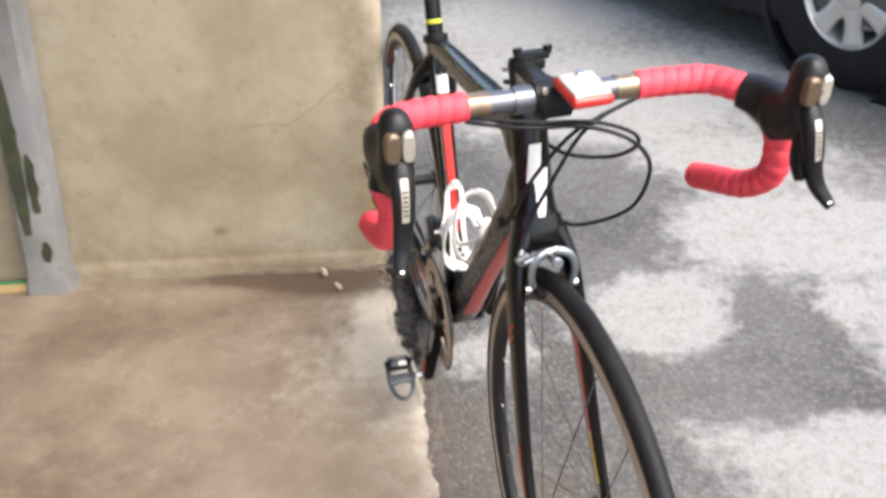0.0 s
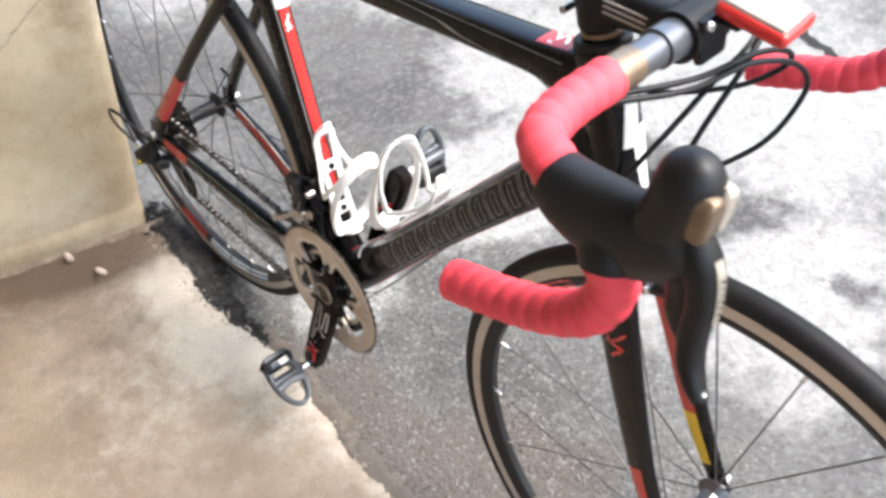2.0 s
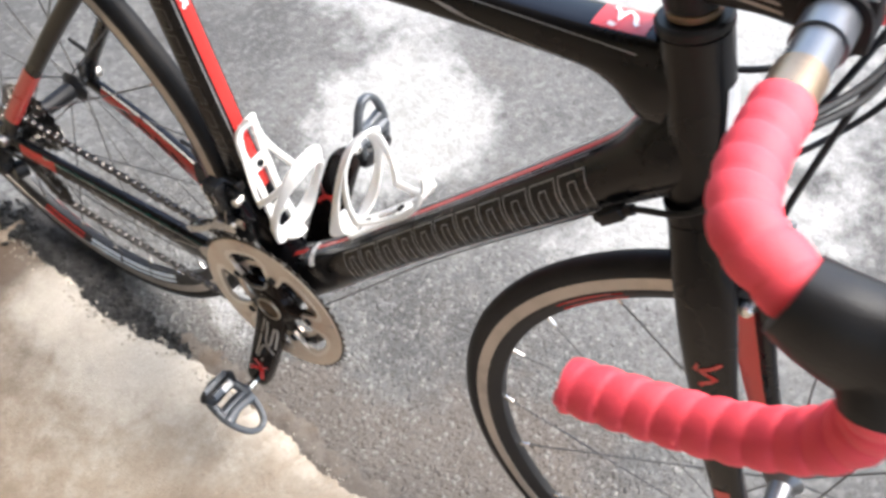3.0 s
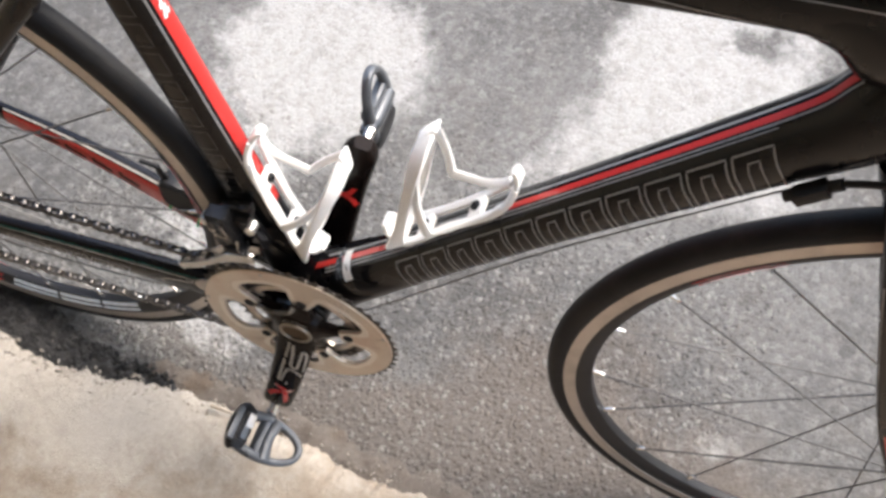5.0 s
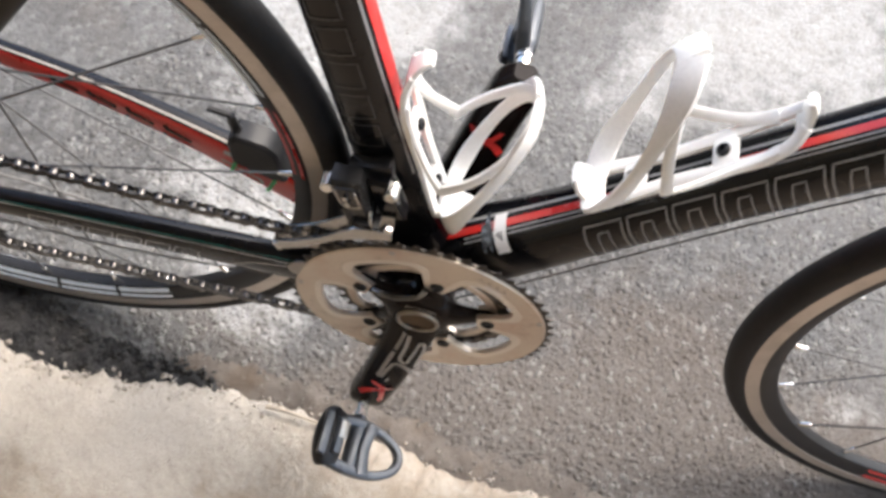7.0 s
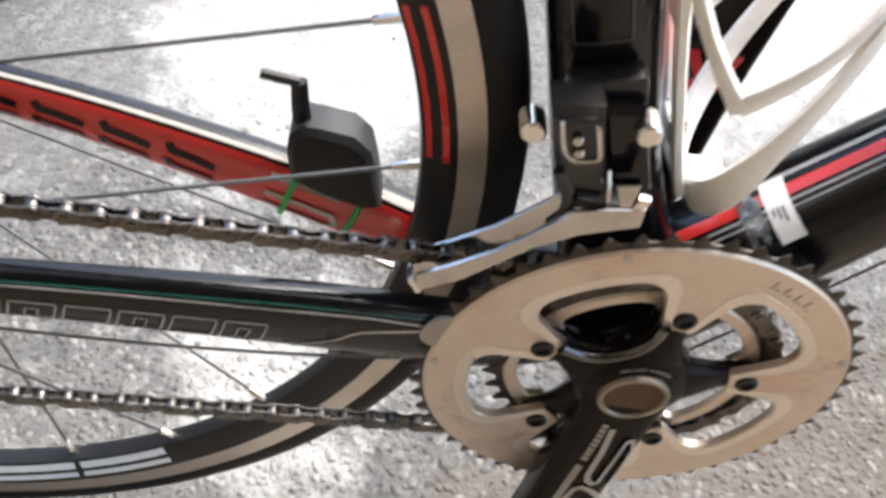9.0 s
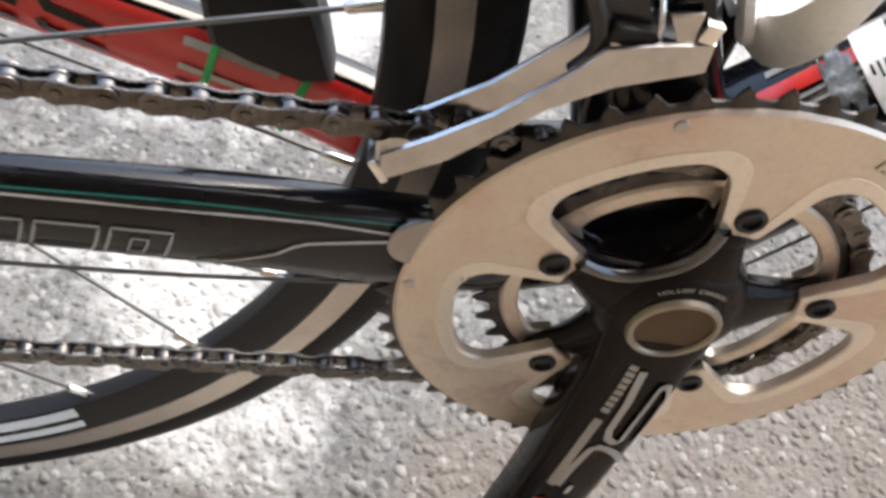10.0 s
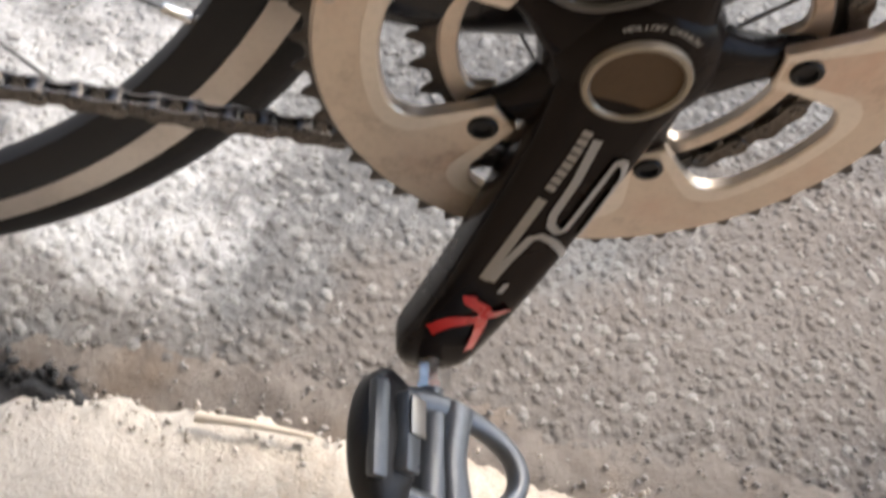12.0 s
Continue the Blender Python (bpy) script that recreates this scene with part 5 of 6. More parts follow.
def arm_tube(sd, c, q):
    y = lambda v: sd * v
    rows = ((0.0, 0.0, 0.0455, 0.0245, 0.0090), (0.016, 0.0010, 0.0460, 0.0220, 0.0110), (0.045, 0.0026, 0.0504, 0.0200, 0.0118), (0.107, 0.0026, 0.0612, 0.0184, 0.0113), (0.146, 0.0014, 0.0665, 0.0176, 0.0108), (0.1655, 0.0, 0.0692, 0.0163, 0.0103), (0.178, 0.0, 0.0695, 0.0080, 0.0078))
    return Tube([(d * c - f * q, y(v), d * q + f * c, a, b) for d, f, v, a, b in rows], side=(-q, 0, c), power=4.6, count=80)


ARM_R = arm_tube(-1, cd, qd)
arm_r = part("crank_arm", ARM_R.skin(50, 28), CARBON, crankset, "dark carbon right crank arm with silver print")
part("hub_boss", lathe([(0.0300, -0.008), (0.0300, -0.003), (0.0285, 0.0025), (0.0255, 0.0055), (0.0222, 0.0074), (0.0195, 0.0084), (0.0165, 0.0088)], 48, axis_m((0, -0.0465, 0), (0, -1, 0))), CARBON, crankset, "carbon boss round the axle")
part("axle_cap", lathe([(0.0174, 0.0), (0.0174, 0.0098), (0.0168, 0.0110), (0.0152, 0.0112), (0.0145, 0.0104), (0.0143, 0.0)], 40, axis_m((0, -0.0465, 0), (0, -1, 0)), True), CAPRIM, crankset, "tan rim of the axle cap")
part("axle_dish", disc((0, -0.0552, 0), (0, -1, 0), 0.0150, 0.0008, 0.0002, 40), DISH, crankset, "brown axle cap face")
ARM_L = arm_tube(1, -cd, -qd)
arm_l = part("crank_arm", ARM_L.skin(50, 28), CARBON, crankset, "dark carbon left crank arm")
part("hub_boss", lathe([(0.022, 0.0), (0.0215, 0.008), (0.018, 0.0095)], 36, axis_m((0, 0.0465, 0), (0, 1, 0))), CARBON, crankset, "carbon boss")
INL = min((90, 270), key=lambda a: ARM_L.at(0.5, a)[1])
part("red_mark", join(ARM_L.line([(0.53, INL - 20), (0.61, INL - 2), (0.70, INL + 8)], 0.0058), ARM_L.line([(0.57, INL + 34), (0.61, INL + 4), (0.68, INL - 36)], 0.0056)), RED, arm_l, "red cross-shaped print")
# which way round the right arm's outer face looks
OUTA = min((90, 270), key=lambda a: ARM_R.at(0.5, a)[1])
SG = 1 if ARM_R.at(0.5, OUTA + 10)[0] > ARM_R.at(0.5, OUTA - 10)[0] else -1


def arm_pt(s, f):
    """Station and share of the half width (plus: to the front) on the outer face."""
    return s, OUTA + SG * math.copysign(math.degrees(math.asin(abs(f) ** 2.3)), f)


def arm_line(pts, w):
    return ARM_R.line([arm_pt(*p) for p in pts], w)


part("print_mark", arm_line([(0.152, -0.02), (0.362, 0.08), (0.388, 0.16), (0.400, 0.33), (0.394, 0.47), (0.191, 0.50), (0.196, 0.66), (0.226, 0.77), (0.406, 0.85)], 0.0034), DULLPRINT, arm_r, "silver angular print")
part("print_mark", join(arm_line([(0.325, -0.29), (0.587, -0.36)], 0.0036), arm_line([(0.588, -0.19), (0.435, -0.02), (0.423, 0.11), (0.473, 0.86)], 0.0032), arm_line([(0.585, 0.16), (0.618, 0.15)], 0.0026)), DULLPRINT, arm_r, "silver angular print")
part("print_bar", join(*[arm_line([(0.136 + 0.021 * k, -0.23 - 0.007 * k), (0.152 + 0.021 * k, -0.235 - 0.007 * k)], 0.0034) for k in range(8)]), DULLPRINT, arm_r, "row of tiny silver print")
part("red_mark", join(arm_line([(0.803, -0.66), (0.748, -0.22), (0.709, 0.25)], 0.0056), arm_line([(0.65, -0.38), (0.702, 0.30), (0.668, 0.62)], 0.0060), arm_line([(0.712, 0.20), (0.846, 0.55)], 0.0056)), RED, arm_r, "red arrow-shaped print")


def letter_geo(ch, size):
    """One letter of the built-in font, flat in x-y, as a mesh."""
    cu = bpy.data.curves.new("letter", "FONT")
    cu.body, cu.size, cu.align_x = ch, size, "CENTER"
    ob = bpy.data.objects.new("letter", cu)
    me = ob.to_mesh()
    geo = [tuple(v.co) for v in me.vertices], [tuple(f.vertices) for f in me.polygons]
    ob.to_mesh_clear()
    bpy.data.objects.remove(ob)
    bpy.data.curves.remove(cu)
    return geo


WORDS = "HOLLOW CARBON"
marks = []
for i, ch in enumerate(WORDS):
    if ch != " ":
        an = 119 - 62 * i / (len(WORDS) - 1)
        marks.append(moved(letter_geo(ch, 0.0030), Matrix.Translation((0.0212 * math.cos(radians(an)), -0.0549, 0.0212 * math.sin(radians(an)))) @ rot("Y", 90 - an) @ rot("X", 90)))
for i in range(4):
    an = radians(66 - 4.6 * i)
    for d, lo, hi in ((0.0, 0.0898, 0.0945), (2.0, 0.0898, 0.0908)):
        an2 = an - radians(d)
        part("ring_print", moved(box((0.0008 if d == 0 else 0.0024, hi - lo, 0.0003), None, 0), Matrix.Translation(((lo + hi) / 2 * math.cos(an2), Y_OUT - 0.0028, (lo + hi) / 2 * math.sin(an2))) @ rot("Y", 90 - math.degrees(an2)) @ rot("X", 90)), RINGPRINT, outer_ring, "faint printed bar")
part("lettering", join(*marks), SILVER_PRINT, crankset, "silver lettering round the axle cap")


# --- pedals ---
def pedal(sd, c, q, tilt):
    base = Vector((0.1655 * c, sd * 0.0815, 0.1655 * q)) + BB
    m = Matrix.Translation(base) @ Matrix.Rotation(radians(tilt), 4, "Y") @ Matrix.Diagonal((0.92, 0.95, 0.92, 1))     # x: towards the toe loop
    y = lambda v: sd * (0.86 * v + 0.002)
    p = bp("pedal", lathe([(0.0045, 0.0), (0.0062, 0.0), (0.0062, 0.010), (0.0078, 0.012), (0.0085, 0.018), (0.0088, 0.045), (0.0080, 0.056), (0.005, 0.059)], 24, axis_m((0, y(0.008), 0), (0, sd, 0))), PEDALGREY, "dark grey clip-in road pedal", m)
    part("spindle", lathe([(0.0046, 0.0), (0.0060, 0.0004), (0.0060, 0.0150), (0.0072, 0.0156), (0.0072, 0.0185), (0.0052, 0.019)], 8, axis_m((0, y(-0.010), 0), (0, sd, 0))), SILVER, p, "bright steel spindle flat")
    loop = Tube([(-0.026, y(0.024), 0.002, 0.0062, 0.0060), (0.002, y(0.021), 0.003, 0.0062, 0.0056), (0.026, y(0.024), 0.004, 0.0052, 0.0046), (0.044, y(0.034), 0.006, 0.0050, 0.0044), (0.050, y(0.048), 0.007, 0.0052, 0.0046), (0.044, y(0.062), 0.006, 0.0050, 0.0044), (0.026, y(0.072), 0.004, 0.0052, 0.0046), (0.002, y(0.075), 0.003, 0.0062, 0.0056), (-0.026, y(0.072), 0.002, 0.0062, 0.0060)], side=(0, 0, 1), power=3, count=80)
    part("toe_loop", loop.skin(56, 12), PEDALGREY, p, "grey resin frame with an open toe loop")
    part("cross_bar", Tube([(0.012, y(0.020), 0.005, 0.0064, 0.0080), (0.008, y(0.048), 0.006, 0.0060, 0.0066), (0.012, y(0.076), 0.005, 0.0064, 0.0080)], side=(0, 0, 1), power=3, count=30).skin(16, 14), PEDALGREY, p, "worn grey cross bar")
    part("rear_body", Tube([(-0.026, y(0.018), 0.003, 0.0080, 0.0090), (-0.029, y(0.026), 0.004, 0.0100, 0.0130), (-0.031, y(0.047), 0.005, 0.0110, 0.0145), (-0.029, y(0.068), 0.004, 0.0100, 0.0130), (-0.026, y(0.077), 0.003, 0.0080, 0.0090)], side=(0, 0, 1), power=3.2, count=40).skin(24, 18), MATT, p, "black resin rear body")
    part("clip", join(box((0.010, 0.034, 0.008), pose(-0.026, y(0.047), 0.016, 0, 14, 0), 0.002), box((0.008, 0.042, 0.006), Matrix.Translation((-0.040, y(0.047), 0.014)), 0.002)), PEDALGREY, p, "sprung rear clip")
    part("steel_plate", box((0.010, 0.016, 0.0012), pose(-0.024, y(0.040), 0.0206, 0, 14, 0), 0.0004), STEEL, p, "worn steel insert")
    return p


pedal(-1, cd, qd, 30)
pedal(1, -cd, -qd, -95)

# --- chain, cassette, rear derailleur ---
CASS_Y = [-0.026 - 0.0040 * k for k in range(10)]
COGS = [26, 24, 22, 20, 18, 16, 15, 14, 13, 12]
cassette = bp("cassette", lathe([(0.017, -0.066), (0.0175, -0.064), (0.0175, -0.022), (0.017, -0.020)], 28, rot("X", -90) @ rot("X", 180) @ Matrix.Diagonal((1, 1, -1, 1))), STEEL, "dark steel sprocket cluster", Matrix.Translation(REAR))
for tth, yy in zip(COGS, CASS_Y):
    part("sprocket", toothed(tth, 0.0165, 0.0018, yy, 0.0058, 6), CHAIN, cassette, sharp=25)
COG = 6
R_COG = COGS[COG] * 0.0127 / (2 * math.pi)
GP, LP = Vector((REAR.x - 0.004, CASS_Y[COG] - 0.001, REAR.z - 0.062)), Vector((REAR.x + 0.034, CASS_Y[COG] - 0.001, REAR.z - 0.092))
R_PUL = 11 * 0.0127 / (2 * math.pi)
CIRC = [((REAR.x, REAR.z), -R_COG, CASS_Y[COG]), ((0.0, BBZ), -34 * 0.0127 / (2 * math.pi), Y_IN), ((LP.x, LP.z), -R_PUL, LP.y), ((GP.x, GP.z), R_PUL, GP.y)]


def belt():
    """The chain's closed way round the four toothed wheels, as points of x, y, z."""
    n = len(CIRC)
    tan = []
    for i in range(n):
        (c1, r1, _), (c2, r2, _) = CIRC[i], CIRC[(i + 1) % n]
        D = np.array(c2) - np.array(c1)
        L = np.linalg.norm(D)
        a = math.atan2(D[1], D[0]) + math.asin((r1 - r2) / L)
        p = np.array((math.sin(a), -math.cos(a)))
        tan.append((np.array(c1) + r1 * p, np.array(c2) + r2 * p))
    pts = []
    for i in range(n):
        c, r, y = CIRC[i]
        pin, pout = tan[i - 1][1], tan[i][0]
        a0, a1 = math.atan2(*(pin - c)[::-1]), math.atan2(*(pout - c)[::-1])
        if r > 0:
            while a1 < a0:
                a1 += 2 * math.pi
        else:
            while a1 > a0:
                a1 -= 2 * math.pi
        for k in np.linspace(0, 1, 40):
            a = a0 + (a1 - a0) * k
            pts.append((c[0] + abs(r) * math.cos(a), y, c[1] + abs(r) * math.sin(a)))
        y2 = CIRC[(i + 1) % n][2]
        for k in np.linspace(0, 1, 60)[1:-1]:
            q = tan[i][0] * (1 - k) + tan[i][1] * k
            pts.append((q[0], y * (1 - k) + y2 * k, q[1]))
    return np.array(pts + pts[:1])


WAY = belt()
acc = np.r_[0, np.cumsum(np.linalg.norm(np.diff(WAY, axis=0), axis=1))]
LINKS = int(round(acc[-1] / 0.0127 / 2)) * 2
PIN = np.array([np.interp(np.linspace(0, acc[-1], LINKS, endpoint=False), acc, WAY[:, k]) for k in range(3)]).T


def plate_outline(half, r, waist):
    out = []
    for k in range(9):
        a = math.pi / 2 - math.pi * k / 8
        out.append((half + r * math.cos(a), r * math.sin(a)))
    out.append((0, -waist))
    for k in range(9):
        a = -math.pi / 2 - math.pi * k / 8
        out.append((-half + r * math.cos(a), r * math.sin(a)))
    out.append((0, waist))
    return out[::-1]


def link_geo(y, with_roller):
    g = []
    for s in (-1, 1):
        g.append(moved(prism(plate_outline(0.00635, 0.0042, 0.0031), 0.0010, None, 0.0002), Matrix.Translation((0, s * y + 0.0005, 0)) @ rot("X", 90)))
        for px in (-0.00635, 0.00635):
            if not with_roller:
                g.append(lathe([(0.0018, 0), (0.0018, 0.0006)], 8, axis_m((px, s * (y + 0.0004), 0), (0, s, 0))))
    if with_roller:
        for px in (-0.00635, 0.00635):
            g.append(lathe([(0.0038, -0.0017), (0.0038, 0.0017)], 12, axis_m((px, 0, 0), (0, 1, 0))))
    return join(*g)


chain = bp("chain", rod([tuple(PIN[0]), tuple(PIN[1])], 0.0012, 6), CHAIN, "oily steel chain")
INNER, OUTER = mesh_of("link", link_geo(0.0019, True), CHAIN), mesh_of("link", link_geo(0.0029, False), CHAIN)
for i in range(LINKS):
    a, b = Vector(PIN[i]), Vector(PIN[(i + 1) % LINKS])
    d = (b - a).normalized()
    yv = Vector((0, 1, 0))
    zv = d.cross(yv).normalized()
    yv = zv.cross(d)
    mm = Matrix((d, yv, zv)).transposed().to_4x4()
    mm.translation = (a + b) / 2
    part("link", INNER if i % 2 else OUTER, None, chain, m=mm)

derailleur = bp("rear_derailleur", join(rod([(REAR.x - 0.008, -0.072, REAR.z - 0.022), (REAR.x - 0.022, -0.082, REAR.z - 0.042)], 0.010, 14, r2=0.012), box((0.046, 0.022, 0.022), pose(REAR.x - 0.030, -0.082, REAR.z - 0.054, 0, -20, 10), 0.005), rod([(REAR.x - 0.008, -0.078, REAR.z - 0.060), (REAR.x - 0.004, -0.062, REAR.z - 0.062)], 0.012, 16)), MATT, "black rear derailleur")
part("adjuster", rod([(REAR.x - 0.050, -0.080, REAR.z - 0.052), (REAR.x - 0.066, -0.080, REAR.z - 0.050)], 0.0055, 12), SILVER, derailleur, "silver barrel adjuster")
for yy in (GP.y - 0.006, GP.y + 0.006):
    part("cage_plate", prism([(GP.x - 0.010, GP.z + 0.006), (GP.x + 0.008, GP.z + 0.010), (LP.x + 0.010, LP.z + 0.004), (LP.x + 0.004, LP.z - 0.010), (LP.x - 0.008, LP.z - 0.006)][::-1], 0.0015, Matrix.Translation((0, yy, 0)) @ rot("X", 90), 0.0003), MATT, derailleur)
for c in (GP, LP):
    part("pulley", moved(toothed(11, 0.004, 0.003, 0, 0.005, 6), Matrix.Translation(c)), MATT, derailleur)
part("yellow_cap", disc((REAR.x - 0.036, -0.094, REAR.z - 0.064), (0.1, -1, 0), 0.0045, 0.005, 0.001), YELLOW, derailleur, "small yellow cap")
bp("shift_cable", rod([(REAR.x + 0.05, -0.072, REAR.z - 0.020), (REAR.x - 0.01, -0.086, REAR.z - 0.002), (REAR.x - 0.055, -0.098, REAR.z + 0.020), (REAR.x - 0.082, -0.102, REAR.z + 0.020), (REAR.x - 0.090, -0.096, REAR.z - 0.015), (REAR.x - 0.066, -0.082, REAR.z - 0.048)], 0.0023, 8), MATT, "black looped cable housing")
bp("cable_wire", rod([(-0.03, -0.022, BBZ - 0.020), (-0.12, -0.044, BBZ + 0.000), (-0.22, -0.062, BBZ + 0.024), (REAR.x + 0.05, -0.072, REAR.z - 0.020)], 0.0008, 6), SPOKE, "bare steel shift wire")
bp("cable_wire", rod([(0.366, -0.024, 0.668), (0.21, -0.020, 0.486), (0.02, -0.016, BBZ - 0.034), (-0.03, -0.022, BBZ - 0.020)], 0.0008, 6), SPOKE, "bare steel shift wire")
bp("cable_wire", rod([(0.366, 0.024, 0.668), (0.21, 0.020, 0.486), (0.02, 0.012, BBZ - 0.034), (-0.035, -0.006, BBZ + 0.02), (-0.052, -0.028, BBZ + 0.12)], 0.0008, 6), SPOKE, "bare steel shift wire")

# --- front derailleur ---
def upright(outline, y, thick, bev=0.0012):
    """A plate standing along the bike: outline in x and height over the bottom bracket."""
    return prism(outline, thick, Matrix.Translation((0, y, BBZ)) @ rot("X", 90), bev)


fd = bp("front_derailleur", join(upright([(-0.0755, 0.1640), (-0.0560, 0.1650), (-0.0484, 0.1348), (-0.0447, 0.1191), (-0.0589, 0.1174), (-0.0663, 0.1326)], -0.030, 0.016, 0.003), box((0.030, 0.012, 0.012), pose(-0.052, -0.022, BBZ + 0.158, 0, -16, 0), 0.003)), FDMET, "black and silver front derailleur")
part("clamp_block", upright([(-0.0535, 0.1580), (-0.0385, 0.1595), (-0.0240, 0.1175), (-0.0395, 0.1145)], -0.022, 0.014, 0.003), GLOSS, fd, "glossy black mounting block")
part("link_plate", upright([(-0.0712, 0.1610), (-0.0590, 0.1625), (-0.0540, 0.1461), (-0.0560, 0.1440), (-0.0630, 0.1436), (-0.0672, 0.1476)], -0.0450, 0.003, 0.0010), FDMET, fd, "black linkage")
for dx, dz in ((-0.0640, 0.1540), (-0.0622, 0.1480)):
    part("screw", disc((dx, -0.0485, BBZ + dz), (0, -1, 0), 0.0021, 0.002, 0.0005, 12), CHROME, fd, "bright screw")
part("link_edge", rod([(-0.0712, -0.0482, BBZ + 0.1610), (-0.0672, -0.0482, BBZ + 0.1476), (-0.0630, -0.0484, BBZ + 0.1436), (-0.0560, -0.0484, BBZ + 0.1440), (-0.0540, -0.0482, BBZ + 0.1461), (-0.0580, -0.0482, BBZ + 0.1600)], 0.0010, 6), CHROME, fd, "worn bright edge")
part("spring", rod([(-0.0475, -0.0440, BBZ + 0.136), (-0.0460, -0.0480, BBZ + 0.1285), (-0.0445, -0.0490, BBZ + 0.1215), (-0.0420, -0.0490, BBZ + 0.1200)], 0.0009, 6), CHROME, fd, "bright spring wire")
part("link_arm", rod([(-0.0655, -0.0440, BBZ + 0.1340), (-0.0600, -0.0455, BBZ + 0.1230), (-0.0590, -0.0465, BBZ + 0.1140), (-0.0635, -0.0470, BBZ + 0.1070)], 0.0030, 10), FDMET, fd, "dark curved link")
part("bolt", disc((-0.0355, -0.028, BBZ + 0.1500), (0, -1, 0), 0.0052, 0.012, 0.001), SILVER, fd, "silver clamp bolt")
part("bolt", disc((-0.0784, -0.030, BBZ + 0.1480), (0, -1, 0), 0.0050, 0.012, 0.001), SILVER, fd, "silver cable bolt")


def fd_plate(y, drop):
    up = [(-0.0305, 0.1241), (-0.0453, 0.1222), (-0.0581, 0.1192), (-0.0629, 0.1131), (-0.0828, 0.0930), (-0.0989, 0.0815), (-0.1125, 0.0735)]
    lo = [(-0.1122, 0.0625 - drop), (-0.0933, 0.0735 - drop), (-0.0686, 0.0966 - drop), (-0.0523, 0.1072 - drop), (-0.0300, 0.1150 - drop)]
    return upright(up + lo, y, 0.0016, 0.0004)


part("cage_plate", fd_plate(-0.0500, 0.0), CHROME, fd, "polished outer cage plate")
part("cage_plate", fd_plate(-0.0370, 0.008), CHROME, fd, "polished inner cage plate")
part("cage_top", box((0.018, 0.012, 0.006), pose(-0.0490, -0.0435, BBZ + 0.1215, 0, 8, 0), 0.0015), MATT, fd, "black cage bridge")
part("cage_tab", box((0.005, 0.003, 0.006), pose(-0.0332, -0.0505, BBZ + 0.1273, 0, 12, 0), 0.0006), SILVER, fd, "bright tab")
part("cage_tail", box((0.003, 0.015, 0.010), pose(-0.1125, -0.0445, BBZ + 0.0665, 0, -30, 0), 0.001), SILVER, fd, "bright cage tail")

# --- speed sensor on the left stay ---
CSL = stay(1)
sensor = bp("speed_sensor", prism([(-0.1735, 0.0640), (-0.1722, 0.0745), (-0.1665, 0.0800), (-0.1580, 0.0795), (-0.1430, 0.0765), (-0.1345, 0.0680), (-0.1305, 0.0520), (-0.1268, 0.0320), (-0.1370, 0.0305), (-0.1564, 0.0370), (-0.1712, 0.0450)], 0.020, Matrix.Translation((0, 0.040, BBZ)) @ rot("X", 90), 0.0032), MATT, "black speed sensor tied to the stay")
part("arm", Tube([(-0.1672, 0.031, BBZ + 0.078, 0.004, 0.0046), (-0.1680, 0.028, BBZ + 0.090, 0.003, 0.0042), (-0.1685, 0.026, BBZ + 0.104, 0.0026, 0.0038)], count=20).skin(12, 10), MATT, sensor)
part("arm", rod([(-0.1685, 0.026, BBZ + 0.103), (-0.1850, 0.025, BBZ + 0.107)], 0.0026, 8), MATT, sensor)
for s in (0.31, 0.40):
    ring = [CSL.at(s + 0.003 * math.sin(radians(a)), a, 0.0016) for a in range(0, 361, 15)]
    part("zip_tie", rod(ring, 0.0017, 6, rings=60), GREEN, sensor, "green zip tie")

# --- fork, in the steered part ---
SM = STEER_M
crown = bp("fork_crown", Tube([row(on_axis(0.400, 0.0), 0.030, 0.027), row(on_axis(0.378, 0.003), 0.034, 0.026), row(on_axis(0.357, 0.006), 0.038, 0.022)], power=2.8, count=30).skin(14, 30), BLACK, "black fork crown", SM)
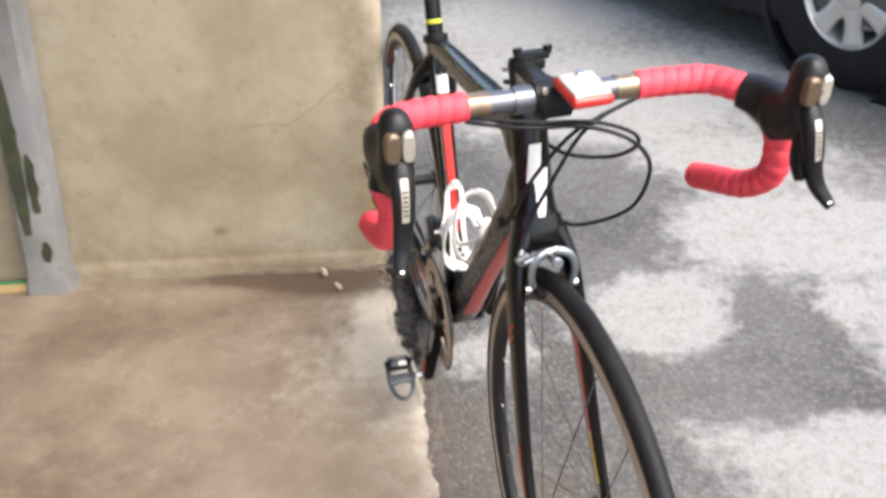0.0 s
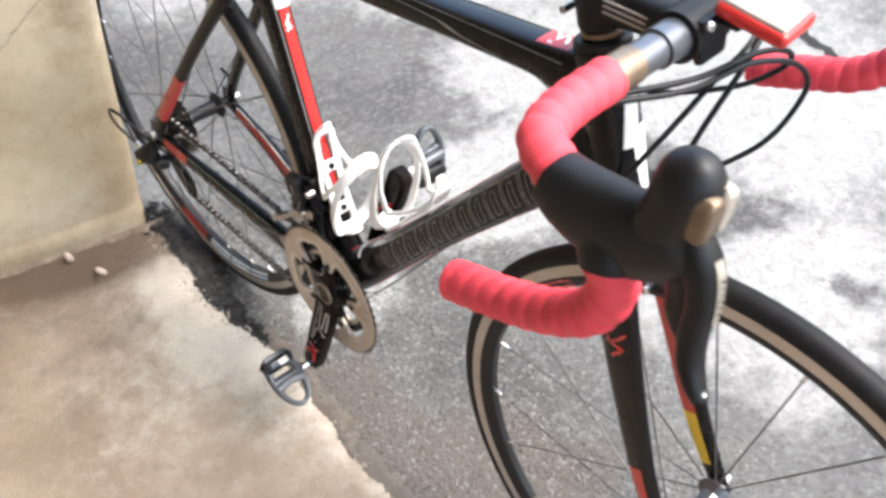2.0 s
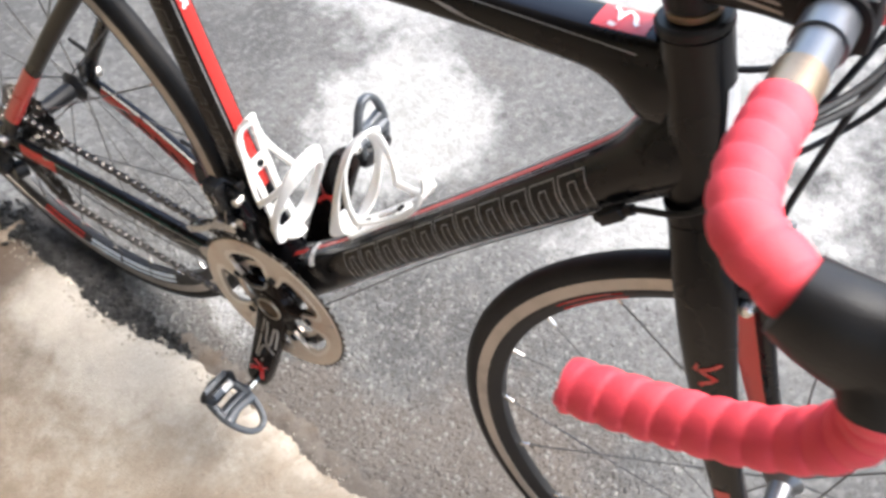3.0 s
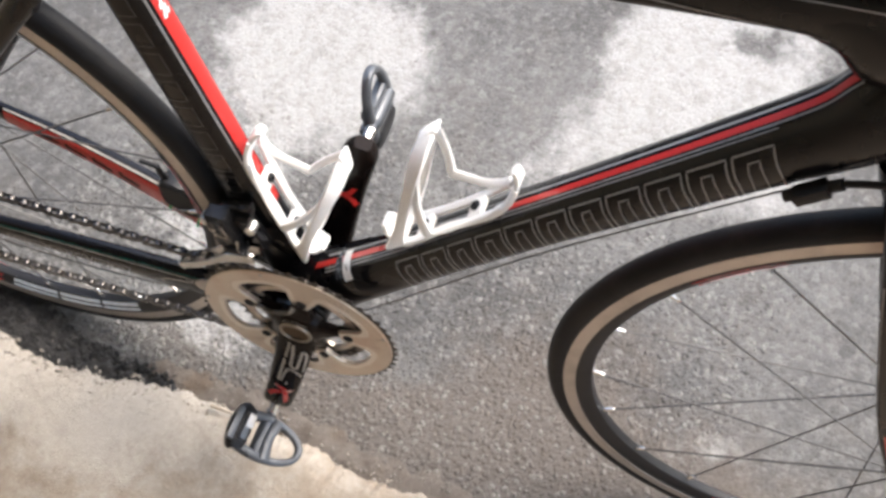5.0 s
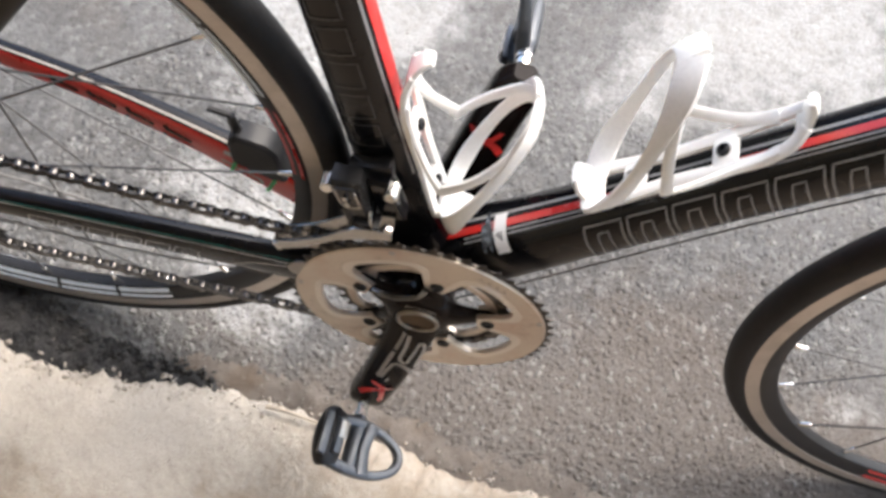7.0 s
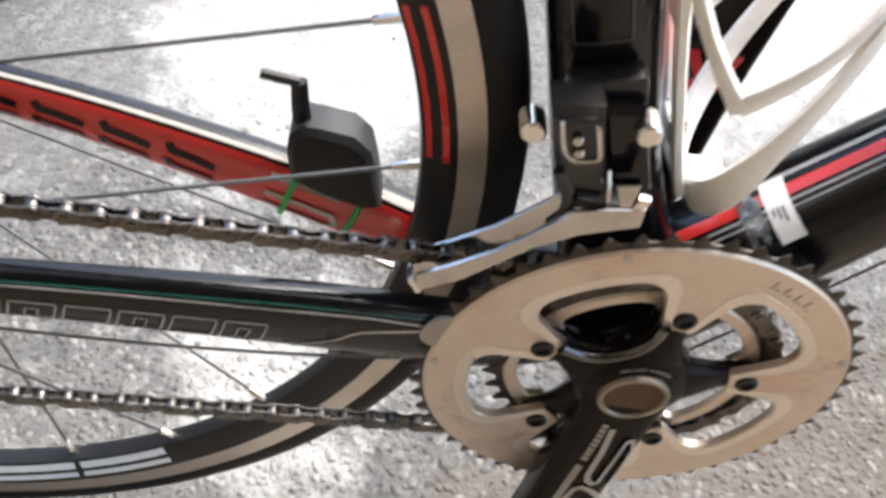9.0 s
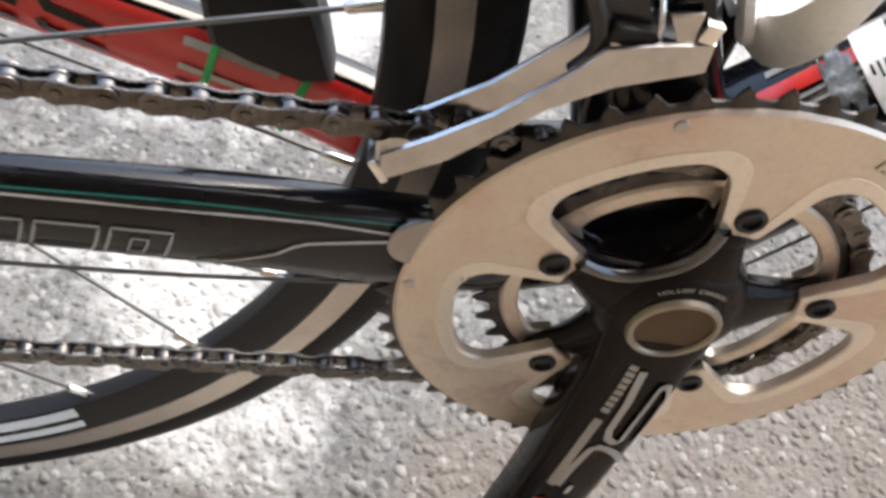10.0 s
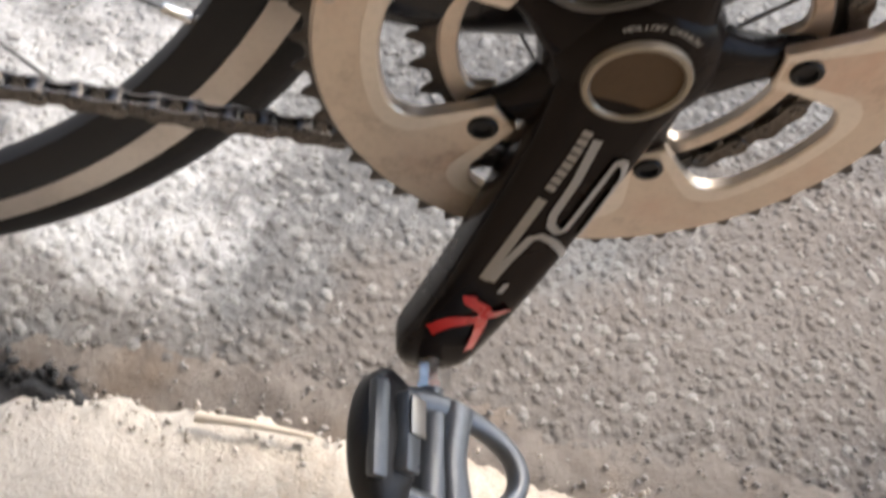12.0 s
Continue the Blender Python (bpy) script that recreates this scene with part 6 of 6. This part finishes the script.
for sd in (-1, 1):
    bl = Tube([row(on_axis(0.383, 0.004, sd * 0.020), 0.014, 0.024), row(on_axis(0.328, 0.010, sd * 0.036), 0.0105, 0.024), row(on_axis(0.238, 0.014, sd * 0.043), 0.0085, 0.0205), row(on_axis(0.10, 0.024, sd * 0.049), 0.0075, 0.0150), row(on_axis(0.0, 0.043, sd * 0.052), 0.006, 0.0110), row(on_axis(-0.012, 0.045, sd * 0.052), 0.005, 0.010)], power=2.4, count=60)
    b_ob = bp("fork_blade", bl.skin(40, 22), BLACK, "black fork blade with a red inner face", SM)
    inn = 180 if sd > 0 else 0
    tf = 1 if bl.at(0.5, inn + 20)[0] > bl.at(0.5, inn - 20)[0] else -1      # sign of turning to the front
    bp("red_panel", bl.band(0.16, 0.70, inn - tf * 52, inn + tf * 14, rings=24, segs=10), RED, "red inner face", parent=b_ob)
    bp("yellow_panel", bl.band(0.70, 0.88, inn - tf * 52, inn + tf * 14, rings=8, segs=10), YELLOW if sd > 0 else RED, "yellow lower face" if sd > 0 else "red lower face", parent=b_ob)
    outer = 180 - inn
    bp("red_panel", bl.band(0.70, 0.93, outer - 24 + tf * 10, outer + 24 + tf * 10, rings=10, segs=10), RED, "red foot", parent=b_ob)
    bp("red_mark", join(bl.line([(0.29, outer - 30), (0.32, outer + 10), (0.335, outer - 16), (0.36, outer + 14)], 0.0036), bl.line([(0.30, outer + 12), (0.32, outer + 20)], 0.003)), RED, "small red mark", parent=b_ob)
    bp("pinstripe", bl.band(0.2, 0.92, outer + 58, outer + 64, rings=20, segs=1), GREY_PRINT, parent=b_ob)
    bp("dropout", box((0.02, 0.006, 0.026), Matrix.Translation(on_axis(-0.006, 0.045, sd * 0.052)), 0.002), MATT, "", SM)


def brake(name, m, mat, label):
    """A dual-pivot caliper; x ahead, z up from the axle bolt."""
    b = bp(name, join(rod([(-0.03, 0, 0), (0.036, 0, 0)], 0.0045, 12), disc((0.034, 0, 0), (1, 0, 0), 0.007, 0.006, 0.001)), mat, label, m)
    for sd in (-1, 1):
        arm = Tube([(0.018, -sd * 0.014, 0.008, 0.0038, 0.0048), (0.022, sd * 0.006, 0.010, 0.0042, 0.0055), (0.024, sd * 0.022, 0.003, 0.0040, 0.0050), (0.022, sd * 0.028, -0.015, 0.0036, 0.0046), (0.016, sd * 0.025, -0.036, 0.0034, 0.0045)], side=(1, 0, 0), power=3, count=50)
        part("caliper_arm", arm.skin(26, 14), mat, b, "caliper arm")
        part("brake_shoe", box((0.050, 0.010, 0.010), Matrix.Translation((0.010, sd * 0.0185, -0.040)), 0.003), MATT, b, "black brake shoe")
        part("shoe_bolt", disc((0.014, sd * 0.026, -0.038), (0, sd, 0), 0.0055, 0.008, 0.001), SILVER, b)
    part("upper_arm", Tube([(0.022, 0.006, 0.012, 0.0034, 0.0044), (0.024, -0.016, 0.006, 0.0030, 0.0040), (0.022, -0.040, 0.000, 0.0028, 0.0040)], side=(1, 0, 0), power=3, count=30).skin(14, 12), CHROME, b, "thin bright arm")
    part("barrel_adjuster", lathe([(0.0035, 0), (0.0042, 0.002), (0.0042, 0.018), (0.003, 0.020)], 14, axis_m((0.022, -0.040, 0.000), (0, 0, 1))), CHROME, b, "bright barrel adjuster")
    part("release_lever", box((0.008, 0.018, 0.006), pose(0.026, -0.040, 0.010, 20, 0, 0), 0.002), mat, b)
    return b


BR = on_axis(0.356, 0.028)
brake("front_brake", SM @ Matrix.Translation(BR) @ rot("Y", -16.5 + 6), CALIPER, "silver dual-pivot front brake caliper")
brake("rear_brake", Matrix.Translation((-0.171, 0, 0.671)) @ rot("Z", 180) @ rot("Y", -32), MATT, "black rear brake caliper")

# --- stem, spacers ---
ST_D = 0.570
for k in range(2):
    bp("spacer", disc(on_axis(0.5385 + k * 0.0062), -HEAD_DOWN, 0.0175, 0.0058, 0.001, 32), MATT if k % 2 else BRONZE, "headset spacer", SM)
CLAMP = Vector((0.458, 0, 0.876))
sa = on_axis(ST_D)
stem = bp("stem", join(Tube([row(sa, 0.017, 0.019), row(sa.lerp(CLAMP, 0.5), 0.0155, 0.016), row(sa.lerp(CLAMP, 0.86), 0.019, 0.017)], power=3, count=30).skin(16, 24), rod([on_axis(ST_D - 0.021), on_axis(ST_D + 0.019)], 0.0185, 28), rod([CLAMP + Vector((0, -0.022, 0)), CLAMP + Vector((0, 0.022, 0))], 0.0205, 28)), MATT, "black alloy stem", SM)
part("top_cap", disc(on_axis(ST_D + 0.019), -HEAD_DOWN, 0.0175, 0.004, 0.0015, 28), MATT, stem)
part("face_plate", box((0.008, 0.036, 0.036), Matrix.Translation(CLAMP + Vector((0.017, 0, 0.000))) @ rot("Y", -8), 0.004), MATT, stem, "black face plate")
for dy in (-0.016, 0.016):
    part("face_bolt", disc(CLAMP + Vector((0.021, dy, 0.016)), (1, 0, 0.2), 0.004, 0.004, 0.0008, 12), SILVER, stem, "silver bolt")
for zz in (-0.006, 0.010):
    part("clamp_bolt", rod([on_axis(ST_D + zz, -0.021, -0.020), on_axis(ST_D + zz, -0.021, 0.020)], 0.0035, 10), STEEL, stem)
part("stem_stripe", join(*[box((0.044, 0.0008, 0.0020), Matrix.Translation(sa.lerp(CLAMP, 0.45) + Vector((0, -0.0162, dz))), 0) for dz in (-0.004, 0.001, 0.006)]), SILVER_PRINT, stem, "pale printed lines")
# black bracket on the stem
bracket = bp("light_bracket", join(box((0.034, 0.022, 0.012), Matrix.Translation((0.366, 0.012, 0.884)), 0.003), box((0.014, 0.042, 0.010), Matrix.Translation((0.368, 0.010, 0.892)), 0.003)), MATT, "black clamp bracket", SM)
part("pin", rod([(0.368, -0.014, 0.893), (0.368, 0.036, 0.893)], 0.003, 10), STEEL, bracket)
for yy in (-0.008, 0.030):
    part("bracket_knob", rod([(0.368, yy, 0.893), (0.367, yy, 0.902)], 0.006, 12), MATT, bracket)

# --- handlebar: in axes at the clamp, x ahead ---
BAR_TURN = -1.0      # the bar sits a little askew in the stem
BAR_M = SM @ Matrix.Translation(CLAMP) @ rot("Z", BAR_TURN)


def bar_side(sd):
    pts = [(0, 0, 0), (0, 0.05, 0), (0.0, 0.10, 0.0), (0.002, 0.150, 0.0), (0.013, 0.183, 0.0), (0.038, 0.203, -0.002), (0.068, 0.210, -0.012), (0.090, 0.213, -0.033), (0.096, 0.215, -0.060), (0.084, 0.216, -0.090), (0.054, 0.217, -0.114), (0.012, 0.217, -0.134), (-0.040, 0.217, -0.152)]
    if sd > 0:       # the left half is bent outwards a little at the hood and drops deeper
        return [(x - 0.003 * (x > 0.003), y + 0.022 * min(1.0, max(0.0, x) / 0.085) ** 1.5, z - 0.007 * (-0.13 < z < -0.05)) for x, y, z in pts]
    return [(x, -y + (0.005 if x > 0.03 and z > -0.05 else 0.012 if z < -0.05 else 0.0), z) for x, y, z in pts]


bar = bp("handlebar", rod([(0, -0.105, 0), (0, -0.05, 0), (0, 0, 0), (0, 0.05, 0), (0, 0.105, 0)], 0.0135, 24, rings=40), BARGREY, "grey alloy drop handlebar wrapped in red tape", BAR_M)
part("center_sleeve", rod([(0, -0.045, 0), (0, 0.045, 0)], 0.0158, 28), BARGREY, bar)


def wrap(sm, th):
    k = (sm / 0.0165 + th / 360.0) % 1.0
    return 0.0012 * math.sin(math.pi * min(1.0, k * 1.15)) ** 0.7 - 0.0007 * (1 if k < 0.09 else 0)


for sd in (-1, 1):
    T = Tube([(*p, 0.0158, 0.0158) for p in bar_side(sd)], side=None, count=160)
    under = next(k for k in range(160) if T.P[k, 0] > 0.050) / 159
    below = next(k for k in range(80, 160) if T.P[k, 2] < -0.033) / 159
    part("bar_tape", join(T.skin(150, 24, 0.205, under, ripple=wrap), T.skin(210, 24, below, 1.0, ripple=wrap)), TAPE, bar, "red padded bar tape wound in overlapping turns", sharp=70)
    part("satin_bar_band", T.skin(14, 24, 0.152, 0.207, -0.0012), TANBAR, bar, "satin bar metal, tinted brown for the reflected wall")
    e = Vector(bar_side(sd)[-1])
    part("end_plug", disc(e, (-1, 0, 0.06), 0.0145, 0.005, 0.002, 20), TAPE, bar, "red end plug")
    # hood
    out = 0.025 if sd > 0 else 0.004
    y = sd * 0.207 + out
    hood = Tube([(0.042, sd * 0.204 + out * 0.4, -0.004, 0.0185, 0.0200), (0.058, y - out * 0.25, -0.007, 0.0192, 0.0245), (0.078, y, -0.011, 0.0190, 0.0290), (0.098, y, -0.011, 0.0184, 0.0300), (0.116, y, -0.004, 0.0175, 0.0280), (0.132, y, 0.008, 0.0160, 0.0230), (0.141, y, 0.014, 0.0085, 0.0130)], side=(0, 1, 0), power=2.4, count=60)
    lever = part("brake_lever", hood.skin(36, 24), RUBBER, bar, "black rubber brake hood with shift lever", sharp=60)
    part("hood_horn", Tube([(0.118, y, 0.004, 0.0168, 0.0190), (0.128, y, 0.026, 0.0174, 0.0202), (0.130, y, 0.043, 0.0172, 0.0198), (0.1295, y, 0.053, 0.0152, 0.0176), (0.129, y, 0.0595, 0.0118, 0.0136), (0.1285, y, 0.0635, 0.0070, 0.0080), (0.1283, y, 0.0650, 0.0022, 0.0026)], side=(0, 1, 0), power=2.3, count=60).skin(34, 24), RUBBER, lever, "rounded hood tip")
    part("hood_foot", Tube([(0.080, y, -0.006, 0.0186, 0.0215), (0.087, y, -0.020, 0.0194, 0.0212), (0.0925, sd * 0.211 + out, -0.031, 0.0192, 0.0200), (0.0945, sd * 0.213 + out, -0.038, 0.0184, 0.0186)], side=(0, 1, 0), power=2.3, count=30).skin(12, 22), RUBBER, lever, "rubber sleeve round the bar")
    for dy, wide, mt, lab in ((-0.0066, 0.0080, BRONZE, "bronze plate on the lever's head"), (0.0080, 0.0066, CREAM, "cream plate on the lever's head")):
        part("name_plate", Tube([(0.138, y + dy, 0.034, wide, 0.0165), (0.1485, y + dy, 0.0320, wide, 0.0165), (0.1520, y + dy, 0.0315, wide * 0.8, 0.0135)], side=(0, 1, 0), power=3.0, count=20).skin(10, 20), mt, lever, lab)
    w = sd * 1.0 + (0.9 if sd > 0 else 0.0)
    blade = Tube([(0.136, y, 0.014, 0.0100, 0.0110), (0.150, y, -0.004, 0.0118, 0.0105), (0.156, y + w * 0.001, -0.028, 0.0112, 0.0092), (0.156, y + w * 0.003, -0.050, 0.0098, 0.0088), (0.160, y + w * 0.006, -0.070, 0.0088, 0.0080), (0.169, y + w * 0.010, -0.084, 0.0074, 0.0062), (0.176, y + w * 0.012, -0.091, 0.0050, 0.0046)], side=(0, 1, 0), power=2.6, count=60)
    part("lever_blade", blade.skin(34, 18), MATT, lever, "black brake lever blade")
    fr = 90 if blade.at(0.4, 90)[0] > blade.at(0.4, 270)[0] else 270
    part("blade_trim", blade.band(0.16, 0.48, fr - 12, fr + 12, 0.0008, 10, 3), CREAM, lever, "silver trim")
    part("trim_print", join(*[blade.band(0.24 + 0.035 * k, 0.255 + 0.035 * k, fr - 5, fr + 5, 0.0014, 2, 3) for k in range(6)]), MATT, lever, "row of tiny dark print")
    part("shift_paddle", Tube([(0.132, y, -0.004, 0.0070, 0.0090), (0.138, y - sd * 0.003, -0.028, 0.0060, 0.0100), (0.141, y - sd * 0.004, -0.050, 0.0052, 0.0105), (0.150, y - sd * 0.003, -0.068, 0.0036, 0.0075)], side=(0, 1, 0), power=2.6, count=40).skin(20, 14), MATT, lever, "black shift paddle")
    part("lever_tip", disc(Vector((0.171, y + w * 0.0105, -0.0855)), (0.6, 0, -0.7), 0.0054, 0.006, 0.002, 14), SILVER, lever, "bright lever tip")

# bar-mounted computer
comp = part("bar_computer", box((0.058, 0.048, 0.012), pose(0.044, 0.020, 0.021, 0, 8, 4), 0.005, 3), RED, bar, "red-bodied handlebar computer with a glossy top")
part("screen", box((0.051, 0.042, 0.005), pose(0.0440, 0.020, 0.0275, 0, 8, 4), 0.0022, 3), SCREEN, comp, "glossy screen, pale with a painted sky reflection")
part("button", disc((0.026, 0.022, 0.0318), (0.1, 0, 1), 0.005, 0.003, 0.001, 14), SILVER, comp)
part("mount", join(box((0.024, 0.022, 0.008), pose(0.024, 0.014, 0.013, 0, 6, 0), 0.003), disc((0, 0.026, 0), (0, 1, 0), 0.0180, 0.009, 0.002, 24)), MATT, comp, "black mount")

# --- cable housings: from the bar (steered) to the frame ---
def housing(pts, r=0.0025):
    return rod([tuple(p) for p in pts], r, 10, rings=90)


bp("cable_housing", housing([(0.470, -0.098, 0.864), (0.492, -0.040, 0.858), (0.500, 0.030, 0.853), (0.512, 0.082, 0.833), (0.514, 0.104, 0.796), (0.492, 0.092, 0.735), (0.440, 0.046, 0.692), (0.388, 0.029, 0.687)]), MATT, "black shift cable loop")
bp("cable_housing", housing([(0.470, -0.092, 0.868), (0.490, -0.030, 0.862), (0.497, 0.040, 0.856), (0.500, 0.086, 0.838), (0.495, 0.094, 0.818), (0.466, 0.074, 0.794), (0.408, 0.038, 0.778), (0.335, 0.022, 0.779)]), MATT, "black brake cable loop")
bp("cable_housing", housing([(0.472, 0.100, 0.866), (0.488, 0.056, 0.858), (0.492, 0.026, 0.838), (0.484, 0.002, 0.790), (0.478, -0.026, 0.730), SM @ (BR + Vector((0.022, -0.044, 0.022)))]), MATT, "black front brake cable")
bp("cable_housing", housing([(0.472, 0.094, 0.864), (0.484, 0.050, 0.854), (0.478, 0.016, 0.830), (0.458, -0.016, 0.775), (0.428, -0.033, 0.715), (0.384, -0.029, 0.684)]), MATT, "black shift cable")
for sd in (-1, 1):
    bp("cable_stop", join(box((0.024, 0.012, 0.010), pose(0.370, sd * 0.029, 0.669, 0, -49, 0), 0.002), rod([(0.384, sd * 0.029, 0.684), (0.358, sd * 0.027, 0.656)], 0.0042, 12)), MATT, "black cable stop")

# ---- the parked car ----
CAR_D = Vector((-0.55, 0.835, 0)).normalized()        # along the car, away
CAR_N = Vector((-CAR_D.y, CAR_D.x, 0))                 # its near side
CAR_M = Matrix((CAR_D, CAR_N, Vector((0, 0, 1)))).transposed().to_4x4()
CAR_M.translation = Vector((1.24, 2.93, 0)) - CAR_N * 0.02
car = thing("parked_car", "dark blue parked car with silver alloy wheels", "car", CAR_M)


def car_body():
    """Side section rows along the car; y 0 is the near side, minus is across."""
    st = [(-0.66, 0.30, 0.62), (-0.60, 0.22, 0.70), (-0.40, 0.19, 0.80), (0.0, 0.19, 0.86), (0.5, 0.19, 0.92), (0.9, 0.19, 0.94), (1.8, 0.19, 0.95), (2.6, 0.19, 0.96), (3.1, 0.20, 0.94), (3.35, 0.24, 0.86), (3.42, 0.34, 0.70)]
    V, F = [], []
    prof = [(0.10, 0.0), (0.02, 0.04), (0.0, 0.30), (-0.015, 0.70), (0.03, 0.95), (0.10, 1.0)]
    k = 2 * len(prof)
    for x, z0, z1 in st:
        for d, h in prof:
            V.append((x, -d, z0 + (z1 - z0) * h))
        for d, h in prof[::-1]:
            V.append((x, -1.62 + d, z0 + (z1 - z0) * h))
    for i in range(len(st) - 1):
        for j in range(k):
            q = (j + 1) % k
            F.append((i * k + j, i * k + q, (i + 1) * k + q, (i + 1) * k + j)[::-1])
    F += [tuple(range(k)), tuple((len(st) - 1) * k + j for j in range(k))[::-1]]
    return V, F


body = part("body", car_body(), CARPAINT, car, "dark blue glossy body", sharp=35)
part("cabin", join(Tube([(0.62, -0.81, 0.90, 0.70, 0.05), (1.2, -0.81, 1.12, 0.64, 0.28), (1.7, -0.81, 1.16, 0.63, 0.30), (2.4, -0.81, 1.14, 0.64, 0.28), (3.1, -0.81, 0.93, 0.70, 0.05)], side=(0, 1, 0), power=4, count=40).skin(24, 28)), GLASS, car, "dark glazed cabin")
part("sill", box((2.2, 0.05, 0.10), Matrix.Translation((1.35, -0.03, 0.20)), 0.02), MATT, car, "black plastic sill")
for wx in (0.0, 2.55):
    for wy, fl in ((0.0, 1), (-1.62, -1)):
        wm = Matrix.Translation((wx, wy - fl * 0.09, 0.305)) @ rot("X", -90 * fl)
        w = part("wheel", lathe([(0.06, 0.0), (0.10, 0.02), (0.10, 0.055), (0.055, 0.075), (0.03, 0.082)], 32), CARRIM, car, "silver alloy wheel", wm)
        part("arch", lathe([(0.355, -0.03), (0.36, 0.088), (0.33, 0.094), (0.33, -0.03)], 48, None, True), MATT, w, "black wheel arch")
        part("tyre", lathe([(0.165, -0.10), (0.25, -0.105), (0.298, -0.09), (0.305, -0.06), (0.305, 0.06), (0.298, 0.085), (0.25, 0.102), (0.168, 0.094)], 64, None, True), TYRE, w, "black car tyre")
        part("rim", lathe([(0.170, 0.092), (0.163, 0.094), (0.154, 0.080), (0.150, -0.08), (0.166, -0.09)], 56, None, True), CARRIM, w, "silver rim edge")
        part("brake_disc", disc((0, 0, 0.0), (0, 0, 1), 0.13, 0.01, 0.002, 40), STEEL, w)
        for k in range(7):
            a = 2 * math.pi * k / 7
            part("rim_spoke", Tube([(0.05 * math.cos(a), 0.05 * math.sin(a), 0.066, 0.040, 0.012), (0.10 * math.cos(a), 0.10 * math.sin(a), 0.072, 0.030, 0.012), (0.156 * math.cos(a), 0.156 * math.sin(a), 0.078, 0.040, 0.012)], side=(-math.sin(a), math.cos(a), 0), power=3, count=20).skin(8, 14), CARRIM, w)
